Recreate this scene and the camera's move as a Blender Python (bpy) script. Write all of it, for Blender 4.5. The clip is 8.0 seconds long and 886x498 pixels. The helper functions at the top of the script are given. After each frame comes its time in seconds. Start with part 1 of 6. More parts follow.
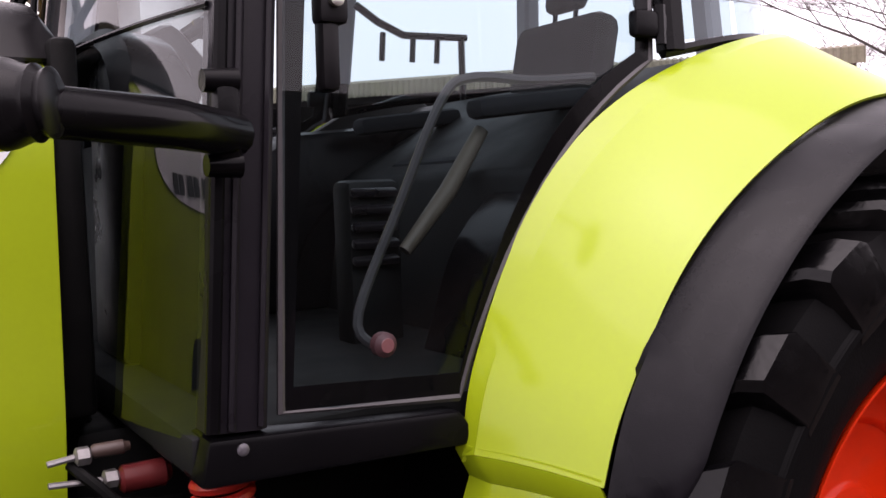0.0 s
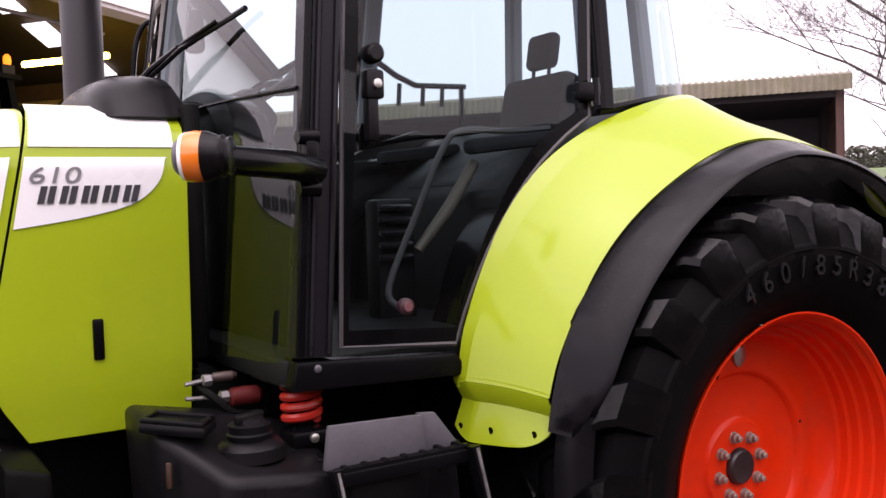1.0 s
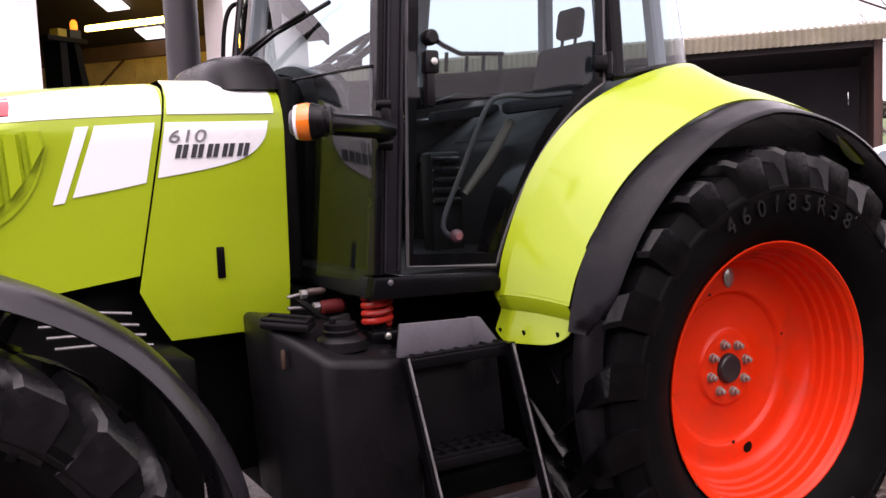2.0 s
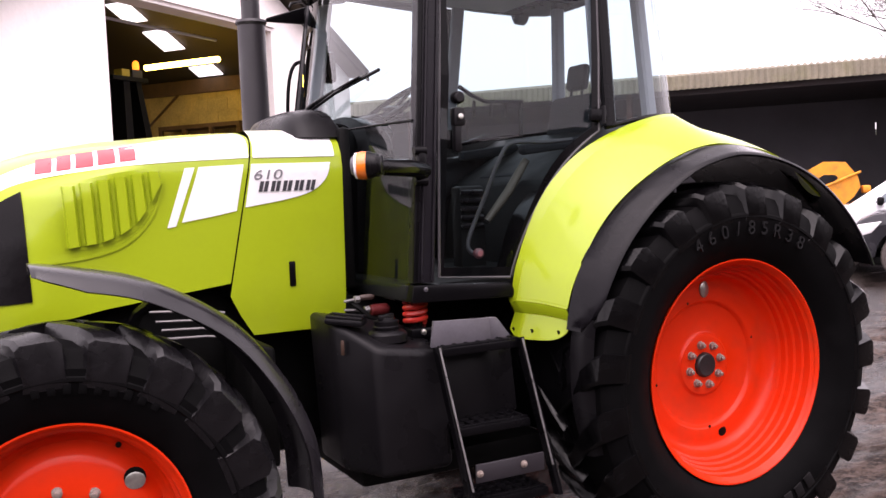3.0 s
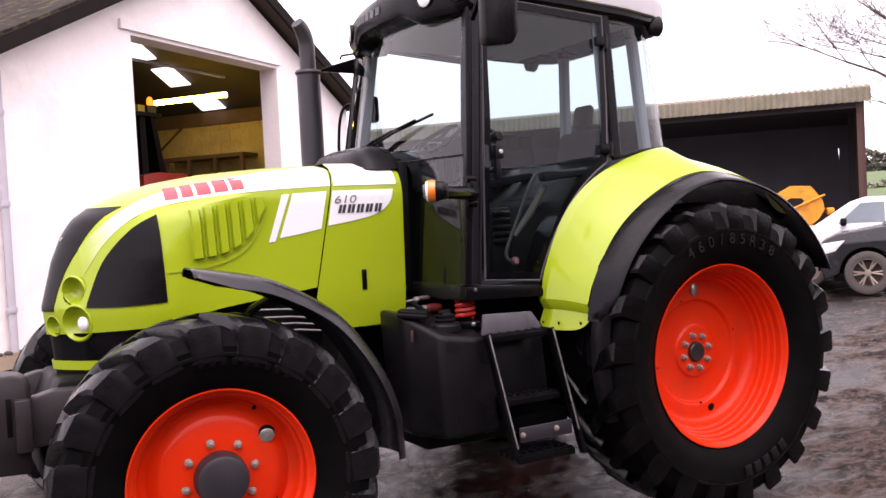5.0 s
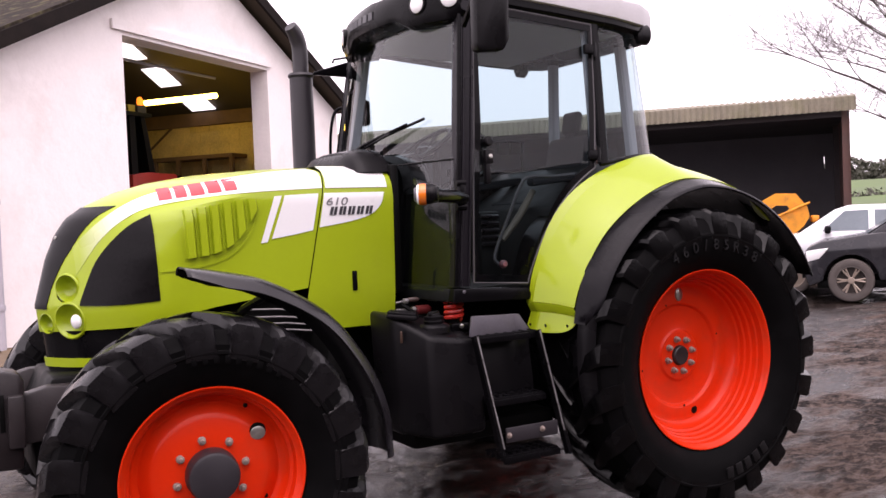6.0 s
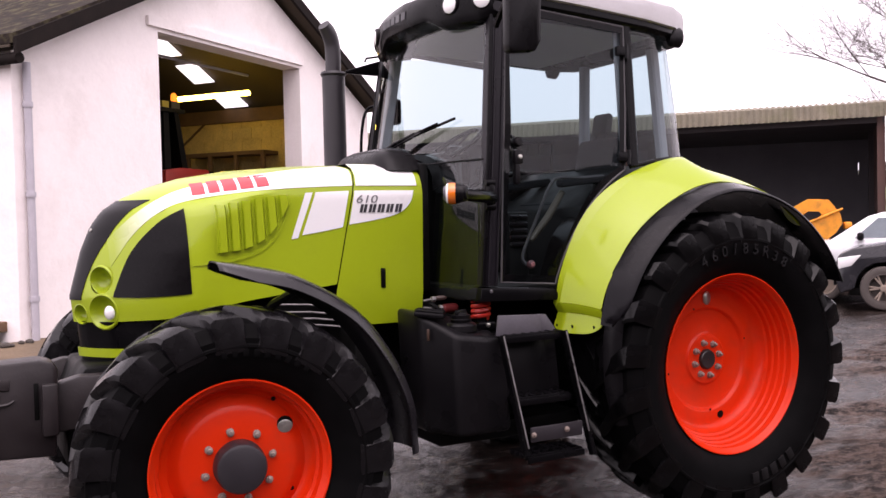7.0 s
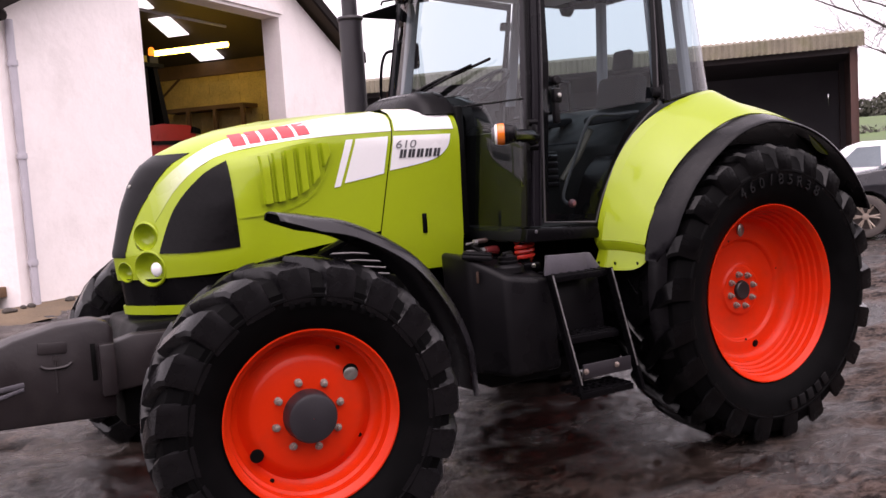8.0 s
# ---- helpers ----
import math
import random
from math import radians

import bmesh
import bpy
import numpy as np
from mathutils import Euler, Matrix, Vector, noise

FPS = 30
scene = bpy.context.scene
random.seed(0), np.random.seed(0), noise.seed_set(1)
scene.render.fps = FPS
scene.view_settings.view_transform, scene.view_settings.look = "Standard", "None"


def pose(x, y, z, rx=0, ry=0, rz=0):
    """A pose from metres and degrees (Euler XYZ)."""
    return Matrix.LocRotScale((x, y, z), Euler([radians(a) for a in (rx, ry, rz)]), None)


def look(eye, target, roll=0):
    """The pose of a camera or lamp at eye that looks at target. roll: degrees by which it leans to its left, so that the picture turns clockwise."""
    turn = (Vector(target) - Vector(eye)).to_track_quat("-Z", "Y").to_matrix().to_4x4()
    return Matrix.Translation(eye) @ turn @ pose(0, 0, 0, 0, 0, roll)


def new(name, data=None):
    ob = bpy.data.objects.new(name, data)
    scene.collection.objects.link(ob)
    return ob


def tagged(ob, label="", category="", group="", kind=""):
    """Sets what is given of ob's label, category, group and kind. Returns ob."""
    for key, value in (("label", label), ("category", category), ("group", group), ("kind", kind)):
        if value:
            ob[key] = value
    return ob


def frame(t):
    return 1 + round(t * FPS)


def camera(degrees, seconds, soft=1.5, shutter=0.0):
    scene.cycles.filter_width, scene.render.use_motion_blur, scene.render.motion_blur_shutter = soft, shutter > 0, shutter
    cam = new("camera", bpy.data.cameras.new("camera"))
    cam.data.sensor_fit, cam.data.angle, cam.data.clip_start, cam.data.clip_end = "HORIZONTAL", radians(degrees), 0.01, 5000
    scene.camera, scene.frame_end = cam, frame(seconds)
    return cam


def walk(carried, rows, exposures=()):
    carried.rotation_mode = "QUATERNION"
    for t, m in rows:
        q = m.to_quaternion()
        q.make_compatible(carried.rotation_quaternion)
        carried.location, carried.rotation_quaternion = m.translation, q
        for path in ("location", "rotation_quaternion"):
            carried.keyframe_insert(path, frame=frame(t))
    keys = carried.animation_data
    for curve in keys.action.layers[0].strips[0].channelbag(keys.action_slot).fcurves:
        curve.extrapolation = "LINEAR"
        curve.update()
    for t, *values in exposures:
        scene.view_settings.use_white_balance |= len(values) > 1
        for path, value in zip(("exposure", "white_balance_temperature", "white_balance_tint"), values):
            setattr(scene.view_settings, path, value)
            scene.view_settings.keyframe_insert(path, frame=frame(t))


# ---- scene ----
cam = camera(51.5, 8.0)
METRES, EYE, TILT, LEAN, TURN = 8.0, 1.5, 0.0, 0.0, 0.0
EXPOSURE, KELVIN, TINT = 1.58, 6700, 31
BRIGHTER = [(0, 0.20), (0.5, 0.10), (1.0, 0.18), (1.5, 0.22), (3.0, 0.46), (3.5, 0.46), (4.0, 0.40), (4.5, 0.38), (6.0, 0.08), (7.0, 0.0), (8.0, -0.05)]
PATH = [
    (0, (-1.89, -2.266, 1.718), (-0.818, -0.583, 1.581), -2.0),
    (0.5, (-2.126, -2.588, 1.715), (-1.011, -0.933, 1.583), -2.1),
    (1, (-2.335, -2.978, 1.707), (-1.271, -1.288, 1.615), -1.9),
    (1.5, (-2.556, -3.28, 1.696), (-1.541, -1.566, 1.52), -3.0),
    (2.8, (-2.966, -4.109, 1.713), (-2.034, -2.349, 1.531), -1.3),
    (3, (-3.071, -4.279, 1.717), (-2.151, -2.507, 1.592), -2.4),
    (3.5, (-3.313, -4.471, 1.714), (-2.327, -2.735, 1.595), -1.4),
    (4, (-3.448, -4.729, 1.693), (-2.479, -2.985, 1.541), -0.9),
    (4.5, (-3.656, -4.855, 1.691), (-2.686, -3.109, 1.607), -1.3),
    (4.7, (-3.782, -4.894, 1.696), (-2.813, -3.146, 1.626), -3.0),
    (6, (-3.886, -5.001, 1.695), (-2.887, -3.269, 1.633), -2.3),
    (6.5, (-3.881, -5.011, 1.702), (-2.905, -3.265, 1.656), -3.0),
    (7, (-3.903, -5.026, 1.69), (-2.957, -3.265, 1.63), -1.3),
    (7.5, (-4.04, -4.938, 1.679), (-3.134, -3.158, 1.575), -1.9),
    (8, (-4.258, -4.807, 1.682), (-3.253, -3.086, 1.506), -3.6),
]
walk(cam, [(t, look(eye, target, roll)) for t, eye, target, roll in PATH],
     exposures=[(t, EXPOSURE + gain, KELVIN, TINT) for t, gain in BRIGHTER])

# ---- light ----
SKY_POWER, SUN_POWER = 0.15, 0.6
world = bpy.data.worlds.new("overcast_sky")
scene.world = world
world.use_nodes = True
wn, wl = world.node_tree.nodes, world.node_tree.links
sky = wn.new("ShaderNodeTexSky")
sky.sky_type = "NISHITA"
sky.sun_disc = False
sky.sun_elevation, sky.sun_rotation = radians(68), radians(200)
sky.air_density, sky.dust_density, sky.ozone_density = 1.0, 4.0, 1.0
grey = wn.new("ShaderNodeHueSaturation")
grey.inputs["Saturation"].default_value = 0.12
wl.new(sky.outputs[0], grey.inputs["Color"])
cloud = wn.new("ShaderNodeMix")
cloud.data_type = "RGBA"
cloud.inputs["Factor"].default_value = 0.8
cloud.inputs["B"].default_value = (4.6, 4.6, 4.7, 1)
wl.new(grey.outputs[0], cloud.inputs["A"])
wl.new(cloud.outputs["Result"], wn["Background"].inputs["Color"])
wn["Background"].inputs["Strength"].default_value = SKY_POWER
sun = new("sun", bpy.data.lights.new("sun", "SUN"))
sun.data.energy, sun.data.angle, sun.data.color = SUN_POWER, radians(64), (1.0, 0.97, 0.93)
sun.matrix_world = look((-3, -7, 18), (0, 0, 0))


# ---- materials ----
def mat(name, color, rough=0.5, metal=0.0, vary=0.12, scale=6.0, fine=80.0, bump=0.0, bump_scale=None, coat=0.0, dirt=None, dirt_amount=0.0, dirt_scale=2.0, rough_vary=0.1, spec=0.5):
    """A procedural surface: two scales of tone, roughness breaks, optional dirt and relief."""
    m = bpy.data.materials.new(name)
    m.use_nodes = True
    nt = m.node_tree
    n, l = nt.nodes, nt.links
    b = n["Principled BSDF"]
    tc = n.new("ShaderNodeTexCoord")
    big, small = n.new("ShaderNodeTexNoise"), n.new("ShaderNodeTexNoise")
    for tex, s, d in ((big, scale, 4.0), (small, fine, 3.0)):
        tex.inputs["Scale"].default_value, tex.inputs["Detail"].default_value = s, d
        l.new(tc.outputs["Object"], tex.inputs["Vector"])
    mix = n.new("ShaderNodeMath")
    mix.operation = "MULTIPLY_ADD"
    l.new(small.outputs[0], mix.inputs[0])
    mix.inputs[1].default_value = 0.5
    l.new(big.outputs[0], mix.inputs[2])
    ramp = n.new("ShaderNodeMapRange")
    ramp.inputs["From Min"].default_value, ramp.inputs["From Max"].default_value = 0.45, 1.05
    ramp.inputs["To Min"].default_value, ramp.inputs["To Max"].default_value = 1 - vary, 1 + vary
    l.new(mix.outputs[0], ramp.inputs["Value"])
    mul = n.new("ShaderNodeVectorMath")
    mul.operation = "SCALE"
    mul.inputs[0].default_value = color[:3]
    l.new(ramp.outputs[0], mul.inputs["Scale"])
    out = mul.outputs[0]
    if dirt:
        dn = n.new("ShaderNodeTexNoise")
        dn.inputs["Scale"].default_value, dn.inputs["Detail"].default_value, dn.inputs["Roughness"].default_value = dirt_scale, 8.0, 0.65
        l.new(tc.outputs["Object"], dn.inputs["Vector"])
        dr = n.new("ShaderNodeMapRange")
        dr.inputs["From Min"].default_value, dr.inputs["From Max"].default_value = 0.5, 0.72
        dr.inputs["To Max"].default_value = dirt_amount
        l.new(dn.outputs[0], dr.inputs["Value"])
        dm = n.new("ShaderNodeMix")
        dm.data_type = "RGBA"
        l.new(dr.outputs[0], dm.inputs["Factor"])
        l.new(out, dm.inputs["A"])
        dm.inputs["B"].default_value = (*dirt, 1)
        out = dm.outputs["Result"]
    l.new(out, b.inputs["Base Color"])
    rr = n.new("ShaderNodeMapRange")
    rr.inputs["From Min"].default_value, rr.inputs["From Max"].default_value = 0.3, 0.7
    rr.inputs["To Min"].default_value, rr.inputs["To Max"].default_value = max(0.02, rough - rough_vary), min(1, rough + rough_vary)
    l.new(big.outputs[0], rr.inputs["Value"])
    l.new(rr.outputs[0], b.inputs["Roughness"])
    b.inputs["Metallic"].default_value = metal
    b.inputs["Specular IOR Level"].default_value = spec
    b.inputs["Coat Weight"].default_value = coat
    b.inputs["Coat Roughness"].default_value = 0.035
    if bump:
        bn = n.new("ShaderNodeBump")
        bn.inputs["Strength"].default_value, bn.inputs["Distance"].default_value = bump, 0.01
        bt = n.new("ShaderNodeTexNoise")
        bt.inputs["Scale"].default_value, bt.inputs["Detail"].default_value = bump_scale or fine, 5.0
        l.new(tc.outputs["Object"], bt.inputs["Vector"])
        l.new(bt.outputs[0], bn.inputs["Height"])
        l.new(bn.outputs[0], b.inputs["Normal"])
    return m


def glass_mat(name, tint, rough=0.0, base=0.06):
    m = bpy.data.materials.new(name)
    m.use_nodes = True
    n, l = m.node_tree.nodes, m.node_tree.links
    n.remove(n["Principled BSDF"])
    clear, shine, mix = n.new("ShaderNodeBsdfTransparent"), n.new("ShaderNodeBsdfGlossy"), n.new("ShaderNodeMixShader")
    face, rise, lift = n.new("ShaderNodeLayerWeight"), n.new("ShaderNodeMath"), n.new("ShaderNodeMath")
    clear.inputs[0].default_value = (*tint, 1)
    shine.inputs["Roughness"].default_value = rough
    rise.operation, lift.operation = "POWER", "MULTIPLY_ADD"
    l.new(face.outputs["Facing"], rise.inputs[0])
    rise.inputs[1].default_value = 4.0
    l.new(rise.outputs[0], lift.inputs[0])
    lift.inputs[1].default_value, lift.inputs[2].default_value = 0.6, base
    l.new(lift.outputs[0], mix.inputs[0])
    l.new(clear.outputs[0], mix.inputs[1])
    l.new(shine.outputs[0], mix.inputs[2])
    l.new(mix.outputs[0], n["Material Output"].inputs[0])
    return m


def lamp_mat(name, color, power):
    m = bpy.data.materials.new(name)
    m.use_nodes = True
    b = m.node_tree.nodes["Principled BSDF"]
    b.inputs["Base Color"].default_value = (*color, 1)
    b.inputs["Emission Color"].default_value, b.inputs["Emission Strength"].default_value = (*color, 1), power
    return m


GREEN = mat("lime_green_paint", (0.272, 0.362, 0.006), 0.34, vary=0.03, spec=0.2, coat=0.44, scale=2, rough_vary=0.06, dirt=(0.20, 0.23, 0.03), dirt_amount=0.12, dirt_scale=3)
WHITE = mat("white_paint", (0.74, 0.74, 0.74), 0.3, vary=0.03, coat=0.4, scale=2, rough_vary=0.06)
RED = mat("orange_red_rim_paint", (0.62, 0.026, 0.002), 0.40, vary=0.05, spec=0.12, coat=0.16, scale=3, rough_vary=0.08, dirt=(0.2, 0.04, 0.02), dirt_amount=0.3, dirt_scale=5)
BRANDRED = mat("red_lettering_film", (0.45, 0.02, 0.03), 0.35, vary=0.03)
PLASTIC = mat("black_moulded_plastic", (0.0052, 0.0048, 0.0056), 0.32, vary=0.25, scale=5, fine=300, bump=0.06, bump_scale=500, dirt=(0.009, 0.008, 0.009), dirt_amount=0.35, dirt_scale=4, spec=0.13)
SATIN = mat("satin_black_paint", (0.003, 0.0028, 0.0034), 0.24, vary=0.15, scale=4, dirt=(0.006, 0.005, 0.006), dirt_amount=0.25, dirt_scale=6, spec=0.09)
DARK = mat("greasy_black_casting", (0.002, 0.002, 0.002), 0.5, vary=0.4, scale=8, bump=0.08, bump_scale=60, spec=0.10)
RUBBER = mat("tyre_rubber", (0.0018, 0.0017, 0.0019), 0.62, vary=0.25, scale=8, fine=120, bump=0.12, bump_scale=200, dirt=(0.006, 0.0055, 0.006), dirt_amount=0.4, dirt_scale=5, spec=0.05)
LUGRUBBER = mat("scuffed_lug_rubber", (0.0036, 0.0033, 0.0040), 0.26, vary=0.4, scale=7, fine=90, bump=0.12, bump_scale=50, dirt=(0.014, 0.013, 0.014), dirt_amount=0.35, dirt_scale=30, spec=0.30)
# darker copy of the lug rubber, with shade round the rear tyres in its colour
REARLUG = mat("shaded_rear_lug_rubber", (0.0016, 0.0015, 0.0018), 0.22, vary=0.4, scale=7, fine=90, bump=0.12, bump_scale=50, dirt=(0.006, 0.0055, 0.006), dirt_amount=0.25, dirt_scale=30, spec=0.19)
PILLAR = mat("grey_black_pillar_paint", (0.0085, 0.0073, 0.0098), 0.33, vary=0.2, scale=6, spec=0.15)
SEAL = mat("grey_rubber_seal", (0.034, 0.031, 0.034), 0.45, vary=0.2)
STEEL = mat("zinc_steel", (0.42, 0.41, 0.38), 0.35, metal=0.9, vary=0.2, scale=30)
GREYPAINT = mat("worn_grey_plate", (0.075, 0.07, 0.082), 0.45, vary=0.2, scale=9, dirt=(0.06, 0.055, 0.05), dirt_amount=0.6, dirt_scale=12)
CASTGREY = mat("dark_grey_cast_weight", (0.0135, 0.0098, 0.0108), 0.42, vary=0.3, scale=6, bump=0.08, bump_scale=60, dirt=(0.030, 0.024, 0.023), dirt_amount=0.45, dirt_scale=9)
EXHAUST = mat("grey_exhaust_paint", (0.017, 0.0145, 0.018), 0.45, vary=0.15, scale=5)
GRILLE = mat("black_grille_mesh", (0.0035, 0.003, 0.0035), 0.22, vary=0.2, scale=20, fine=400, bump=0.05, bump_scale=700, spec=0.12, rough_vary=0.02)
AMBER = mat("amber_lens", (0.75, 0.17, 0.01), 0.15, vary=0.05, coat=0.6)
CLEARLENS = mat("clear_lens", (0.8, 0.8, 0.8), 0.12, vary=0.05, coat=0.6)
SPRINGRED = mat("red_spring_paint", (0.40, 0.02, 0.012), 0.4, vary=0.15)
SEATGREY = mat("grey_seat_fabric", (0.022, 0.023, 0.026), 0.85, vary=0.12, fine=30, spec=0.15)
POSTGREY = mat("grey_post_lining", (0.30, 0.30, 0.33), 0.7, vary=0.08, fine=200)
LINING = mat("light_grey_lining", (0.58, 0.58, 0.63), 0.7, vary=0.06, fine=200)
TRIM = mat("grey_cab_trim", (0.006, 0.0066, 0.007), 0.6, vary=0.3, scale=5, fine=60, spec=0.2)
CABGLASS = glass_mat("tinted_cab_glass", (0.56, 0.65, 0.67), base=0.024)
SCREENGLASS = glass_mat("windscreen_glass", (0.66, 0.73, 0.74), base=0.06)
GUARDGREY = mat("scuffed_grey_plastic", (0.0042, 0.0038, 0.0050), 0.26, vary=0.4, scale=5, fine=200, bump=0.05, bump_scale=400, spec=0.13, rough_vary=0.20, dirt=(0.012, 0.011, 0.013), dirt_amount=0.5, dirt_scale=14)
# lighter guard plastic, with sky light on the front mudguard's top in its colour
GUARDTOP = mat("lightened_black_plastic", (0.011, 0.010, 0.012), 0.28, vary=0.3, scale=5, fine=200, bump=0.05, bump_scale=400, spec=0.35)
INK = mat("black_lettering_film", (0.03, 0.03, 0.035), 0.4, vary=0.05)
INKGREY = mat("grey_lettering_film", (0.16, 0.16, 0.17), 0.4, vary=0.05)

# white stripe film that fades out into the green towards the nose
WHITEFADE = mat("fading_white_film", (0.74, 0.74, 0.74), 0.3, vary=0.03, coat=0.4, scale=2, rough_vary=0.06)
fn, fl = WHITEFADE.node_tree.nodes, WHITEFADE.node_tree.links
f_tc, f_sep, f_rng, f_mix = fn.new("ShaderNodeTexCoord"), fn.new("ShaderNodeSeparateXYZ"), fn.new("ShaderNodeMapRange"), fn.new("ShaderNodeMix")
f_mix.data_type = "RGBA"
f_rng.inputs["From Min"].default_value, f_rng.inputs["From Max"].default_value = -3.18, -2.92
fl.new(f_tc.outputs["Object"], f_sep.inputs[0])
fl.new(f_sep.outputs["X"], f_rng.inputs["Value"])
fl.new(f_rng.outputs[0], f_mix.inputs["Factor"])
f_mix.inputs["A"].default_value, f_mix.inputs["B"].default_value = (0.272, 0.362, 0.006, 1), (0.74, 0.74, 0.74, 1)
fl.new(f_mix.outputs["Result"], fn["Principled BSDF"].inputs["Base Color"])
GREEN.node_tree.nodes["Principled BSDF"].inputs["Coat Roughness"].default_value = 0.11

# ---- builders ----
def mk(name, verts, faces, material, parent=None, label="", smooth=False, mats=None):
    me = bpy.data.meshes.new(name)
    me.from_pydata([tuple(v) for v in verts], [], faces)
    bm = bmesh.new()
    bm.from_mesh(me)
    bmesh.ops.recalc_face_normals(bm, faces=bm.faces)
    bm.to_mesh(me)
    bm.free()
    return link_mesh(name, me, material, parent, label, smooth)


def link_mesh(name, me, material, parent=None, label="", smooth=False):
    if not me.materials:
        me.materials.append(material)
    if smooth:
        me.shade_smooth()
        me.set_sharp_from_angle(angle=radians(38))
    ob = new(name, me)
    if parent:
        ob.parent = parent
    if label:
        ob["label"] = label
    return ob


def part(name, bm, material, parent=None, label="", smooth=True):
    bmesh.ops.recalc_face_normals(bm, faces=bm.faces)
    me = bpy.data.meshes.new(name)
    bm.to_mesh(me)
    bm.free()
    return link_mesh(name, me, material, parent, label, smooth)


def add_box(bm, c, s, rot=None, bevel=0.0, seg=2):
    """A box of size s centred at c, turned by rot, with rounded edges."""
    t = bmesh.new()
    bmesh.ops.create_cube(t, size=1.0, matrix=Matrix.Diagonal((*s, 1)))
    if bevel:
        bmesh.ops.bevel(t, geom=list(t.edges), offset=bevel, segments=seg, profile=0.5, affect="EDGES")
    m = Matrix.Translation(c) @ (rot if rot else Matrix())
    return merge(bm, t, m)


def merge(bm, t, m=None):
    if m is not None:
        bmesh.ops.transform(t, matrix=m, verts=t.verts)
    me = bpy.data.meshes.new("scratch")
    t.to_mesh(me)
    t.free()
    bm.from_mesh(me)
    bpy.data.meshes.remove(me)
    return bm


def add_prism(bm, poly, axis, a, b, bevel=0.0, seg=2):
    """A polygon in the plane across axis, drawn out from a to b."""
    t = bmesh.new()

    def at(p, h):
        return {"x": (h, p[0], p[1]), "y": (p[0], h, p[1]), "z": (p[0], p[1], h)}[axis]

    lo = [t.verts.new(at(p, a)) for p in poly]
    hi = [t.verts.new(at(p, b)) for p in poly]
    n = len(poly)
    t.faces.new(lo[::-1])
    t.faces.new(hi)
    for i in range(n):
        t.faces.new((lo[i], lo[(i + 1) % n], hi[(i + 1) % n], hi[i]))
    bmesh.ops.recalc_face_normals(t, faces=t.faces)
    if bevel:
        bmesh.ops.bevel(t, geom=list(t.edges), offset=bevel, segments=seg, profile=0.5, affect="EDGES", clamp_overlap=True)
    return merge(bm, t)


def add_tube(bm, path, r, sides=8, closed=False, cap=True):
    """A round bar along a path; r may be one radius or one a point."""
    pts = [Vector(p) for p in path]
    rs = r if isinstance(r, (list, tuple)) else [r] * len(pts)
    rings, up = [], None
    for i, p in enumerate(pts):
        a, b = pts[i - 1] if (i or closed) else pts[0], pts[(i + 1) % len(pts)] if (i < len(pts) - 1 or closed) else pts[-1]
        d = (b - a).normalized()
        if up is None:
            up = Vector((0, 0, 1)) if abs(d.z) < 0.9 else Vector((1, 0, 0))
        side = d.cross(up).normalized()
        up = side.cross(d).normalized()
        rings.append([bm.verts.new(p + rs[i] * (math.cos(k) * side + math.sin(k) * up)) for k in [2 * math.pi * j / sides for j in range(sides)]])
    for i in range(len(rings) - (0 if closed else 1)):
        p, q = rings[i], rings[(i + 1) % len(rings)]
        for j in range(sides):
            bm.faces.new((p[j], p[(j + 1) % sides], q[(j + 1) % sides], q[j]))
    if cap and not closed:
        bm.faces.new(rings[0][::-1])
        bm.faces.new(rings[-1])
    return bm


def add_revolve(bm, profile, centre=(0, 0, 0), axis="y", n=48, sign=1):
    """Turns (radius, along) pairs round an axis through centre."""
    rings = []
    for r, h in profile:
        ring = []
        for k in range(n):
            a = 2 * math.pi * k / n
            c, s = r * math.cos(a), r * math.sin(a)
            v = {"y": (c, sign * h, s), "z": (c, s, sign * h), "x": (sign * h, c, s)}[axis]
            ring.append(bm.verts.new(Vector(v) + Vector(centre)))
        rings.append(ring)
    for p, q in zip(rings, rings[1:]):
        for j in range(n):
            bm.faces.new((p[j], p[(j + 1) % n], q[(j + 1) % n], q[j]))
    return bm, rings


def add_disc(bm, profile, centre, axis="y", n=24, sign=1):
    """A turned solid closed at both ends."""
    bm, rings = add_revolve(bm, profile, centre, axis, n, sign)
    bm.faces.new(rings[0][::-1])
    bm.faces.new(rings[-1])
    return bm


def grid_faces(nu, nv, base=0):
    return [(base + i * nv + j, base + (i + 1) * nv + j, base + (i + 1) * nv + j + 1, base + i * nv + j + 1) for i in range(nu - 1) for j in range(nv - 1)]


def along(pts, n):
    """n points evenly spaced by index along a smooth path through pts."""
    p = np.array(pts, float)
    k = np.linspace(0, len(p) - 1, n)
    out = []
    for q in k:
        i = min(int(q), len(p) - 2)
        f = q - i
        p0, p1, p2, p3 = p[max(i - 1, 0)], p[i], p[i + 1], p[min(i + 2, len(p) - 1)]
        out.append(0.5 * (2 * p1 + (p2 - p0) * f + (2 * p0 - 5 * p1 + 4 * p2 - p3) * f * f + (3 * p1 - p0 - 3 * p2 + p3) * f ** 3))
    return np.array(out)


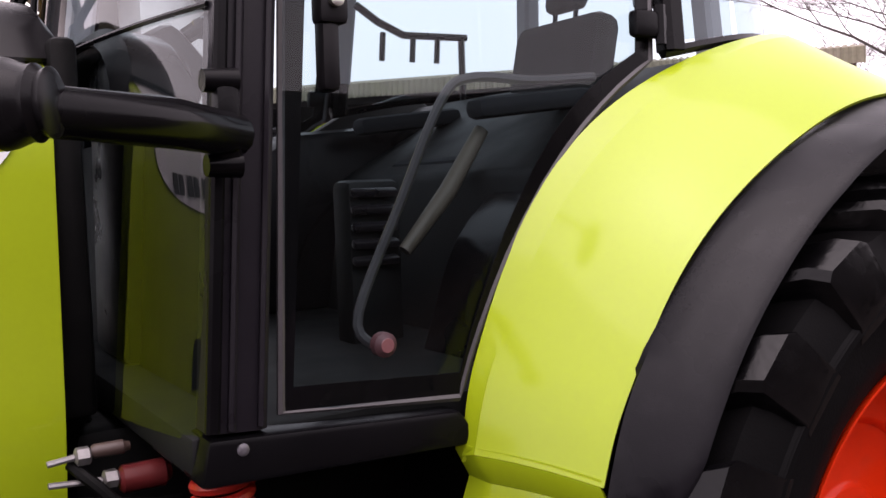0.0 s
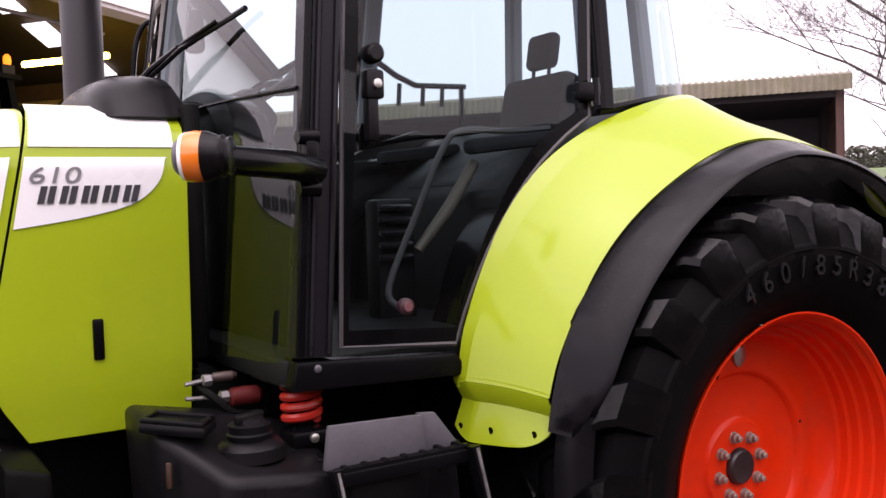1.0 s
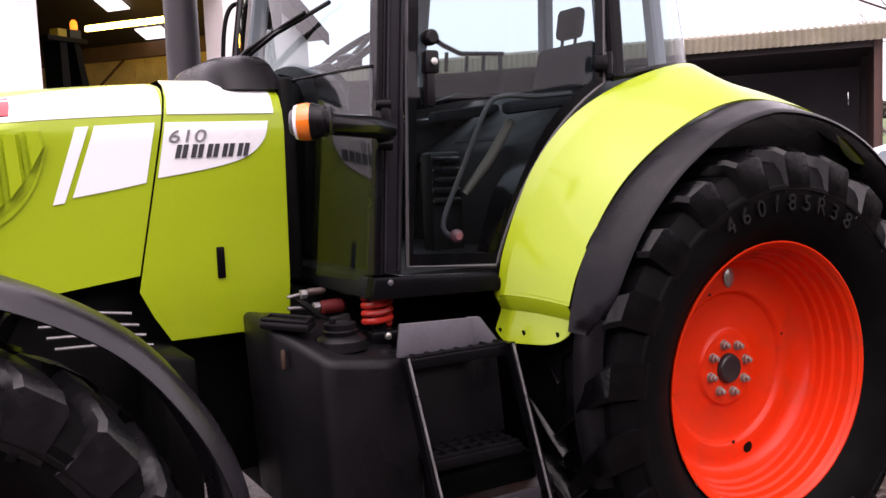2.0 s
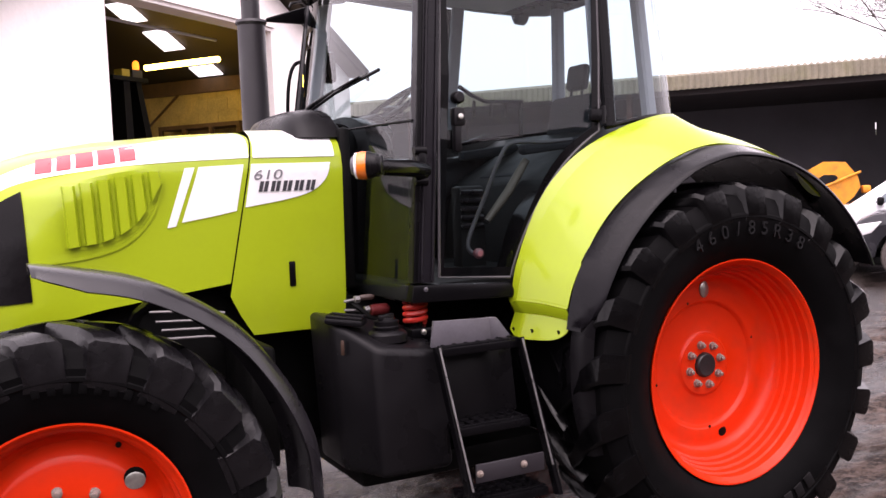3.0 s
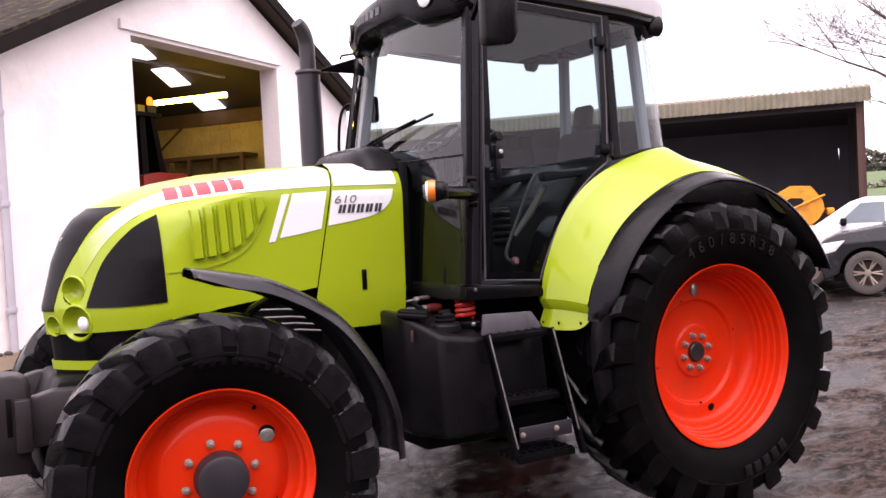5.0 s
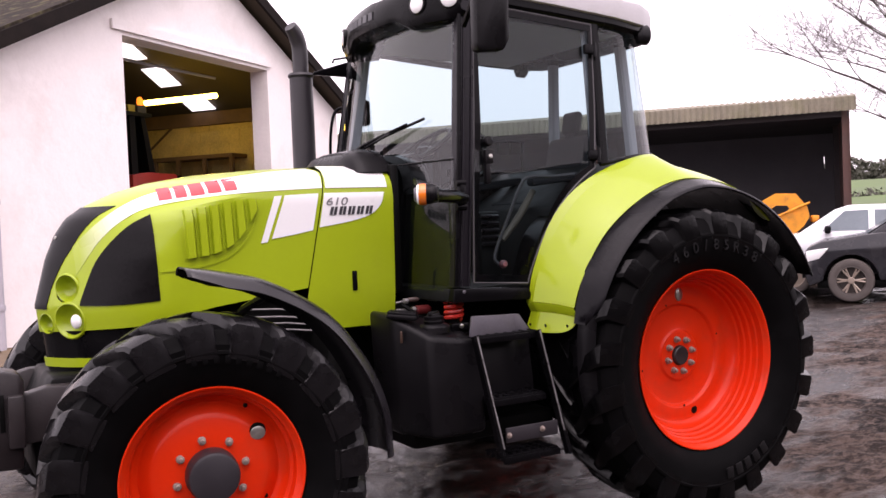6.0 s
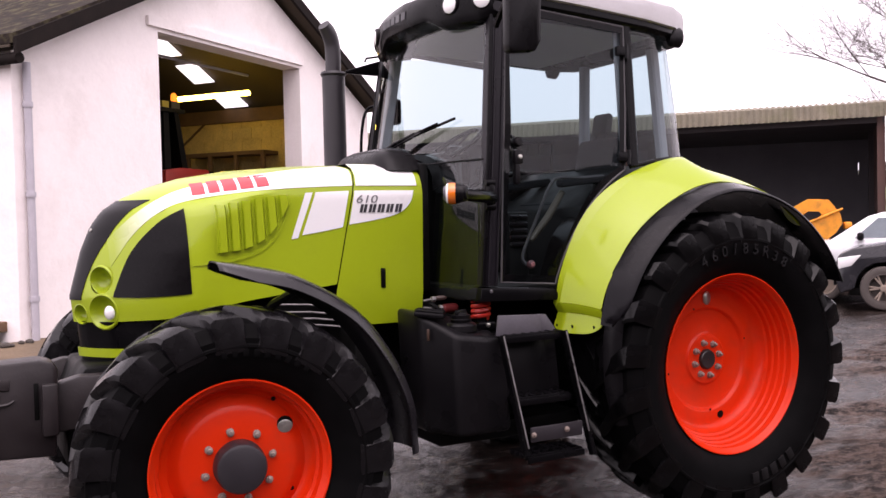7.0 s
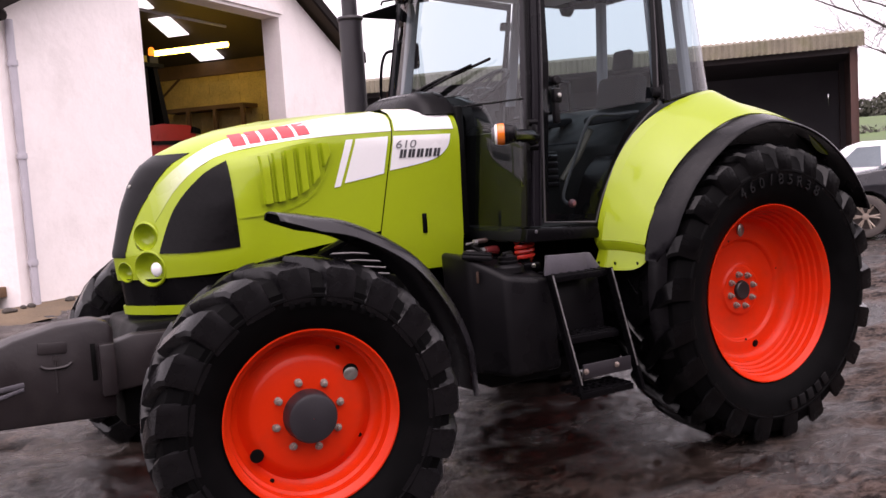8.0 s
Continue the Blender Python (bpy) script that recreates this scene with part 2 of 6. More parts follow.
def sheet(name, rows, material, parent, label="", thick=0.0, smooth=True):
    """A skin through rows of points, with a thickness inwards."""
    nu, nv = len(rows), len(rows[0])
    verts = [tuple(p) for r in rows for p in r]
    me = bpy.data.meshes.new(name)
    me.from_pydata(verts, [], grid_faces(nu, nv))
    bm = bmesh.new()
    bm.from_mesh(me)
    bpy.data.meshes.remove(me)
    bmesh.ops.recalc_face_normals(bm, faces=bm.faces)
    if thick:
        bmesh.ops.solidify(bm, geom=list(bm.faces), thickness=thick)
    return part(name, bm, material, parent, label, smooth)


def thing(name, label, category, at=(0, 0, 0), group=""):
    return tagged(pose_empty(name, at), label, category, group)


def pose_empty(name, at):
    e = new(name)
    e.location = at
    e.empty_display_size = 0.2
    return e


def lettering(name, text, size, material, parent, m, depth=0.002, label=""):
    """Raised characters as a mesh, lying in the local xy plane of m."""
    cu = bpy.data.curves.new(name, "FONT")
    cu.body, cu.size, cu.extrude, cu.align_x = text, size, depth, "CENTER"
    tmp = bpy.data.objects.new(name, cu)
    scene.collection.objects.link(tmp)
    me = bpy.data.meshes.new_from_object(tmp.evaluated_get(bpy.context.evaluated_depsgraph_get()))
    bpy.data.objects.remove(tmp)
    bpy.data.curves.remove(cu)
    me.transform(m)
    me.materials.clear()
    return link_mesh(name, me, material, parent, label)


# ---- tractor ----
tractor = thing("tractor", "lime green farm tractor with orange-red wheels on a wet yard", "tractor")

# bonnet shape: nose outline, half width and lower edge
NOSE_Z = [1.16, 1.35, 1.58, 1.70, 1.78, 1.84, 1.90, 1.95, 1.99, 2.02, 2.04]
NOSE_X = [-3.35, -3.37, -3.31, -3.26, -3.205, -3.12, -2.985, -2.82, -2.58, -2.22, -1.6]
TOP_Z, TOP_W = [1.1, 1.3, 1.84, 1.90, 1.95, 1.99, 2.02, 2.04], [0.445, 0.47, 0.47, 0.458, 0.43, 0.375, 0.28, 0.18]


def nose_x(z):
    return float(np.interp(z, NOSE_Z, NOSE_X))


def side_w(z):
    return float(np.interp(z, TOP_Z, TOP_W))


def nose_len(z):
    return 0.55 if z < 1.78 else 0.55 + 0.9 * (z - 1.78)


def half_y(x, z):
    u = min(max((x - nose_x(z)) / nose_len(z), 0), 1)
    return side_w(z) * (1 - (1 - u) ** 1.6) ** 0.75


def front_x(y, z):
    k = min(abs(y) / side_w(z), 1) ** (1 / 0.75)
    return nose_x(z) + nose_len(z) * (1 - (1 - k) ** (1 / 1.6))


def seam_x(z):
    return float(np.interp(z, [1.14, 1.30, 1.98, 2.04], [-2.01, -2.11, -1.97, -1.955]))


def side_patch(name, low, high, material, parent, n=24, m=8, off=0.004, label="", thick=0.003, side=-1, flat=False):
    """A film or panel on the bonnet's flank between a lower and an upper edge, given as (x, z)."""
    a, b = along(low, n), along(high, n)
    rows = []
    for p, q in zip(a, b):
        row = []
        for t in np.linspace(0, 1, m):
            x, z = p + (q - p) * t
            row.append((x, side * ((side_w(z) if flat else half_y(x, z)) + off), z))
        rows.append(row)
    return sheet(name, rows, material, parent, label, thick)


def bonnet():
    nu, nv = 56, 26
    rows = []
    for sgn in (-1, 1):
        for i in range(nu):
            u = (i / (nu - 1)) ** 1.8
            lo = float(np.interp(u, [0, 0.3, 0.62, 1], [1.22, 1.24, 1.31, 1.37]))
            row = []
            for j in range(nv):
                v = j / (nv - 1)
                z = lo + (2.018 - lo) * (1 - (1 - v) ** 1.35)
                x = nose_x(z) + u * (seam_x(z) - 0.0035 - nose_x(z))
                row.append((x, sgn * half_y(x, z), z))
            rows.append(row)
    rows = rows[:nu][::-1] + rows[nu:][1:]
    verts = [p for r in rows for p in r]
    faces = grid_faces(len(rows), nv)
    n = len(rows)
    faces += [(i * nv + nv - 1, (i + 1) * nv + nv - 1, (n - 2 - i) * nv + nv - 1, (n - 1 - i) * nv + nv - 1) for i in range(nu - 2)]
    return mk("bonnet", verts, faces, GREEN, tractor, "lime green bonnet", smooth=True)


hood = bonnet()
PODS = ((0.186, 1.434, 0.066, 0), (0.205, 1.277, 0.082, 1), (0.075, 1.262, 0.048, 0))
bm = bmesh.new()
bm.from_mesh(hood.data)
spots = [(Vector((front_x(y, z), sgn * y, z)), r) for y, z, r, _ in PODS for sgn in (-1, 1)]
for _ in range(4):
    near = [e for e in bm.edges if e.calc_length() > 0.006 and any(abs(((e.verts[0].co + e.verts[1].co) / 2 - c).length - r) < 0.022 + e.calc_length() / 2 for c, r in spots)]
    bmesh.ops.subdivide_edges(bm, edges=near, cuts=1, use_grid_fill=True)
bmesh.ops.delete(bm, geom=[v for v in bm.verts if any((v.co - c).length < r * 1.0 for c, r in spots)], context="VERTS")
bm.to_mesh(hood.data)
bm.free()
hood.data.shade_smooth()
hood.data.set_sharp_from_angle(angle=radians(38))

# flank panel behind the seam
rows = []
for sgn in (-1, 1):
    for i in range(8):
        row = []
        for z in np.concatenate([np.linspace(1.14, 1.84, 9), np.linspace(1.86, 2.020, 12)]):
            back = float(np.interp(z, [1.14, 1.98], [-1.59, -1.575]))
            x = seam_x(z) + 0.0035 + (back - seam_x(z) - 0.0035) * i / 7
            row.append((x, sgn * side_w(z), z))
        rows.append(row)
rows = rows[:8] + rows[8:]
nv = len(rows[0])
verts = [p for r in rows for p in r]
faces = grid_faces(8, nv) + grid_faces(8, nv, 8 * nv)
faces += [(i * nv + nv - 1, (i + 1) * nv + nv - 1, (9 + i) * nv + nv - 1, (8 + i) * nv + nv - 1) for i in range(7)]
faces += [tuple([7 * nv + j for j in range(nv)] + [15 * nv + j for j in range(nv - 1, -1, -1)])]
flank = mk("flank_panel", verts, faces, GREEN, tractor, "lime green engine side panel with slot latch", smooth=True)
bm = bmesh.new()
add_box(bm, (-2.03, 0, 1.60), (0.12, 0.90, 0.60), bevel=0.02)
add_box(bm, (-1.97, 0, 1.92), (0.05, 0.70, 0.12), bevel=0.02)
add_box(bm, (-1.80, 0, 1.55), (0.40, 0.86, 0.72), bevel=0.02)
part("bulkhead", bm, DARK, tractor)

# white stripe, decals and black panels on each flank
for sgn in (-1, 1):
    side_patch("white_stripe", [(-3.20, 1.50), (-3.10, 1.655), (-2.985, 1.762), (-2.85, 1.822), (-2.57, 1.864), (-2.30, 1.882), (-1.993, 1.893)],
               [(-3.205, 1.64), (-3.075, 1.765), (-2.93, 1.853), (-2.76, 1.908), (-2.45, 1.962), (-2.22, 1.992), (-1.985, 2.014)], WHITEFADE, hood, 60, 12, 0.0025, "glossy white stripe fading at the nose", 0.0012, sgn)
    side_patch("white_stripe", [(-1.975, 1.893), (-1.80, 1.893), (-1.61, 1.893)], [(-1.957, 2.018), (-1.80, 2.018), (-1.605, 2.018)], WHITE, flank, 12, 14, label="glossy white stripe", side=sgn, flat=True)
    side_patch("white_flash", [(-2.345, 1.615), (-2.31, 1.62)], [(-2.262, 1.855), (-2.222, 1.857)], WHITE, hood, 4, 8, side=sgn)
    side_patch("white_flash", [(-2.285, 1.635), (-2.17, 1.652), (-2.058, 1.672)], [(-2.205, 1.858), (-2.10, 1.862), (-2.018, 1.865)], WHITE, hood, 8, 8, side=sgn)
    side_patch("white_flash", [(-2.02, 1.685), (-1.84, 1.712), (-1.72, 1.745), (-1.655, 1.80), (-1.635, 1.862)],
               [(-1.985, 1.866), (-1.88, 1.866), (-1.78, 1.866), (-1.69, 1.866), (-1.63, 1.866)], WHITE, flank, 20, 8, side=sgn)
    win = side_patch("side_grille", [(-3.20, 1.352), (-3.08, 1.350), (-2.96, 1.355), (-2.86, 1.362)], [(-3.195, 1.375), (-3.115, 1.57), (-2.99, 1.715), (-2.872, 1.785)], GRILLE, hood, 30, 16, 0.006, "black mesh side grille", 0.004, sgn)
    # raised louvre field with five slanting blades
    side_patch("louvre_panel", [(-2.735, 1.545), (-2.60, 1.555), (-2.47, 1.61), (-2.40, 1.72), (-2.365, 1.832)],
               [(-2.775, 1.797), (-2.67, 1.817), (-2.56, 1.838), (-2.46, 1.852), (-2.36, 1.860)], GREEN, hood, 24, 8, 0.002, "recessed vent panel", 0.003, sgn)
    for k in range(6):
        x0 = -2.735 + 0.064 * k
        rws = []
        zh = float(np.interp(x0, [-2.77, -2.36], [1.792, 1.852]))
        for t in np.linspace(0, 1, 8):
            row, xs = [], x0 - 0.010 * t
            for dx, dy in ((0, 0.005), (0.012, 0.005), (0.017, 0.026), (0.050, 0.031), (0.062, 0.006)):
                zl = float(np.interp(x0 + dx, [-2.735, -2.60, -2.53, -2.47, -2.41, -2.36], [1.556, 1.572, 1.598, 1.635, 1.71, 1.80]))
                z = zl + max(zh - zl, 0.004) * t
                row.append((xs + dx, sgn * (half_y(xs + dx, z) + dy), z))
            rws.append(row)
        zl = float(np.interp(x0 + 0.05, [-2.735, -2.60, -2.47, -2.36], [1.556, 1.57, 1.635, 1.80]))
        if zh - zl > 0.03:
            sheet("louvre", rws, GREEN, hood)
    bm = bmesh.new()
    add_box(bm, (-1.83, sgn * 0.472, 1.39), (0.028, 0.012, 0.108), bevel=0.005)
    part("latch_slot", bm, SATIN, flank, "black slot latch")
    # swage line below the vents
    side_patch("swage_line", [(-2.85, 1.497), (-2.65, 1.512), (-2.50, 1.56), (-2.40, 1.66), (-2.345, 1.80)], [(-2.85, 1.507), (-2.65, 1.523), (-2.51, 1.568), (-2.41, 1.665), (-2.353, 1.80)], GREEN, hood, 30, 3, 0.006, thick=0.004, side=sgn)

# brand plate as plain slanted red blocks, model word as slanted dark bars, model number
x = -2.815
for w in (0.060, 0.052, 0.064, 0.064, 0.060):
    a = float(np.interp(x, [-2.83, -2.45], [1.850, 1.897]))
    side_patch("red_block", [(x, a), (x + w, a + 0.006)], [(x + 0.016, a + 0.064), (x + w + 0.016, a + 0.070)], BRANDRED, hood, 4, 4, 0.009, thick=0.002)
    x += w + 0.017


def slanted(bm, x0, x1, z0, z1, base):
    """A flat upright bar leaning forward like italic print."""
    def at(u, z):
        return u + 0.26 * (z - base)

    add_prism(bm, [(at(x0, z0), z0), (at(x1, z0), z0), (at(x1, z1), z1), (at(x0, z1), z1)], "y", -0.4785, -0.4755)


x = -1.962
for k in range(10):
    bm = bmesh.new()
    slanted(bm, x, x + 0.016, 1.748, 1.792, 1.748)
    part("word_bar", bm, INK, flank, "black slanted bar of model lettering", smooth=False)
    x += 0.022 if k % 2 == 0 else 0.030

lean = Matrix(((1.42, 0.26, 0, 0), (0, 0.98, 0, 0), (0, 0, 1, 0), (0, 0, 0, 1)))
lettering("model_number", "610", 0.060, INKGREY, flank, Matrix.Translation((-1.920, -0.4765, 1.800)) @ Matrix.Rotation(radians(90), 4, "X") @ lean, 0.001)

# front grille between the lamps, chin, badge
rows = []
for z in np.linspace(1.335, 1.835, 22):
    w = float(np.interp(z, [1.335, 1.44, 1.52, 1.62, 1.835], [0.098, 0.104, 0.122, 0.155, 0.205]))
    rows.append([(front_x(y, z) - 0.005, y, z + 0.0) for y in np.linspace(-w, w, 15)])
sheet("front_grille", rows, GRILLE, hood, "black mesh front grille", 0.004)
bm = bmesh.new()
add_box(bm, (-3.262, 0.0, 1.685), (0.012, 0.07, 0.02), Matrix.Rotation(radians(25), 4, "Y"), 0.004)
part("badge", bm, STEEL, hood, "small silver badge")
for z0, z1, m, lab in ((1.085, 1.225, SATIN, "black lower nose band"), (1.045, 1.09, GREEN, "lime green chin strip"), (0.99, 1.05, DARK, "black chin underside")):
    rows = []
    for z in np.linspace(z0, z1, 4):
        back = 0.012 if m is not GREEN else 0.0
        rows.append([(front_x(y, 1.22) + back + 0.004 + (1.2 - z) * 0.1, y * 0.93, z) for y in np.linspace(-0.43, 0.43, 31)])
    sheet("nose_band", rows, m, hood, lab, 0.004)
for sgn in (-1, 1):
    for y, z, r, kind in PODS:
        x = front_x(y, z)
        slope = math.atan2(front_x(y + 0.02, z) - front_x(y - 0.02, z), 0.04)
        m = Matrix.Translation((x - 0.004, sgn * y, z)) @ Matrix.Rotation(sgn * slope * -1.0, 4, "Z") @ Matrix.Rotation(radians(-6), 4, "Y")
        bm = bmesh.new()
        add_revolve(bm, [(r * 1.16, 0.012), (r * 1.10, 0.004), (r * 1.03, 0.0025), (r * 0.98, 0.008), (r * 0.86, 0.032), (r * 0.62, 0.050), (r * 0.3, 0.060), (0.002, 0.062)], axis="x", n=28)
        bmesh.ops.transform(bm, matrix=m, verts=bm.verts)
        pod = part("lamp_pod", bm, GREEN, hood, "round recessed lamp blank in the nose")
        if kind:
            bm = bmesh.new()
            bmesh.ops.create_uvsphere(bm, u_segments=18, v_segments=10, radius=0.036)
            bmesh.ops.transform(bm, matrix=m @ Matrix.Translation((0.004, sgn * 0.040, -0.004)) @ Matrix.Diagonal((0.5, 0.85, 1, 1)), verts=bm.verts)
            part("work_lamp", bm, CLEARLENS, pod, "white lamp lens")

PIPESTEEL = mat("dull_steel_pipe", (0.22, 0.21, 0.21), 0.35, metal=0.6, vary=0.3, scale=20)
DULLRED = mat("dull_red_coupling", (0.10, 0.012, 0.012), 0.4, vary=0.2)
# cowl and chassis
bm = bmesh.new()
rows = []
for x, w, z in ((-1.80, 0.38, 2.03), (-1.79, 0.40, 2.065), (-1.765, 0.415, 2.095), (-1.72, 0.42, 2.115), (-1.64, 0.42, 2.125), (-1.585, 0.42, 2.12), (-1.565, 0.41, 2.085), (-1.56, 0.40, 2.0)):
    rows.append([(x + 0.03 * abs(t) ** 3, t * w, 1.98 + (z - 1.98) * (1 - abs(t) ** 5)) for t in np.linspace(-1, 1, 21)])
sheet("cowl", rows, PLASTIC, tractor, "black plastic cowl behind the bonnet", 0.01)
bm = bmesh.new()
add_prism(bm, [(-1.60, 1.30), (-1.52, 1.30), (-1.52, 2.02), (-1.57, 2.02)], "y", -0.44, 0.44, 0.015)
part("firewall", bm, DARK, tractor)
bm = bmesh.new()
add_prism(bm, [(-3.02, 0.80), (-2.98, 1.22), (-2.30, 1.35), (-1.5, 1.28), (-1.4, 0.62), (-2.2, 0.52), (-2.6, 0.60)], "y", -0.27, 0.27, 0.03)
part("engine", bm, DARK, tractor, "black engine block and sump")
bm = bmesh.new()
add_prism(bm, [(-1.6, 0.55), (-1.55, 1.25), (0.35, 1.25), (0.42, 0.70), (0.2, 0.50), (-0.9, 0.48)], "y", -0.33, 0.33, 0.03)
part("gearbox", bm, DARK, tractor, "black gearbox housing")
# plate added between tank and gearbox to deepen the shade on the ground
bm = bmesh.new()
add_box(bm, (-1.24, -0.14, 0.56), (0.90, 1.36, 0.10), bevel=0.02)
part("belly_plate", bm, DARK, tractor, "black plate added under the gearbox and tank to shade the ground")
bm = bmesh.new()
add_disc(bm, [(0.16, -0.80), (0.19, -0.5), (0.25, -0.3), (0.25, 0.3), (0.19, 0.5), (0.16, 0.80)], (0, 0, 0.84), n=20)
part("rear_axle", bm, DARK, tractor)
bm = bmesh.new()
add_prism(bm, [(-0.85, 0.60), (-0.75, 0.52), (-0.3, 0.50), (0, 0.62), (0.3, 0.50), (0.75, 0.52), (0.85, 0.60), (0.85, 0.72), (0.3, 0.78), (-0.3, 0.78), (-0.85, 0.72)], "x", -2.93, -2.70, 0.02)
part("front_axle", bm, DARK, tractor)
for k, (z, xx) in enumerate(((1.275, -2.30), (1.235, -2.28), (1.20, -2.26), (1.165, -2.24))):
    bm = bmesh.new()
    add_tube(bm, [(xx - 0.14, -0.50 - 0.01 * k, z + 0.01), (xx + 0.02, -0.50, z), (xx + 0.16, -0.50, z - 0.02)], 0.005, 8)
    part("brake_pipe", bm, PIPESTEEL, tractor, "dull steel pipe")
# hose fittings beside the gearbox: pipe, hexagon nut, coupling or hose


def fitting(y, z, stub, nut, body_r, body_end, rise, material, label):
    bm = bmesh.new()
    add_tube(bm, [(stub, y, z), (nut, y, z + rise * 0.5)], 0.006, 8)
    add_disc(bm, [(0.010, nut), (0.017, nut + 0.004), (0.017, nut + 0.024), (0.012, nut + 0.028)], (0, y, z + rise * 0.5), "x", 6)
    pipe = part("hose_fitting", bm, PIPESTEEL, tractor, "zinc hose fitting with hexagon nut")
    bm = bmesh.new()
    a = nut + 0.028
    add_disc(bm, [(body_r * 0.7, a), (body_r, a + 0.006), (body_r, body_end - 0.012), (body_r * 0.75, body_end - 0.008), (body_r * 0.6, body_end)], (0, y, z + rise), "x", 14)
    part("coupling", bm, material, pipe, label)


fitting(-0.575, 1.222, -1.64, -1.55, 0.026, -1.43, -0.012, DULLRED, "dull red hose coupling")
fitting(-0.575, 1.260, -1.64, -1.595, 0.013, -1.50, 0.010, mat("brown_rubber_hose", (0.05, 0.03, 0.025), 0.5), "brown hose end")
bm = bmesh.new()
add_tube(bm, along([(-1.60, -0.56, 1.25), (-1.57, -0.60, 1.22), (-1.52, -0.62, 1.175), (-1.42, -0.60, 1.16)], 14), 0.011, 8)
part("hose", bm, DARK, tractor, "black rubber hose")
# suspension spring under the cab
pts = [(-1.40 + 0.044 * math.cos(a), -0.78 + 0.044 * math.sin(a), 1.165 + 0.095 * a / (2 * math.pi * 3.5)) for a in np.linspace(0, 7 * math.pi, 90)]
bm = bmesh.new()
add_tube(bm, pts, 0.012, 8)
part("cab_spring", bm, SPRINGRED, tractor, "red coil spring under the cab")
bm = bmesh.new()
add_disc(bm, [(0.03, 1.0), (0.03, 1.28)], (-1.40, -0.78, 0), "z", 14)
add_disc(bm, [(0.055, 1.275), (0.06, 1.30), (0.05, 1.33)], (-1.40, -0.78, 0), "z", 16)
add_box(bm, (-1.40, -0.80, 1.13), (0.11, 0.10, 0.045), bevel=0.012)
damper = part("cab_damper", bm, SATIN, tractor)
bm = bmesh.new()
add_disc(bm, [(0.012, 0.0), (0.012, 0.010), (0.007, 0.013)], (-1.40, -0.85, 1.135), n=8, sign=-1)
part("bolt", bm, STEEL, damper)


# ---- wheels ----
def tyre_mesh(R, bead, half, lugs, lug_h, name):
    """A tractor tyre about the y axis: a round carcass and two rows of slanting lugs."""
    T = R - lug_h
    prof = [(bead - 0.01, half * 0.76), (bead + 0.015, half * 0.84), (bead + 0.05, half * 0.95), (bead + 0.11, half * 1.06), ((bead + T) / 2 + 0.05, half * 1.09), (T - 0.118, half * 1.075), (T - 0.112, half * 1.105), (T - 0.100, half * 1.10), (T - 0.092, half * 1.06), (T - 0.045, half * 0.99), (T - 0.016, half * 0.90), (T, half * 0.6), (T + 0.008, 0)]
    prof = prof + [(r, -y) for r, y in prof[-2::-1]]
    n = 96
    verts, faces = [], []
    for k in range(n):
        a = 2 * math.pi * k / n
        for r, y in prof:
            verts.append((r * math.cos(a), y, r * math.sin(a)))
    m = len(prof)
    for k in range(n):
        for j in range(m - 1):
            faces.append((k * m + j, ((k + 1) % n) * m + j, ((k + 1) % n) * m + j + 1, k * m + j + 1))
    return rubber_mesh(name, verts, faces)


def rubber_mesh(name, verts, faces):
    me = bpy.data.meshes.new(name)
    me.from_pydata(verts, [], faces)
    bm = bmesh.new()
    bm.from_mesh(me)
    bmesh.ops.recalc_face_normals(bm, faces=bm.faces)
    bm.to_mesh(me)
    bm.free()
    me.materials.append(RUBBER)
    me.shade_smooth()
    me.set_sharp_from_angle(angle=radians(30))
    return me


def lug_mesh(R, half, lugs, lug_h, s, name):
    """One slanting lug, from the tread's middle out and down the shoulder."""
    T, step = R - lug_h, 2 * math.pi / lugs
    verts, faces = [], []
    line = [(-0.06, 0.62, T - 0.01, R + 0.004), (0.25, 0.44, T - 0.01, R + 0.002), (0.58, 0.22, T - 0.012, R - 0.002), (0.86, 0.06, T - 0.03, R - 0.012), (1.00, 0.0, T - 0.06, R - 0.030), (1.08, -0.02, T - 0.13, T - 0.085)]
    for f, ang, rb, rt in line:
        a = ang * step * 1.25
        wide = (0.042 if R < 0.8 else 0.034) * (1.0 + 0.95 * max(f, 0)) / R * (R / 0.87) ** 0.5
        y = s * f * half
        k = 1.03 if f > 0.8 else 1
        for da, rr, yy in ((-wide * 1.18, rb, y), (-wide * 1.0, rt - 0.013, y * k), (-wide * 0.74, rt, y * k), (wide * 0.74, rt, y * k), (wide * 1.0, rt - 0.013, y * k), (wide * 1.18, rb, y)):
            verts.append((rr * math.cos(a + da), yy, rr * math.sin(a + da)))
    for i in range(len(line) - 1):
        for j in range(5):
            q = i * 6 + j
            faces.append((q, q + 6, q + 7, q + 1))
    e = (len(line) - 1) * 6
    faces += [tuple(range(6)), tuple(range(e + 5, e - 1, -1))]
    me = rubber_mesh(name, verts, faces)
    me.materials[0] = LUGRUBBER if R < 0.8 else REARLUG
    return me


def disc_mesh(name, profile, material, n=72):
    bm = bmesh.new()
    add_revolve(bm, profile, n=n)
    bmesh.ops.recalc_face_normals(bm, faces=bm.faces)
    me = bpy.data.meshes.new(name)
    bm.to_mesh(me)
    bm.free()
    me.materials.append(material)
    me.shade_smooth()
    me.set_sharp_from_angle(angle=radians(32))
    return me


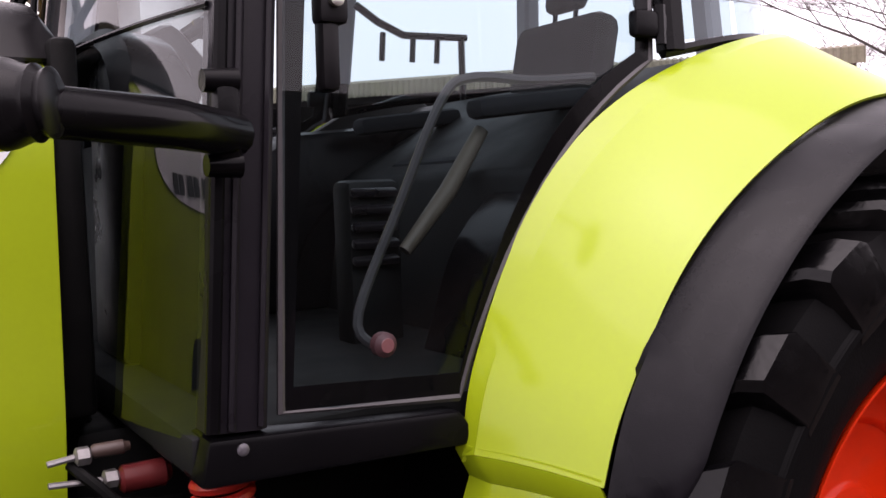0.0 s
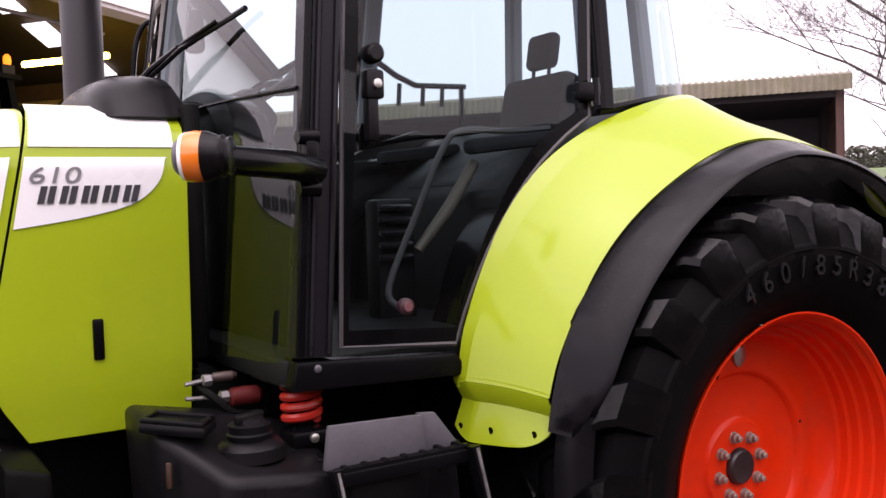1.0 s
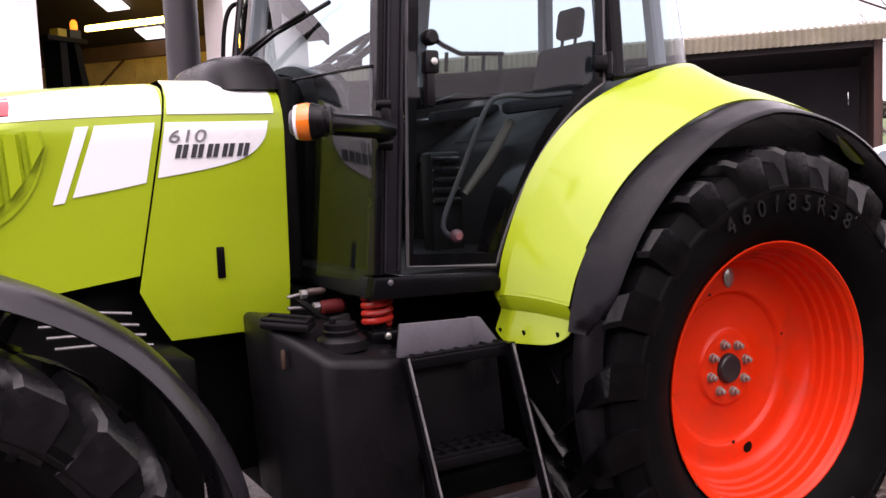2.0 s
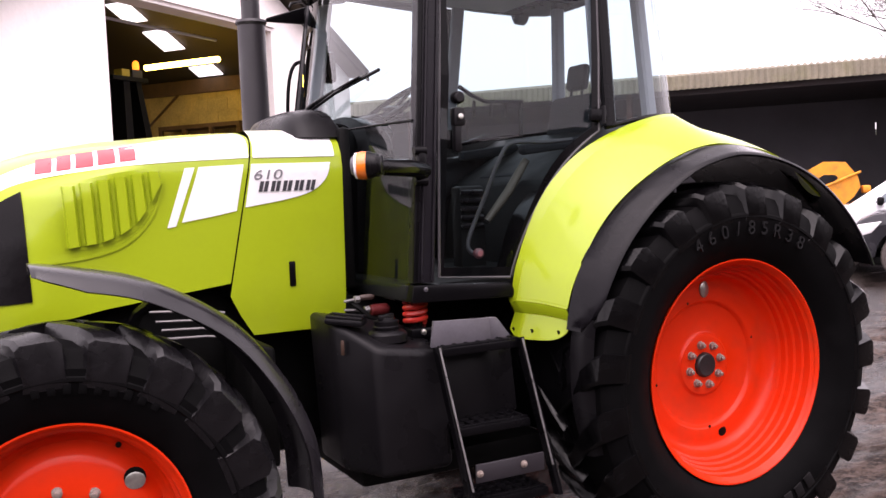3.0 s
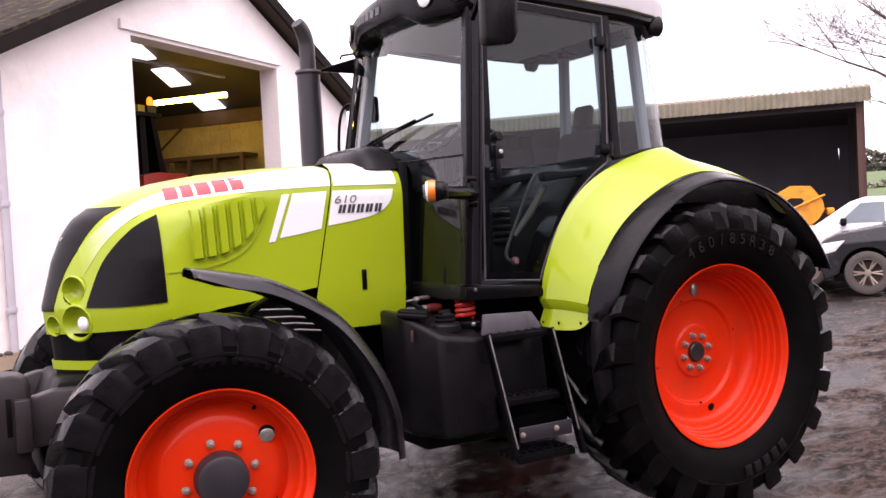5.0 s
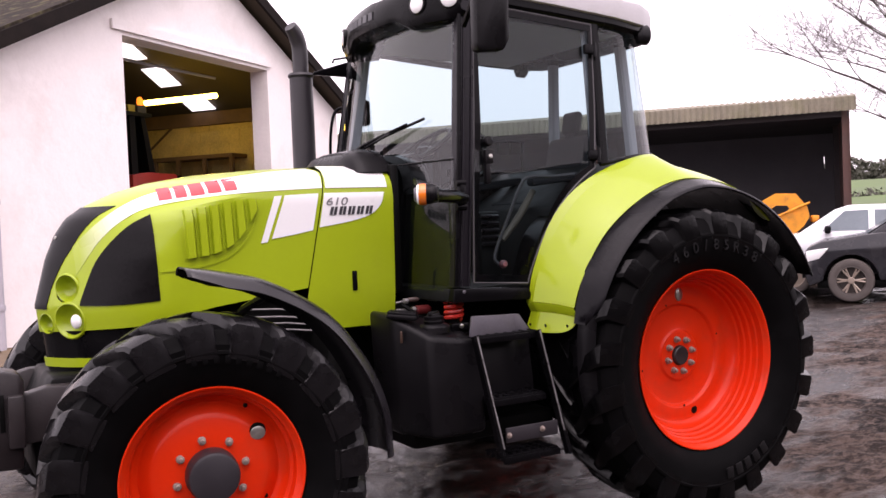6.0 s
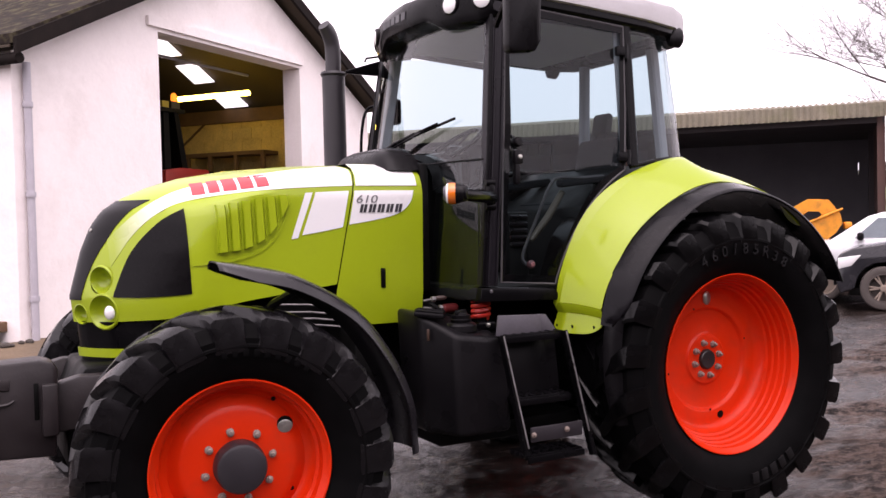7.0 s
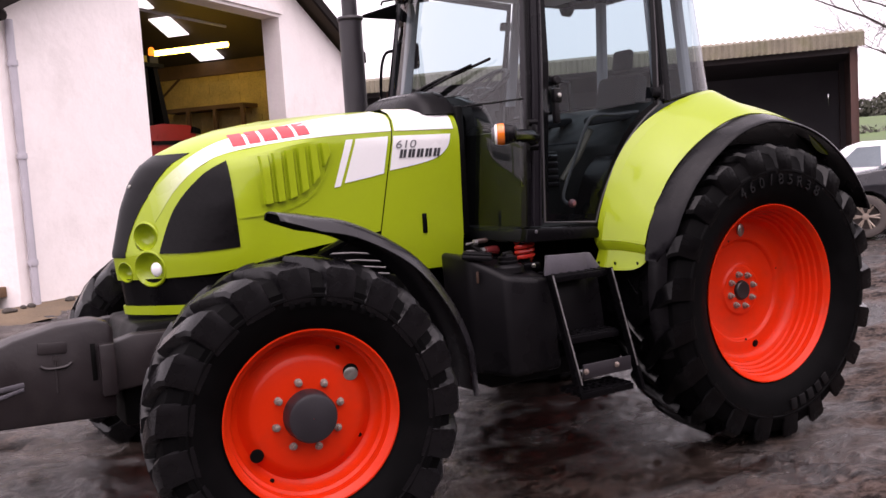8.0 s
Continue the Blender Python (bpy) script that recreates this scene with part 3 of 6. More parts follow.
def small_mesh(name, fill, material):
    bm = bmesh.new()
    fill(bm)
    bmesh.ops.recalc_face_normals(bm, faces=bm.faces)
    me = bpy.data.meshes.new(name)
    bm.to_mesh(me)
    bm.free()
    me.materials.append(material)
    me.shade_smooth()
    me.set_sharp_from_angle(angle=radians(35))
    return me


def child(name, me, parent, m, label=""):
    ob = new(name, me)
    ob.parent = parent
    ob.matrix_basis = m
    if label:
        ob["label"] = label
    return ob


def bolt_fill(bm):
    add_disc(bm, [(0.020, 0.0), (0.020, 0.004), (0.0165, 0.005), (0.0165, 0.018), (0.010, 0.020), (0.010, 0.032), (0.008, 0.034)], (0, 0, 0), n=10, sign=-1)


BOLT = small_mesh("wheel_bolt", bolt_fill, mat("dull_brown_bolt_steel", (0.30, 0.245, 0.215), 0.45, metal=0.5, vary=0.3, scale=40))
# rear: y runs from the outer face (negative) inwards; the wheel's middle is y = 0
REAR_RIM = disc_mesh("rear_rim", [(0.498, -0.178), (0.508, -0.190), (0.514, -0.190), (0.512, -0.182), (0.501, -0.177), (0.494, -0.168), (0.486, -0.160), (0.484, -0.125), (0.475, -0.118), (0.471, -0.090), (0.460, -0.083), (0.456, -0.056), (0.445, -0.049), (0.441, -0.024), (0.428, -0.017), (0.418, 0.008), (0.402, 0.026), (0.384, 0.034), (0.360, 0.036), (0.312, 0.030), (0.303, 0.034), (0.292, 0.050), (0.280, 0.055), (0.160, 0.052), (0.150, 0.048), (0.142, 0.040), (0.132, 0.038), (0.10, 0.038), (0.06, 0.038), (0.06, 0.16), (0.30, 0.17), (0.42, 0.18), (0.48, 0.19), (0.508, 0.19)], RED)
FRONT_RIM = disc_mesh("front_rim", [(0.371, -0.152), (0.380, -0.163), (0.387, -0.163), (0.385, -0.156), (0.374, -0.150), (0.366, -0.140), (0.356, -0.132), (0.352, -0.085), (0.338, -0.075), (0.332, -0.05), (0.318, -0.030), (0.300, -0.020), (0.282, -0.030), (0.262, -0.050), (0.235, -0.062), (0.14, -0.072), (0.10, -0.072), (0.10, 0.12), (0.33, 0.14), (0.36, 0.16), (0.381, 0.163)], RED)
REAR_TYRE = tyre_mesh(0.868, 0.522, 0.232, 21, 0.052, "rear_tyre")
REAR_LUGS = [lug_mesh(0.868, 0.232, 21, 0.052, g, "rear_lug") for g in (-1, 1)]
FRONT_TYRE = tyre_mesh(0.685, 0.394, 0.195, 19, 0.045, "front_tyre")
FRONT_LUGS = [lug_mesh(0.685, 0.195, 19, 0.045, g, "front_lug") for g in (-1, 1)]
REAR_HUB = disc_mesh("rear_hub", [(0.002, 0.018), (0.050, 0.018), (0.055, 0.022), (0.060, 0.036), (0.060, 0.14)], CASTGREY, 28)
FRONT_HUB = disc_mesh("front_hub", [(0.002, -0.160), (0.090, -0.160), (0.104, -0.154), (0.110, -0.140), (0.113, -0.075), (0.113, 0.1)], EXHAUST, 40)


def hole_fill(bm):
    add_disc(bm, [(0.024, 0.0), (0.024, -0.003), (0.018, -0.004)], (0, 0, 0), n=16)


HOLE = small_mesh("rim_hole", hole_fill, DARK)


def plate_fill(bm):
    add_disc(bm, [(0.036, 0.0), (0.036, -0.005), (0.033, -0.007)], (0, 0, 0), n=20)


PLATE = small_mesh("rim_cover", plate_fill, STEEL)


def wheel(name, m, rim, tyre, hub, bolts, bolt_r, bolt_y, label):
    w = child(name, rim, tractor, m, label)
    child("tyre", tyre, w, Matrix(), "black rubber tyre with deep slanting lugs")
    child("hub", hub, w, Matrix(), "dark grey hub")
    shapes, count = (REAR_LUGS, 21) if tyre is REAR_TYRE else (FRONT_LUGS, 19)
    for g, shape in enumerate(shapes):
        for k in range(count):
            child("lug", shape, w, Matrix.Rotation(-2 * math.pi * (k + 0.5 * g) / count, 4, "Y"))
    for k in range(bolts):
        a = 2 * math.pi * (k + 0.3) / bolts
        child("bolt", BOLT, w, Matrix.Translation((bolt_r * math.cos(a), bolt_y, bolt_r * math.sin(a))))
    return w


REAR_Y, FRONT_Y, FRONT_AT = -1.045, -1.045, 0.655
rw = wheel("rear_wheel", pose(0, REAR_Y, 0.845), REAR_RIM, REAR_TYRE, REAR_HUB, 8, 0.098, 0.040, "deep-dished orange-red rear wheel")
wheel("rear_wheel", pose(0, -REAR_Y, 0.845, 0, 0, 180), REAR_RIM, REAR_TYRE, REAR_HUB, 8, 0.098, 0.040, "deep-dished orange-red rear wheel")
fw = wheel("front_wheel", pose(-2.82, FRONT_Y, FRONT_AT, 0, 0, -7), FRONT_RIM, FRONT_TYRE, FRONT_HUB, 8, 0.148, -0.066, "orange-red front wheel with broad flat disc")
wheel("front_wheel", pose(-2.82, -FRONT_Y, FRONT_AT, 0, 0, 173), FRONT_RIM, FRONT_TYRE, FRONT_HUB, 8, 0.148, -0.066, "orange-red front wheel with broad flat disc")
child("valve_cover", PLATE, rw, Matrix.Translation((0.0, 0.034, 0.360)) @ Matrix.Diagonal((0.75, 1.5, 1.1, 1)), "small steel valve plate")
child("rim_hole", HOLE, rw, Matrix.Translation((0.10, 0.036, -0.335)))
child("rim_hole", HOLE, fw, Matrix.Translation((0.205, -0.060, 0.158)) @ Matrix.Diagonal((1.5, 1, 1.5, 1)))
child("rim_cover", PLATE, fw, Matrix.Translation((0.205, -0.062, 0.148)) @ Matrix.Diagonal((0.93, 0.6, 0.80, 1)), "round bright rim cover")
child("rim_hole", HOLE, fw, Matrix.Translation((-0.235, -0.062, -0.145)) @ Matrix.Diagonal((1.25, 1, 1.25, 1)))
for hx, hz in ((0.16, 0.27), (0.232, -0.137), (-0.175, -0.27)):
    child("rim_hole", HOLE, fw, Matrix.Translation((hx, -0.042, hz)) @ Matrix.Diagonal((0.42, 1, 0.42, 1)))
for hx, hz in ((-0.30, -0.06), (0.30, 0.10), (0.02, -0.30), (-0.1, 0.30)):
    child("rim_hole", HOLE, rw, Matrix.Translation((hx, 0.034, hz)) @ Matrix.Diagonal((0.3, 1, 0.3, 1)))


MARK = mat("raised_tyre_marking", (0.0055, 0.0052, 0.0058), 0.5, vary=0.1, spec=0.2)
for k, ch in enumerate("460/85R38"):
    a = radians(116 - 7.0 * k)
    r = 0.628
    lettering("size_mark", ch, 0.085, MARK, rw, Matrix.Translation((r * math.cos(a), -0.2535, r * math.sin(a))) @ Matrix.Rotation(math.pi / 2 - a, 4, "Y") @ Matrix.Rotation(radians(90), 4, "X"), 0.004)
for k in range(5):
    a = radians(-83 + 6.5 * k)
    bm = bmesh.new()
    add_box(bm, (0, 0, 0), (0.05, 0.008, 0.065), bevel=0.003)
    bmesh.ops.transform(bm, matrix=Matrix.Translation((0.655 * math.cos(a), -0.2535, 0.655 * math.sin(a))) @ Matrix.Rotation(-(math.pi / 2 + a), 4, "Y"), verts=bm.verts)
    part("word_bar", bm, MARK, rw)

for k in range(9):
    a = radians(98 - 5.2 * k)
    bm = bmesh.new()
    add_box(bm, (0, 0, 0), (0.024, 0.003, 0.034), bevel=0.001)
    bmesh.ops.transform(bm, matrix=Matrix.Translation((0.505 * math.cos(a), -0.2105, 0.505 * math.sin(a))) @ Matrix.Rotation(math.pi / 2 - a, 4, "Y"), verts=bm.verts)
    part("word_bar", bm, RUBBER, fw)

# ---- mudguards ----
def guard(sgn):
    inner = along([(-0.985, 1.225), (-0.955, 1.388), (-0.828, 1.652), (-0.65, 1.836), (-0.385, 1.968), (-0.08, 2.04), (0.06, 1.98), (0.36, 1.892), (0.66, 1.66)], 60)
    crease = along([(-0.985, 1.235), (-0.935, 1.40), (-0.79, 1.645), (-0.60, 1.825), (-0.36, 1.955), (-0.10, 2.025), (0.06, 1.975), (0.36, 1.888), (0.66, 1.655)], 60)
    outer = along([(-0.868, 1.205), (-0.82, 1.33), (-0.688, 1.535), (-0.527, 1.682), (-0.305, 1.808), (-0.10, 1.873), (0.10, 1.878), (0.38, 1.815), (0.66, 1.62)], 60)
    ys = np.interp(np.linspace(0, 1, 60), [0, 0.6, 1], [1, 1, 0.9])
    rows = []
    for a, b, c, s in zip(inner, crease, outer, ys):
        row = [(a[0], sgn * 0.884, a[1] - 0.012), (a[0], sgn * 0.888, a[1])]
        row += [(b[0], sgn * 0.925, b[1])]
        for t in np.linspace(0.08, 1, 8):
            p = b + (c - b) * t
            lift = 0.007 * math.sin(math.pi * t)
            row.append((p[0] - lift * 0.6, sgn * (0.925 + 0.21 * t), p[1] + lift))
        rows.append(row)
    g = sheet("rear_mudguard", rows, GREEN, tractor, "lime green rear mudguard", 0.008)
    g.data.set_sharp_from_angle(angle=radians(7))
    # flap with its step at the front foot
    bm = bmesh.new()
    edge = [(sgn * y, 1.068 + 0.040 * abs((y - 0.995) / 0.135) ** 4) for y in np.linspace(0.862, 1.13, 21)]
    t = bmesh.new()
    cols = []
    for y, zb in edge:
        f = max(0.0, (abs(y) - 0.925) / 0.21)
        lift = 0.007 * math.sin(math.pi * f)
        x0, z0 = -0.985 + 0.117 * f - lift * 0.6, 1.235 - 0.03 * f + lift
        cols.append([t.verts.new(p) for p in ((x0 + 0.003, y, z0 + 0.012), (x0 + 0.001, y, z0 - 0.003), (x0 + 0.030, y, z0 - 0.058), (x0 + 0.027, y, z0 - 0.068), (x0 + 0.002, y, zb))])
    for p, q in zip(cols, cols[1:]):
        for j in range(4):
            t.faces.new((p[j], q[j], q[j + 1], p[j + 1]))
    bmesh.ops.recalc_face_normals(t, faces=t.faces)
    bmesh.ops.solidify(t, geom=list(t.faces), thickness=0.006)
    merge(bm, t)
    flap = part("guard_flap", bm, GREEN, tractor, "lime green mudguard flap with three screws")
    for y in (0.882, 0.98, 1.09):
        child("screw", SCREW, flap, Matrix.Translation((-0.979 + 0.117 * max(0, (y - 0.925) / 0.21), sgn * y, 1.105)) @ Matrix.Rotation(radians(90), 4, "Z"))
    # black outer arch
    rows = []
    for a in np.radians(np.linspace(164, 24, 64)):
        c, s = math.cos(a), math.sin(a)
        deg = math.degrees(a)
        r0 = float(np.interp(deg, [24, 60, 84, 92, 104, 120, 136, 150, 157, 175, 196], [0.995, 1.0, 1.006, 1.0, 0.975, 0.957, 0.946, 0.942, 0.928, 0.892, 0.88]))
        lip = float(np.interp(deg, [24, 60, 90, 106, 115, 129, 146, 159, 196], [0.975, 0.972, 0.960, 0.928, 0.902, 0.876, 0.855, 0.846, 0.84]))
        drop = 0.05 * min(max((deg - 146) / 8, 0), 1)
        across = ((0.98, r0 - drop), (1.08, r0 + 0.006 - drop), (1.125, r0 + 0.004 - drop), (1.145, r0 + 0.004), (1.20, lip * 0.42 + r0 * 0.58), (1.235, lip * 0.85 + r0 * 0.15 + 0.006), (1.250, lip + 0.006), (1.256, lip - 0.004), (1.246, lip - 0.012))
        trim = 0.075 * min(max((deg - 151) / 13, 0), 1) ** 2
        rows.append([(r * c, sgn * min(y, 1.257 - trim * (y - 1.10) / 0.15), 0.87 + r * s) for y, r in across])
    skirt = []
    for a in np.radians(np.linspace(200, 160, 14)):
        c, s = math.cos(a), math.sin(a)
        deg = math.degrees(a)
        r0 = float(np.interp(deg, [157, 175, 200], [0.918, 0.885, 0.87]))
        skirt.append([(r * c, sgn * y, 0.87 + r * s) for y, r in ((0.98, r0 - 0.055), (1.12, r0 - 0.05), (1.148, r0 - 0.012), (1.19, r0 - 0.022), (1.225, r0 - 0.06), (1.228, r0 - 0.075))])
    sheet("guard_skirt", skirt, PLASTIC, tractor, "black lower end of the wheel arch", 0.006)
    sheet("guard_arch", rows, GUARDGREY, tractor, "black plastic wheel arch extension", 0.006)
    rows = []
    for x, z in along([(-0.66, 0.50), (-0.80, 0.62), (-0.86, 0.85), (-0.83, 1.15), (-0.76, 1.38), (-0.65, 1.62), (-0.4, 1.78), (0, 1.86), (0.4, 1.80), (0.7, 1.55)], 40):
        rows.append([(x, sgn * y, z) for y in (0.42, 0.65, 0.88, 1.06)])
    sheet("guard_liner", rows, SATIN, tractor, "black inner guard", 0.006)


def screw_fill(bm):
    add_disc(bm, [(0.009, 0.0), (0.009, -0.004), (0.006, -0.006)], (0, 0, 0), n=10)


SCREW = small_mesh("screw", screw_fill, DARK)
for sgn in (-1, 1):
    guard(sgn)
    # front mudguard and its stay
    rows = []
    for i, (x, z) in enumerate(along([(-2.90, 1.535), (-2.75, 1.510), (-2.53, 1.452), (-2.27, 1.30), (-2.09, 1.08), (-1.985, 0.84), (-1.965, 0.60)], 40)):
        lip, near = min(1.0, i / 7), min(1.0, max(0.0, (i - 1) / 6))
        n2 = Vector((x + 2.82, z - 0.66)).normalized()
        row = []
        for u in np.linspace(-1, 1, 15):
            d = 0.007 - (0.045 + 0.030 * near) * (1 - (1 - min(abs(u), 0.995) ** 2.6) ** 0.5)
            y = 1.04 + 0.157 * u * (0.66 + 0.34 * lip ** 0.5)
            row.append((x + n2.x * d, sgn * y, z + n2.y * d))
        rows.append(row)
    sheet("front_mudguard", rows, GUARDTOP, tractor, "black plastic front mudguard", 0.008)
    bm = bmesh.new()
    add_tube(bm, [(-2.62, sgn * 0.42, 1.02), (-2.50, sgn * 0.62, 1.30), (-2.46, sgn * 0.95, 1.40)], 0.022, 8)
    part("guard_stay", bm, SATIN, tractor)


# ---- cab ----
FADED = mat("faded_red_plastic", (0.12, 0.04, 0.045), 0.5)
def bar(name, path, w, d, material, parent=None, label="", bevel=0.012, side=(0, 1, 0)):
    """A profiled post along a path: w along the flank, d across it."""
    pts = [Vector(p) for p in path]
    bm = bmesh.new()
    rings = []
    for i, p in enumerate(pts):
        t = (pts[min(i + 1, len(pts) - 1)] - pts[max(i - 1, 0)]).normalized()
        b = Vector(side)
        a = b.cross(t).normalized()
        b = t.cross(a).normalized()
        c = bevel
        prof = [(-w / 2 + c, -d / 2), (w / 2 - c, -d / 2), (w / 2, -d / 2 + c), (w / 2, d / 2 - c), (w / 2 - c, d / 2), (-w / 2 + c, d / 2), (-w / 2, d / 2 - c), (-w / 2, -d / 2 + c)]
        rings.append([bm.verts.new(p + a * u + b * v) for u, v in prof])
    for p, q in zip(rings, rings[1:]):
        for j in range(8):
            bm.faces.new((p[j], p[(j + 1) % 8], q[(j + 1) % 8], q[j]))
    bm.faces.new(rings[0][::-1])
    bm.faces.new(rings[-1])
    return part(name, bm, material, parent or tractor, label)


def pane(name, rows, parent=None, label="tinted cab glass", material=None):
    ob = sheet(name, rows, material or CABGLASS, parent or tractor, label, 0.0)
    ob.visible_shadow = False
    return ob


CAB_BEFORE = set(tractor.children)
A_LOW, A_HIGH = Vector((-1.443, 0.92, 1.31)), Vector((-1.345, 0.90, 2.83))
B_LOW, B_HIGH = Vector((-0.475, 0.955, 1.98)), Vector((-0.49, 0.91, 2.78))
C_LOW, C_HIGH = Vector((0.12, 0.53, 2.02)), Vector((0.025, 0.50, 2.77))
DOOR_EDGE = [(-1.025, 1.338), (-0.985, 1.44), (-0.90, 1.60), (-0.78, 1.76), (-0.65, 1.88), (-0.53, 1.96)]
for sgn in (-1, 1):
    def flip(v):
        return Vector((v[0], sgn * v[1], v[2]))

    bar("front_pillar", [flip(A_LOW.lerp(A_HIGH, 0.026)), flip(A_LOW.lerp(A_HIGH, 0.5) + Vector((0, 0.012, 0))), flip(A_HIGH)], 0.098, 0.085, PILLAR, label="grey-black ribbed cab pillar")
    for dx in (-0.044, -0.014, 0.034):
        bar("pillar_rib", [flip(A_LOW.lerp(A_HIGH, 0.03) + Vector((dx, 0.047, 0))), flip(A_LOW.lerp(A_HIGH, 0.5) + Vector((dx, 0.059, 0))), flip(A_HIGH + Vector((dx, 0.045, -0.06)))], 0.022 if dx < -0.04 else 0.012, 0.020, SATIN if dx < -0.04 else PILLAR, bevel=0.005)
    bar("rear_pillar", [flip(B_LOW), flip(B_HIGH)], 0.055, 0.06, SATIN, label="satin black cab pillar")
    bar("pillar_lining", [flip(B_LOW + Vector((-0.02, -0.05, 0.10))), flip(B_HIGH + Vector((-0.02, -0.05, -0.02)))], 0.075, 0.04, POSTGREY, label="grey pillar lining")
    bar("pillar_lining", [flip(A_LOW.lerp(A_HIGH, 0.45) + Vector((0.03, -0.055, 0))), flip(A_HIGH + Vector((0.03, -0.055, -0.02)))], 0.08, 0.03, LINING, label="light grey pillar lining")
    bar("corner_post", [flip(C_LOW + Vector((-0.045, -0.03, 0))), flip(C_HIGH + Vector((-0.045, -0.03, 0)))], 0.06, 0.08, POSTGREY, label="grey lined corner post")
    # door: frame, glass, seal, grab bar, latch
    y = sgn * 0.945
    loop = [(-1.365, 1.365)] + [tuple(p) for p in along(DOOR_EDGE, 14)] + [(-0.52, 2.30), (-0.525, 2.760), (-1.305, 2.822), (-1.33, 2.2)]
    bm = bmesh.new()
    add_tube(bm, [(x, y, z) for x, z in loop], 0.008, 6, closed=True)
    door = part("door_frame", bm, SEAL, tractor, "cab door frame with grey seal")
    mid, rim = Vector((-0.97, 2.10)), []
    for x, z in loop + loop[:1]:
        p = Vector((x, z))
        q = p + (mid - p).normalized() * 0.045
        rim.append([(p.x, y + sgn * 0.004, p.y), (q.x, y + sgn * 0.006, q.y)])
    sheet("glass_border", rim, SATIN, door, "black border of the door glass", 0.003, smooth=False)
    rows = []
    for k, t in enumerate(np.linspace(0, 1, 16)):
        z = 1.36 + (2.76 - 1.36) * t
        xa = float(np.interp(z, [1.38, 2.74], [-1.355, -1.305]))
        xb = float(np.interp(z, [1.345, 1.44, 1.60, 1.76, 1.88, 1.96, 2.3, 2.72], [-1.03, -0.99, -0.905, -0.785, -0.655, -0.535, -0.525, -0.53]))
        rows.append([(xa + (xb - xa) * s, y + sgn * 0.010 * math.sin(math.pi * s) - sgn * 0.012 * t, z) for s in np.linspace(0, 1, 8)])
    pane("door_glass", rows, door)
    bm = bmesh.new()
    add_tube(bm, along([(-1.175, y - sgn * 0.045, 1.445), (-1.195, y - sgn * 0.06, 1.50), (-1.10, y - sgn * 0.065, 1.69), (-1.01, y - sgn * 0.06, 1.87), (-0.95, y - sgn * 0.05, 1.915), (-0.80, y - sgn * 0.05, 1.915), (-0.66, y - sgn * 0.03, 1.925)], 30), 0.0095, 8)
    part("grab_bar", bm, SEAL, door, "grey door grab bar")
    bm = bmesh.new()
    add_disc(bm, [(0.022, 0.0), (0.022, 0.02), (0.012, 0.03)], (-1.17, y - sgn * 0.02, 1.45), n=14, sign=sgn)
    part("bar_end", bm, FADED, door, "faded red bar end cap")
    bm = bmesh.new()
    add_box(bm, (-1.262, y + sgn * 0.012, 1.95), (0.034, 0.045, 0.15), bevel=0.012)
    add_box(bm, (-1.258, y + sgn * 0.018, 2.02), (0.052, 0.05, 0.075), bevel=0.010)
    add_disc(bm, [(0.026, -0.01), (0.026, 0.03), (0.018, 0.04)], (-1.252, y, 2.10), n=14, sign=sgn)
    latch = part("door_latch", bm, PLASTIC, door, "black door latch with key barrel")
    bm = bmesh.new()
    add_disc(bm, [(0.012, 0.0), (0.012, 0.012), (0.008, 0.014)], (-1.258, y + sgn * 0.044, 2.02), n=12, sign=sgn)
    part("key_barrel", bm, STEEL, latch)
    for z in (2.03, 2.62):
        bm = bmesh.new()
        add_box(bm, (-0.545, y + sgn * 0.018, z), (0.09, 0.035, 0.055), bevel=0.01)
        add_tube(bm, [(-0.52, y + sgn * 0.03, z - 0.04), (-0.52, y + sgn * 0.03, z + 0.04)], 0.012, 8)
        part("door_hinge", bm, SATIN, door)
    # rear quarter glass, bent round the corner
    rows = []
    for t in np.linspace(0, 1, 12):
        lo = [(-0.445, 0.955, 2.005), (-0.25, 0.93, 2.03), (-0.07, 0.85, 2.045), (0.08, 0.70, 2.05), (0.13, 0.56, 2.05)]
        hi = [(-0.455, 0.915, 2.77), (-0.31, 0.90, 2.765), (-0.16, 0.82, 2.76), (-0.04, 0.68, 2.76), (0.03, 0.53, 2.76)]
        a, b = along(lo, 14), along(hi, 14)
        rows.append([flip(p + (q - p) * t) for p, q in zip(a, b)])
    pane("quarter_glass", rows)
    bm = bmesh.new()
    add_tube(bm, [flip(p) for p in along([(-0.50, 0.955, 1.975), (-0.25, 0.935, 2.02), (-0.07, 0.855, 2.035), (0.08, 0.70, 2.04), (0.13, 0.56, 2.04)], 16)], 0.013, 6)
    part("glass_seal", bm, SATIN, tractor)
    # sill beam and lower front corner
    bm = bmesh.new()
    add_prism(bm, [(-1.505, 1.268), (-1.49, 1.345), (-1.03, 1.318), (-0.985, 1.25)], "y", sgn * 0.84, sgn * 0.966, 0.012)
    sill = part("cab_sill", bm, SATIN, tractor, "satin black cab sill")
    bm = bmesh.new()
    add_disc(bm, [(0.010, 0.0), (0.010, 0.005), (0.007, 0.008), (0.003, 0.009)], (-1.437, sgn * 0.963, 1.322), n=14, sign=sgn)
    part("sill_bolt", bm, GREYPAINT, sill, "grey bolt head")
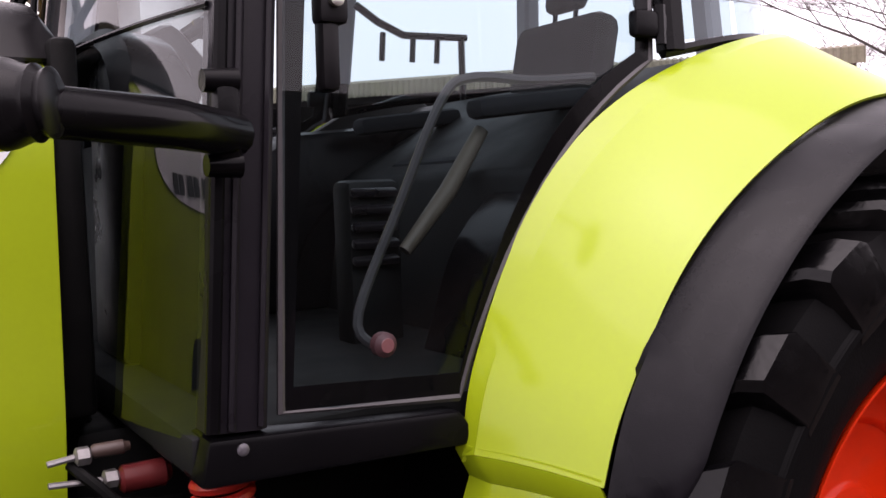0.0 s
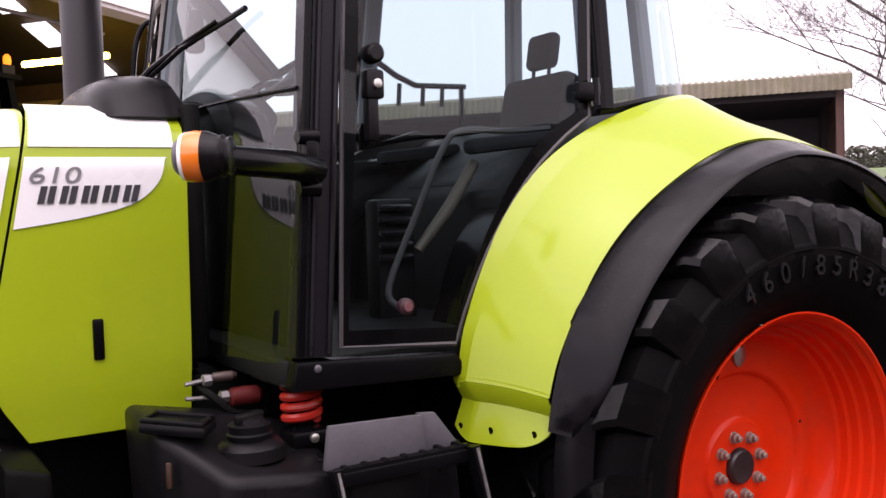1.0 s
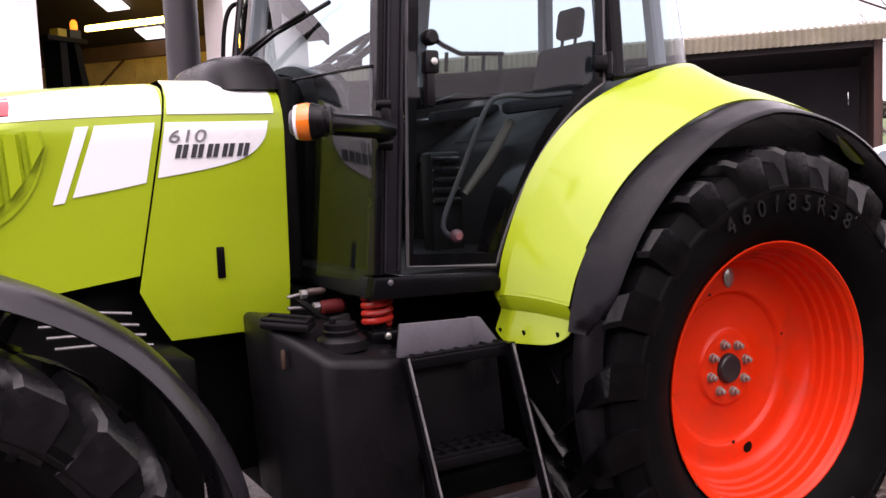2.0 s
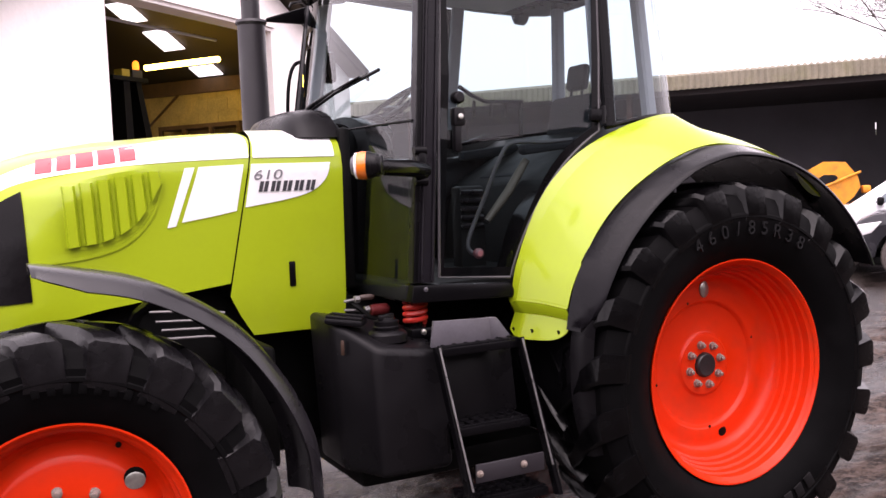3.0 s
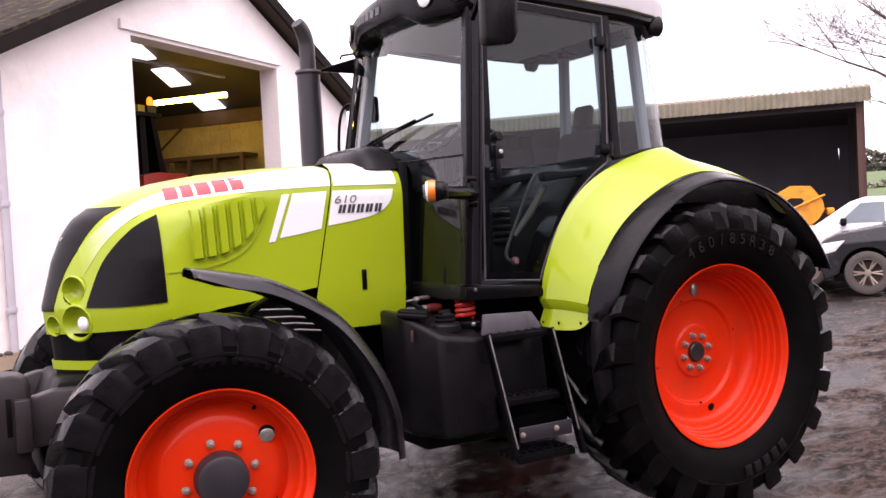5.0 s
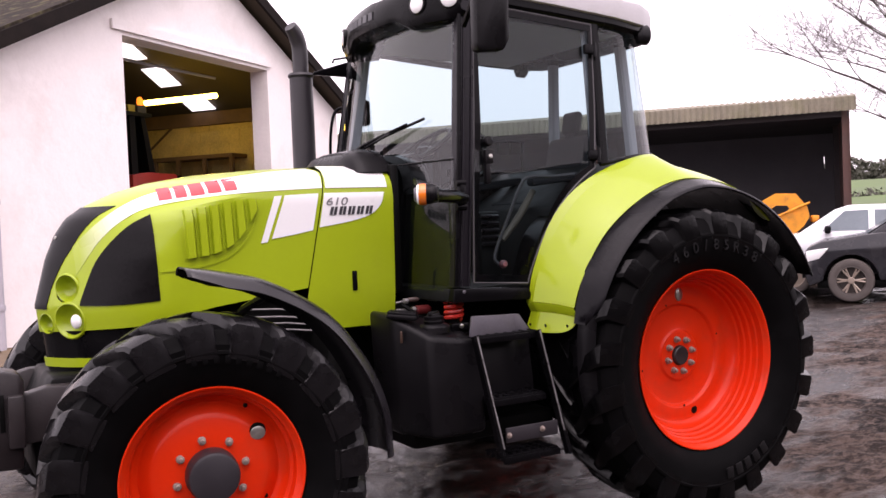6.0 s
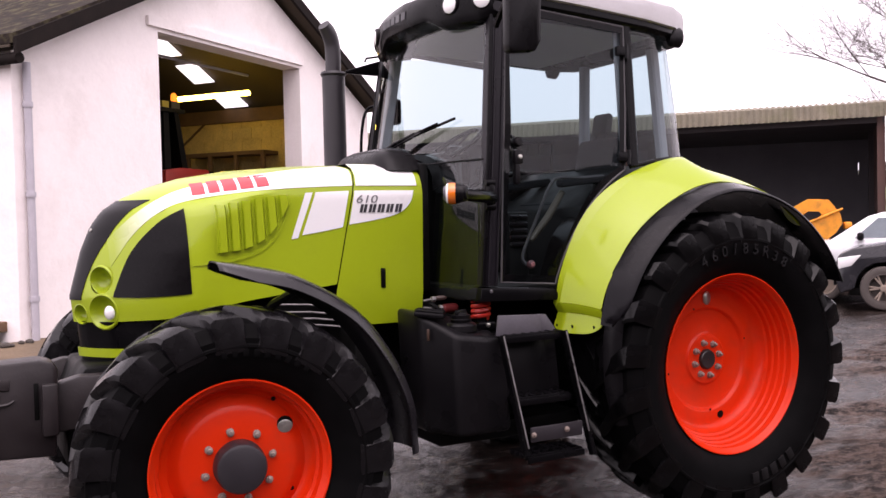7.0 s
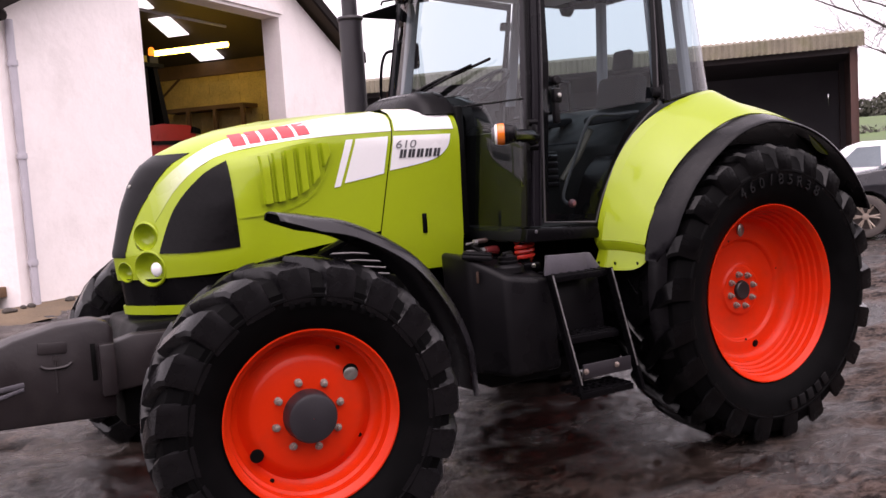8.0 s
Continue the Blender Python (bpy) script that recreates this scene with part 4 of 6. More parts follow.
# windscreen with its lower part
rows = []
for t in np.linspace(0, 1, 14):
    a, b = A_LOW.lerp(A_HIGH, 0.012 + 0.968 * t), None
    rows.append([(a.x - 0.045 - 0.10 * (1 - s * s), 0.915 * s, a.z) for s in np.linspace(-1, 1, 25)])
pane("windscreen", rows, material=SCREENGLASS)
joint = A_LOW.lerp(A_HIGH, (2.01 - A_LOW.z) / (A_HIGH.z - A_LOW.z))
bm = bmesh.new()
add_tube(bm, [(joint.x - 0.049 - 0.10 * (1 - s * s), 0.915 * s, 2.01) for s in np.linspace(-1, 1, 25)], 0.005, 6)
part("glass_joint", bm, SATIN, tractor, "thin black joint between the windscreen panes")
bm = bmesh.new()
add_prism(bm, [(-1.50, 1.265), (-1.495, 1.322), (-1.44, 1.322), (-1.44, 1.265)], "y", -0.84, 0.84, 0.01)
part("screen_rail", bm, SATIN, tractor)
rows = []
for t in np.linspace(0, 1, 8):
    a = C_LOW.lerp(C_HIGH, t)
    rows.append([(a.x + 0.02 + 0.04 * (1 - s * s), 0.53 * s, a.z) for s in np.linspace(-1, 1, 13)])
pane("rear_window", rows)
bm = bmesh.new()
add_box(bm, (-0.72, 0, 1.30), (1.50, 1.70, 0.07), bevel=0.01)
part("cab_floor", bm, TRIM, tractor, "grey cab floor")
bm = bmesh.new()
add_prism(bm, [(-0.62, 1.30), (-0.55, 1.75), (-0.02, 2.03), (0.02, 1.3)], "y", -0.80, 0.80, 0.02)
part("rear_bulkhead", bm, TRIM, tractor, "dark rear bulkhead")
# dark backing added behind the lower windscreen so the glass's reflection stands out
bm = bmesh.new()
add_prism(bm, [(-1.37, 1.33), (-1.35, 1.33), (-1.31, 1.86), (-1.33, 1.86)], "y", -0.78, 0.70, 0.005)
part("toe_panel", bm, TRIM, tractor, "dark panel added behind the lower windscreen")
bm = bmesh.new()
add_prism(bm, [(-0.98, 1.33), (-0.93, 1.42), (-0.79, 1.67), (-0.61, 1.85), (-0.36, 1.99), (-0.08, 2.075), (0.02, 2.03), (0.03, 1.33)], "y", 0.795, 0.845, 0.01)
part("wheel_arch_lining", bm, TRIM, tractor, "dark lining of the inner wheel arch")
# seat, console, steering, dash
bm = bmesh.new()
add_box(bm, (-0.26, 0, 1.74), (0.48, 0.48, 0.12), bevel=0.04)
add_box(bm, (0.0, 0, 1.99), (0.11, 0.42, 0.48), Matrix.Rotation(radians(12), 4, "Y"), 0.045)
add_box(bm, (0.055, 0, 2.325), (0.06, 0.17, 0.15), Matrix.Rotation(radians(10), 4, "Y"), 0.028)
add_prism(bm, [(-0.55, 1.33), (-0.19, 1.33), (-0.22, 1.69), (-0.50, 1.69)], "y", -0.19, 0.19, 0.02)
for yy in (-0.05, 0.05):
    add_tube(bm, [(0.035, yy, 2.18), (0.05, yy, 2.30)], 0.008, 6)
seat = part("driver_seat", bm, SEATGREY, tractor, "dark grey fabric driver seat")
for sgn in (-1, 1):
    bm = bmesh.new()
    add_box(bm, (-0.36, sgn * 0.32, 1.93), (0.38, 0.08, 0.055), Matrix.Rotation(radians(-6), 4, "Y"), 0.022)
    part("armrest", bm, SEATGREY, seat)
bm = bmesh.new()
add_prism(bm, [(-0.95, 1.33), (-0.88, 1.78), (-0.72, 1.90), (-0.20, 1.94), (-0.20, 1.33)], "y", 0.44, 0.66, 0.03)
part("side_console", bm, PLASTIC, tractor, "black control console")
bm = bmesh.new()
add_prism(bm, [(-1.40, 1.33), (-1.38, 2.05), (-1.25, 2.12), (-1.16, 2.02), (-1.26, 1.75), (-1.22, 1.33)], "y", -0.16, 0.16, 0.03)
part("steering_column", bm, PLASTIC, tractor, "black steering console")
rows = []
for t in np.linspace(0, math.pi, 15):
    yy, zz = 0.36 * math.cos(t), 1.90 + 0.20 * max(0.0, math.sin(t)) ** 0.6
    rows.append([(-1.44, yy * 0.92, zz - 0.03), (-1.40, yy, zz), (-1.30, yy, zz - 0.012), (-1.27, yy * 0.97, zz - 0.035)])
sheet("dash_hood", rows, PLASTIC, tractor, "black domed instrument hood", 0.012)
bm = bmesh.new()
ring = [(-1.10 + 0.18 * math.cos(a) * math.cos(0.6), 0.20 * math.sin(a), 2.16 + 0.18 * math.cos(a) * math.sin(0.6)) for a in np.linspace(0, 2 * math.pi, 37)[:-1]]
add_tube(bm, ring, 0.015, 8, closed=True)
for a in (0.3, 2.4, 4.4):
    add_tube(bm, [(-1.10, 0, 2.14), (-1.10 + 0.18 * math.cos(a) * 0.825, 0.20 * math.sin(a), 2.16 + 0.18 * math.cos(a) * 0.565)], 0.011, 6)
add_disc(bm, [(0.05, -0.03), (0.055, 0.01), (0.03, 0.02)], (-1.10, 0, 2.14), "z", 14)
part("steering_wheel", bm, SATIN, tractor, "black steering wheel")
bm = bmesh.new()
add_tube(bm, [(-0.75, -0.30, 1.56), (-0.62, -0.30, 1.70), (-0.50, -0.29, 1.86)], [0.018, 0.024, 0.020], 10)
part("seat_lever", bm, mat("tan_plastic_sleeve", (0.10, 0.085, 0.065), 0.6), seat, "tan sleeve beside the seat")
bm = bmesh.new()
add_box(bm, (-0.80, -0.20, 1.53), (0.15, 0.10, 0.42), bevel=0.02)
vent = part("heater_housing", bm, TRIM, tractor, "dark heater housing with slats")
for k in range(5):
    bm = bmesh.new()
    add_box(bm, (-0.81, -0.262, 1.54 + 0.042 * k), (0.125, 0.025, 0.020), Matrix.Rotation(radians(25), 4, "X"), 0.006)
    part("slat", bm, GUARDTOP, vent)
# tool rail seen across the cab
bm = bmesh.new()
add_tube(bm, [(-0.44, 0.50, 2.33), (-0.36, 0.50, 2.28), (-0.26, 0.50, 2.24), (0.0, 0.50, 2.245)], 0.013, 6)
for xx in (-0.34, -0.22, -0.12):
    add_tube(bm, [(xx, 0.50, 2.245), (xx - 0.008, 0.50, 2.15)], 0.010, 6)
add_tube(bm, [(-0.02, 0.50, 2.25), (-0.02, 0.50, 1.98)], 0.012, 6)
part("hand_rail", bm, SATIN, tractor, "dark tool rail beside the rear window")

# roof: white cap on a black rim, lamp visor in front
def roof_outline(grow=0.0):
    pts = []
    for s in np.linspace(-1, 1, 21):
        pts.append((-1.36 - grow - 0.10 * (1 - abs(s) ** 2.2), s * (0.90 + grow)))
    for x, y in ((-1.25, 0.955), (-0.8, 0.975), (-0.36, 0.965), (-0.12, 0.91), (0.03, 0.78)):
        pts.append((x, y + grow))
    for s in np.linspace(0.6, -0.6, 5):
        pts.append((0.10 + grow, s))
    for x, y in ((0.03, 0.78), (-0.12, 0.91), (-0.36, 0.965), (-0.8, 0.975), (-1.25, 0.955)):
        pts.append((x, -y - grow))
    return pts


def roof_slab(name, levels, material, label):
    bm = bmesh.new()
    rings = []
    for z, g, slope in levels:
        rings.append([bm.verts.new((x, y, z - slope * (x + 1.35))) for x, y in roof_outline(g)])
    n = len(rings[0])
    for p, q in zip(rings, rings[1:]):
        for j in range(n):
            bm.faces.new((p[j], p[(j + 1) % n], q[(j + 1) % n], q[j]))
    bm.faces.new(rings[0][::-1])
    bm.faces.new(rings[-1])
    return part(name, bm, material, tractor, label)


roof_slab("roof_rim", [(2.825, -0.06, 0.075), (2.83, -0.03, 0.075), (2.85, -0.01, 0.075), (2.895, -0.012, 0.08)], SATIN, "black roof rim")
roof_slab("roof_cap", [(2.885, -0.004, 0.08), (2.892, 0.012, 0.08), (2.935, 0.014, 0.05), (2.96, 0.0, 0.04), (2.985, -0.05, 0.04), (3.015, -0.25, 0.04)], mat("dull_white_roof_paint", (0.42, 0.41, 0.42), 0.5, vary=0.08, scale=3, dirt=(0.25, 0.24, 0.22), dirt_amount=0.3), "dull white cab roof")
INSIDE = ("driver_seat", "side_console", "steering_column", "dash_hood", "steering_wheel", "cab_floor", "rear_bulkhead", "toe_panel", "wheel_arch_lining", "heater_housing", "hand_rail")
CAB_SHELL = [ob for ob in tractor.children if ob not in CAB_BEFORE and ob.name.split(".")[0] not in INSIDE]


VISOR_MID = 0.08


def visor_x(y):
    return -1.50 + 0.07 * (abs(y) / 0.5) ** 2 + 0.32 * max(0.0, abs(y) - 0.5) ** 1.4


rows = []
for s in np.linspace(-1, 1, 41):
    y = 0.73 * s
    xf, pod = visor_x(y), min(1.0, max(0.0, (abs(y) - 0.26) / 0.16))
    pod = pod * pod * (3 - 2 * pod)
    e = 1 - 0.35 * max(0.0, (abs(s) - 0.9) / 0.1) ** 2
    lo, hi = 2.885 - (0.070 + 0.060 * pod) * e, 2.885 + (0.115 - 0.03 * abs(s)) * e
    rows.append([(xf + 0.24, y * 0.97, lo + 0.03), (xf + 0.05, y, lo), (xf + 0.012, y, lo + 0.018), (xf, y, lo + 0.06), (xf + 0.006, y, hi - 0.05), (xf + 0.03, y, hi - 0.012), (xf + 0.07, y, hi), (xf + 0.26, y * 0.96, hi + 0.045)])
rows = [[(x, y - VISOR_MID, z) for x, y, z in row] for row in rows]
visor = sheet("roof_visor", rows, SATIN, tractor, "black lamp visor along the roof front", 0.015)
for y, turn in ((-0.68, 40), (-0.49, 18), (0.49, -18), (0.68, -40)):
    m = Matrix.Translation((visor_x(y) + 0.004, y - VISOR_MID, 2.882)) @ Matrix.Rotation(radians(turn), 4, "Z")
    bm = bmesh.new()
    add_disc(bm, [(0.060, 0.03), (0.060, -0.008), (0.052, -0.014), (0.050, -0.006)], (0, 0, 0), "x", 24)
    bmesh.ops.transform(bm, matrix=m, verts=bm.verts)
    lamp = part("roof_lamp", bm, PLASTIC, visor, "round work lamp with black bezel")
    bm = bmesh.new()
    add_disc(bm, [(0.049, 0.0), (0.049, -0.010), (0.040, -0.016), (0.018, -0.020)], (0, 0, 0), "x", 22)
    bmesh.ops.transform(bm, matrix=m, verts=bm.verts)
    part("lens", bm, CLEARLENS, lamp, "white lamp lens")
for k in range(5):
    y = 0.26 - 0.075 * k
    bm = bmesh.new()
    add_box(bm, (visor_x(y) + 0.001, y - VISOR_MID, 2.905), (0.006, 0.052, 0.045), Matrix.Rotation(radians(4), 4, "Y"))
    part("word_bar", bm, INK, visor, smooth=False)
for sgn in (-1, 1):
    bm = bmesh.new()
    add_disc(bm, [(0.03, -0.06), (0.055, -0.04), (0.06, 0.02), (0.05, 0.03)], (-0.075, sgn * 0.86, 2.745), "x", 18)
    add_box(bm, (-0.105, sgn * 0.85, 2.755), (0.03, 0.03, 0.08), bevel=0.006)
    part("rear_work_lamp", bm, PLASTIC, tractor, "black rear work lamp")
bm = bmesh.new()
add_tube(bm, along([(-0.47, -0.93, 2.87), (-0.43, -0.97, 2.85), (-0.40, -0.95, 2.90), (-0.38, -0.90, 2.96), (-0.42, -0.84, 3.02)], 14), 0.012, 8)
part("beacon_bracket", bm, STEEL, tractor, "grey beacon bracket")
rows = [[(x, y, 2.80 - 0.035 * (x + 1.34)) for y in np.linspace(-0.80, 0.80, 9)] for x in np.linspace(-1.34, -0.05, 9)]
sheet("headliner", rows, LINING, tractor, "grey headliner", 0.02)


def lean_in(p):
    """The cab leans inwards and back from the waist to the roof."""
    k = 0.062 + 0.115 * min(max((p[2] - 1.84) / 0.99, 0.0), 1.0) ** 1.1
    d = 0.9 * k
    return (p[0] + d * (p[0] + 3.9) / 4.1, (0.9 * p[1] - 0.09) * (1 - k), p[2] + d * (p[2] - 1.695) / 4.1)


def lean_mesh(ob):
    for v in ob.data.vertices:
        v.co = lean_in(v.co)
    for sub in ob.children:
        lean_mesh(sub)


for ob in CAB_SHELL + [ob for ob in tractor.children if ob.name.split(".")[0] in ("rear_work_lamp", "beacon_bracket", "headliner")]:
    lean_mesh(ob)

# mirrors on brackets
for sgn, mx in ((-1, -1.425), (1, -1.36)):
    if sgn < 0:
        bm = bmesh.new()
        add_prism(bm, [(mx - 0.10, 2.52), (mx - 0.085, 2.49), (mx + 0.06, 2.505), (mx + 0.09, 2.56), (mx + 0.10, 2.90), (mx + 0.08, 2.93), (mx - 0.09, 2.92)], "y", -1.31, -1.24, 0.02)
        mir = part("mirror", bm, PLASTIC, tractor, "black door mirror housing")
        bm = bmesh.new()
        add_tube(bm, [(-1.36, -0.93, 2.70), (-1.40, -1.10, 2.80), (mx, -1.25, 2.80)], 0.016, 8)
        part("mirror_arm", bm, SATIN, mir)
    else:
        # plate bracket from the exhaust collar to the far pillar, with a thin rod over it
        bm = bmesh.new()
        add_prism(bm, [(-1.50, 2.705), (-1.50, 2.725), (-1.26, 2.80), (-1.20, 2.80), (-1.20, 2.70), (-1.28, 2.70)], "y", 0.765, 0.79, 0.004)
        add_box(bm, (-1.215, 0.76, 2.77), (0.07, 0.06, 0.16), bevel=0.012)
        add_tube(bm, [(-1.36, 0.775, 2.79), (-1.35, 0.775, 2.815), (-1.22, 0.775, 2.84)], 0.008, 6)
        part("exhaust_bracket", bm, SATIN, tractor, "black plate bracket holding the exhaust")
bm = bmesh.new()
add_box(bm, (-1.155, 0.75, 2.455), (0.085, 0.07, 0.18), bevel=0.025)
add_tube(bm, [(-1.17, 0.74, 2.53), (-1.20, 0.73, 2.62), (-1.24, 0.73, 2.70)], 0.010, 6)
part("lower_mirror", bm, PLASTIC, tractor, "small black mirror")
bm = bmesh.new()
add_tube(bm, along([(-1.40, 0.79, 2.06), (-1.395, 0.79, 2.25), (-1.375, 0.79, 2.40), (-1.34, 0.785, 2.475), (-1.28, 0.78, 2.49)], 18), 0.011, 8)
part("grab_rail", bm, SATIN, tractor, "thin black grab rail")
# exhaust stack
bm = bmesh.new()
add_disc(bm, [(0.077, 1.9), (0.077, 2.685), (0.083, 2.69), (0.088, 2.70), (0.082, 2.715)], (-1.575, 0.82, 0), "z", 28)
add_tube(bm, along([(-1.575, 0.82, 2.71), (-1.575, 0.82, 2.84), (-1.582, 0.815, 2.91), (-1.61, 0.80, 2.975), (-1.65, 0.78, 3.02)], 14), [0.052] * 10 + [0.050, 0.048, 0.045, 0.042], 20)
part("exhaust_pipe", bm, EXHAUST, tractor, "grey upright exhaust stack with bent tip")
# indicators on arms at the front pillars
for sgn in (-1, 1):
    bm = bmesh.new()
    add_tube(bm, [(-1.40, sgn * 0.92, 1.806), (-1.43, sgn * 0.95, 1.808), (-1.54, sgn * 1.07, 1.812), (-1.72, sgn * 1.16, 1.818)], [0.034, 0.034, 0.034, 0.030], 12)
    add_box(bm, (-1.418, sgn * 0.935, 1.822), (0.040, 0.045, 0.125), bevel=0.014)
    for dz in (-0.062, 0.062):
        add_tube(bm, [(-1.452, sgn * 0.94, 1.822 + dz), (-1.40, sgn * 0.94, 1.822 + dz)], [0.017, 0.020], 12)
    arm = part("indicator_arm", bm, SATIN, tractor, "black arm with two-knob bracket")
    m = Matrix.Translation((-1.725, sgn * 1.165, 1.824)) @ Matrix.Rotation(sgn * radians(32), 4, "Z")
    for name, profile, material, label in (
            ("indicator_base", [(0.033, -0.034), (0.040, -0.030), (0.037, -0.022), (0.044, -0.014), (0.042, -0.006), (0.050, 0.014), (0.052, 0.024)], PLASTIC, "ribbed black lamp base"),
            ("indicator_lens", [(0.051, 0.022), (0.053, 0.040), (0.050, 0.060)], AMBER, "amber indicator lens"),
            ("side_lens", [(0.050, 0.060), (0.047, 0.068), (0.041, 0.071), (0.004, 0.072)], CLEARLENS, "clear marker lens"),
            ("end_cap", [(0.036, 0.069), (0.036, 0.077), (0.030, 0.083), (0.010, 0.084)], GREYPAINT, "grey lamp end cap")):
        bm = bmesh.new()
        add_disc(bm, profile, (0, 0, 0), "x", 24, -1)
        bmesh.ops.transform(bm, matrix=m, verts=bm.verts)
        part(name, bm, material, arm, label)
# wiper: pivot, sprung arm and blade
bm = bmesh.new()
add_disc(bm, [(0.022, 2.08), (0.022, 2.13), (0.014, 2.14)], (-1.575, 0.02, 0), "z", 12)
add_tube(bm, [(-1.575, 0.02, 2.12), (-1.565, -0.10, 2.155), (-1.535, -0.30, 2.195)], [0.014, 0.011, 0.008], 8)
arm = part("wiper", bm, SATIN, tractor, "black windscreen wiper")
bm = bmesh.new()
add_tube(bm, [(-1.57, -0.06, 2.125), (-1.535, -0.32, 2.185), (-1.445, -0.62, 2.252)], 0.008, 6)
add_tube(bm, [(-1.545, -0.20, 2.175), (-1.525, -0.36, 2.205), (-1.49, -0.50, 2.235)], 0.006, 6)
part("blade", bm, SATIN, arm)

# ---- tank, battery box, steps ----
bm = bmesh.new()
plan = [(-1.80, -0.55), (-1.80, -0.82), (-1.68, -1.03), (-1.37, -1.03), (-1.37, -0.55)]
t = bmesh.new()
lo = [t.verts.new((x + (0.03 if x < -1.79 else 0), y, 0.60)) for x, y in plan]
hi = [t.verts.new((x, y + (0.02 if y < -1 else 0), {0: 1.235, 1: 1.22, 2: 1.12, 3: 1.075, 4: 1.15}[i])) for i, (x, y) in enumerate(plan)]
t.faces.new(lo[::-1]), t.faces.new(hi)
for i in range(5):
    t.faces.new((lo[i], lo[(i + 1) % 5], hi[(i + 1) % 5], hi[i]))
bmesh.ops.recalc_face_normals(t, faces=t.faces)
bmesh.ops.triangulate(t, faces=[f for f in t.faces if len(f.verts) == 5 and f.normal.z > 0.5])
bmesh.ops.bevel(t, geom=list(t.edges), offset=0.032, segments=4, profile=0.5, affect="EDGES", clamp_overlap=True)
merge(bm, t)
tank = part("fuel_tank", bm, PLASTIC, tractor, "black moulded plastic fuel tank")
bm = bmesh.new()
add_disc(bm, [(0.085, -0.03), (0.082, 0.0), (0.07, 0.012), (0.052, 0.016), (0.056, 0.03), (0.050, 0.034), (0.052, 0.052), (0.035, 0.058), (0.033, 0.066), (0.015, 0.068)], (-1.575, -0.87, 1.15), "z", 24)
add_box(bm, (-1.575, -0.87, 1.216), (0.085, 0.022, 0.026), Matrix.Rotation(radians(25), 4, "Z"), 0.007)
part("filler_cap", bm, PLASTIC, tank, "black ribbed filler cap")
bm = bmesh.new()
LID = Matrix.Translation((-1.735, -0.83, 1.213)) @ Matrix.Rotation(radians(-35), 4, "Z") @ Matrix.Rotation(radians(6), 4, "Y")
add_box(bm, (0, 0, 0), (0.16, 0.10, 0.03), bevel=0.012)
for px, py, lx, ly in ((0, 0.042, 0.15, 0.014), (0, -0.042, 0.15, 0.014), (0.068, 0, 0.014, 0.075), (-0.068, 0, 0.014, 0.075)):
    add_box(bm, (px, py, 0.018), (lx, ly, 0.014), bevel=0.005)
bmesh.ops.transform(bm, matrix=LID, verts=bm.verts)
part("tank_lid", bm, PLASTIC, tank, "black lid with a raised rim")
bm = bmesh.new()
add_box(bm, (-1.775, -0.885, 1.115), (0.010, 0.014, 0.06), Matrix.Rotation(radians(44), 4, "Z"), 0.004)
part("catch", bm, mat("rusty_catch", (0.035, 0.014, 0.006), 0.6), tank, "small rusty catch")
bm = bmesh.new()
add_prism(bm, [(-2.10, 0.66), (-1.99, 0.62), (-1.99, 1.12), (-2.10, 1.15)], "y", -0.70, -0.30, 0.02)
part("battery_box", bm, DARK, tractor)
# access ladder: two stringers, treads, boot plate
for name, p, q in (("stringer", (-1.435, -1.04, 1.10), (-1.375, -1.16, 0.50)), ("stringer", (-1.06, -1.06, 1.10), (-0.965, -1.17, 0.45))):
    bar(name, [p, q], 0.022, 0.05, SATIN, label="black ladder stringer", bevel=0.005)
for p, q in (((-1.437, -1.068, 1.10), (-1.377, -1.188, 0.54)), ((-1.062, -1.088, 1.10), (-0.995, -1.180, 0.58))):
    bar("edge_strip", [p, q], 0.008, 0.007, PIPESTEEL, label="bare steel edge", bevel=0.002)
for z, x0, x1, y0 in ((1.085, -1.43, -1.05, -1.05), (0.765, -1.39, -1.05, -1.10), (0.475, -1.355, -1.0, -1.14)):
    bm = bmesh.new()
    for k in range(4):
        add_box(bm, ((x0 + x1) / 2, y0 + 0.02 + 0.05 * k, z), (x1 - x0, 0.022, 0.03), bevel=0.005)
    for k in range(7):
        add_box(bm, (x0 + (x1 - x0) * (k + 0.5) / 7, y0 + 0.09, z + 0.006), (0.018, 0.16, 0.024), bevel=0.004)
    add_box(bm, ((x0 + x1) / 2, y0 - 0.002, z - 0.010), (x1 - x0, 0.012, 0.034), bevel=0.004)
    part("tread", bm, SATIN, tractor, "black grip tread")
bm = bmesh.new()
add_box(bm, (-1.20, -0.93, 0.92), (0.36, 0.02, 0.30), Matrix.Rotation(radians(-8), 4, "X"), 0.008)
part("kick_plate", bm, PLASTIC, tractor, "black plastic kick plate")
bm = bmesh.new()
add_box(bm, (-1.19, -1.165, 0.60), (0.32, 0.012, 0.075), bevel=0.004)
lp = part("joint_plate", bm, EXHAUST, tractor, "grey steel ladder joint plate")
for xx, zz in ((-1.335, 0.60), (-1.13, 0.605)):
    child("screw", BOLT, lp, Matrix.Translation((xx, -1.17, zz)) @ Matrix.Diagonal((0.8, 0.5, 0.8, 1)))
bm = bmesh.new()
add_prism(bm, [(-1.45, 1.095), (-1.435, 1.20), (-1.18, 1.19), (-1.17, 1.085)], "y", -1.02, -1.005, 0.003)
add_prism(bm, [(-1.18, 1.19), (-1.165, 1.085), (-1.05, 1.08), (-1.13, 1.185)], "y", -1.0, -0.985, 0.003)
part("step_guard", bm, GREYPAINT, tractor, "scuffed grey step guard plate")

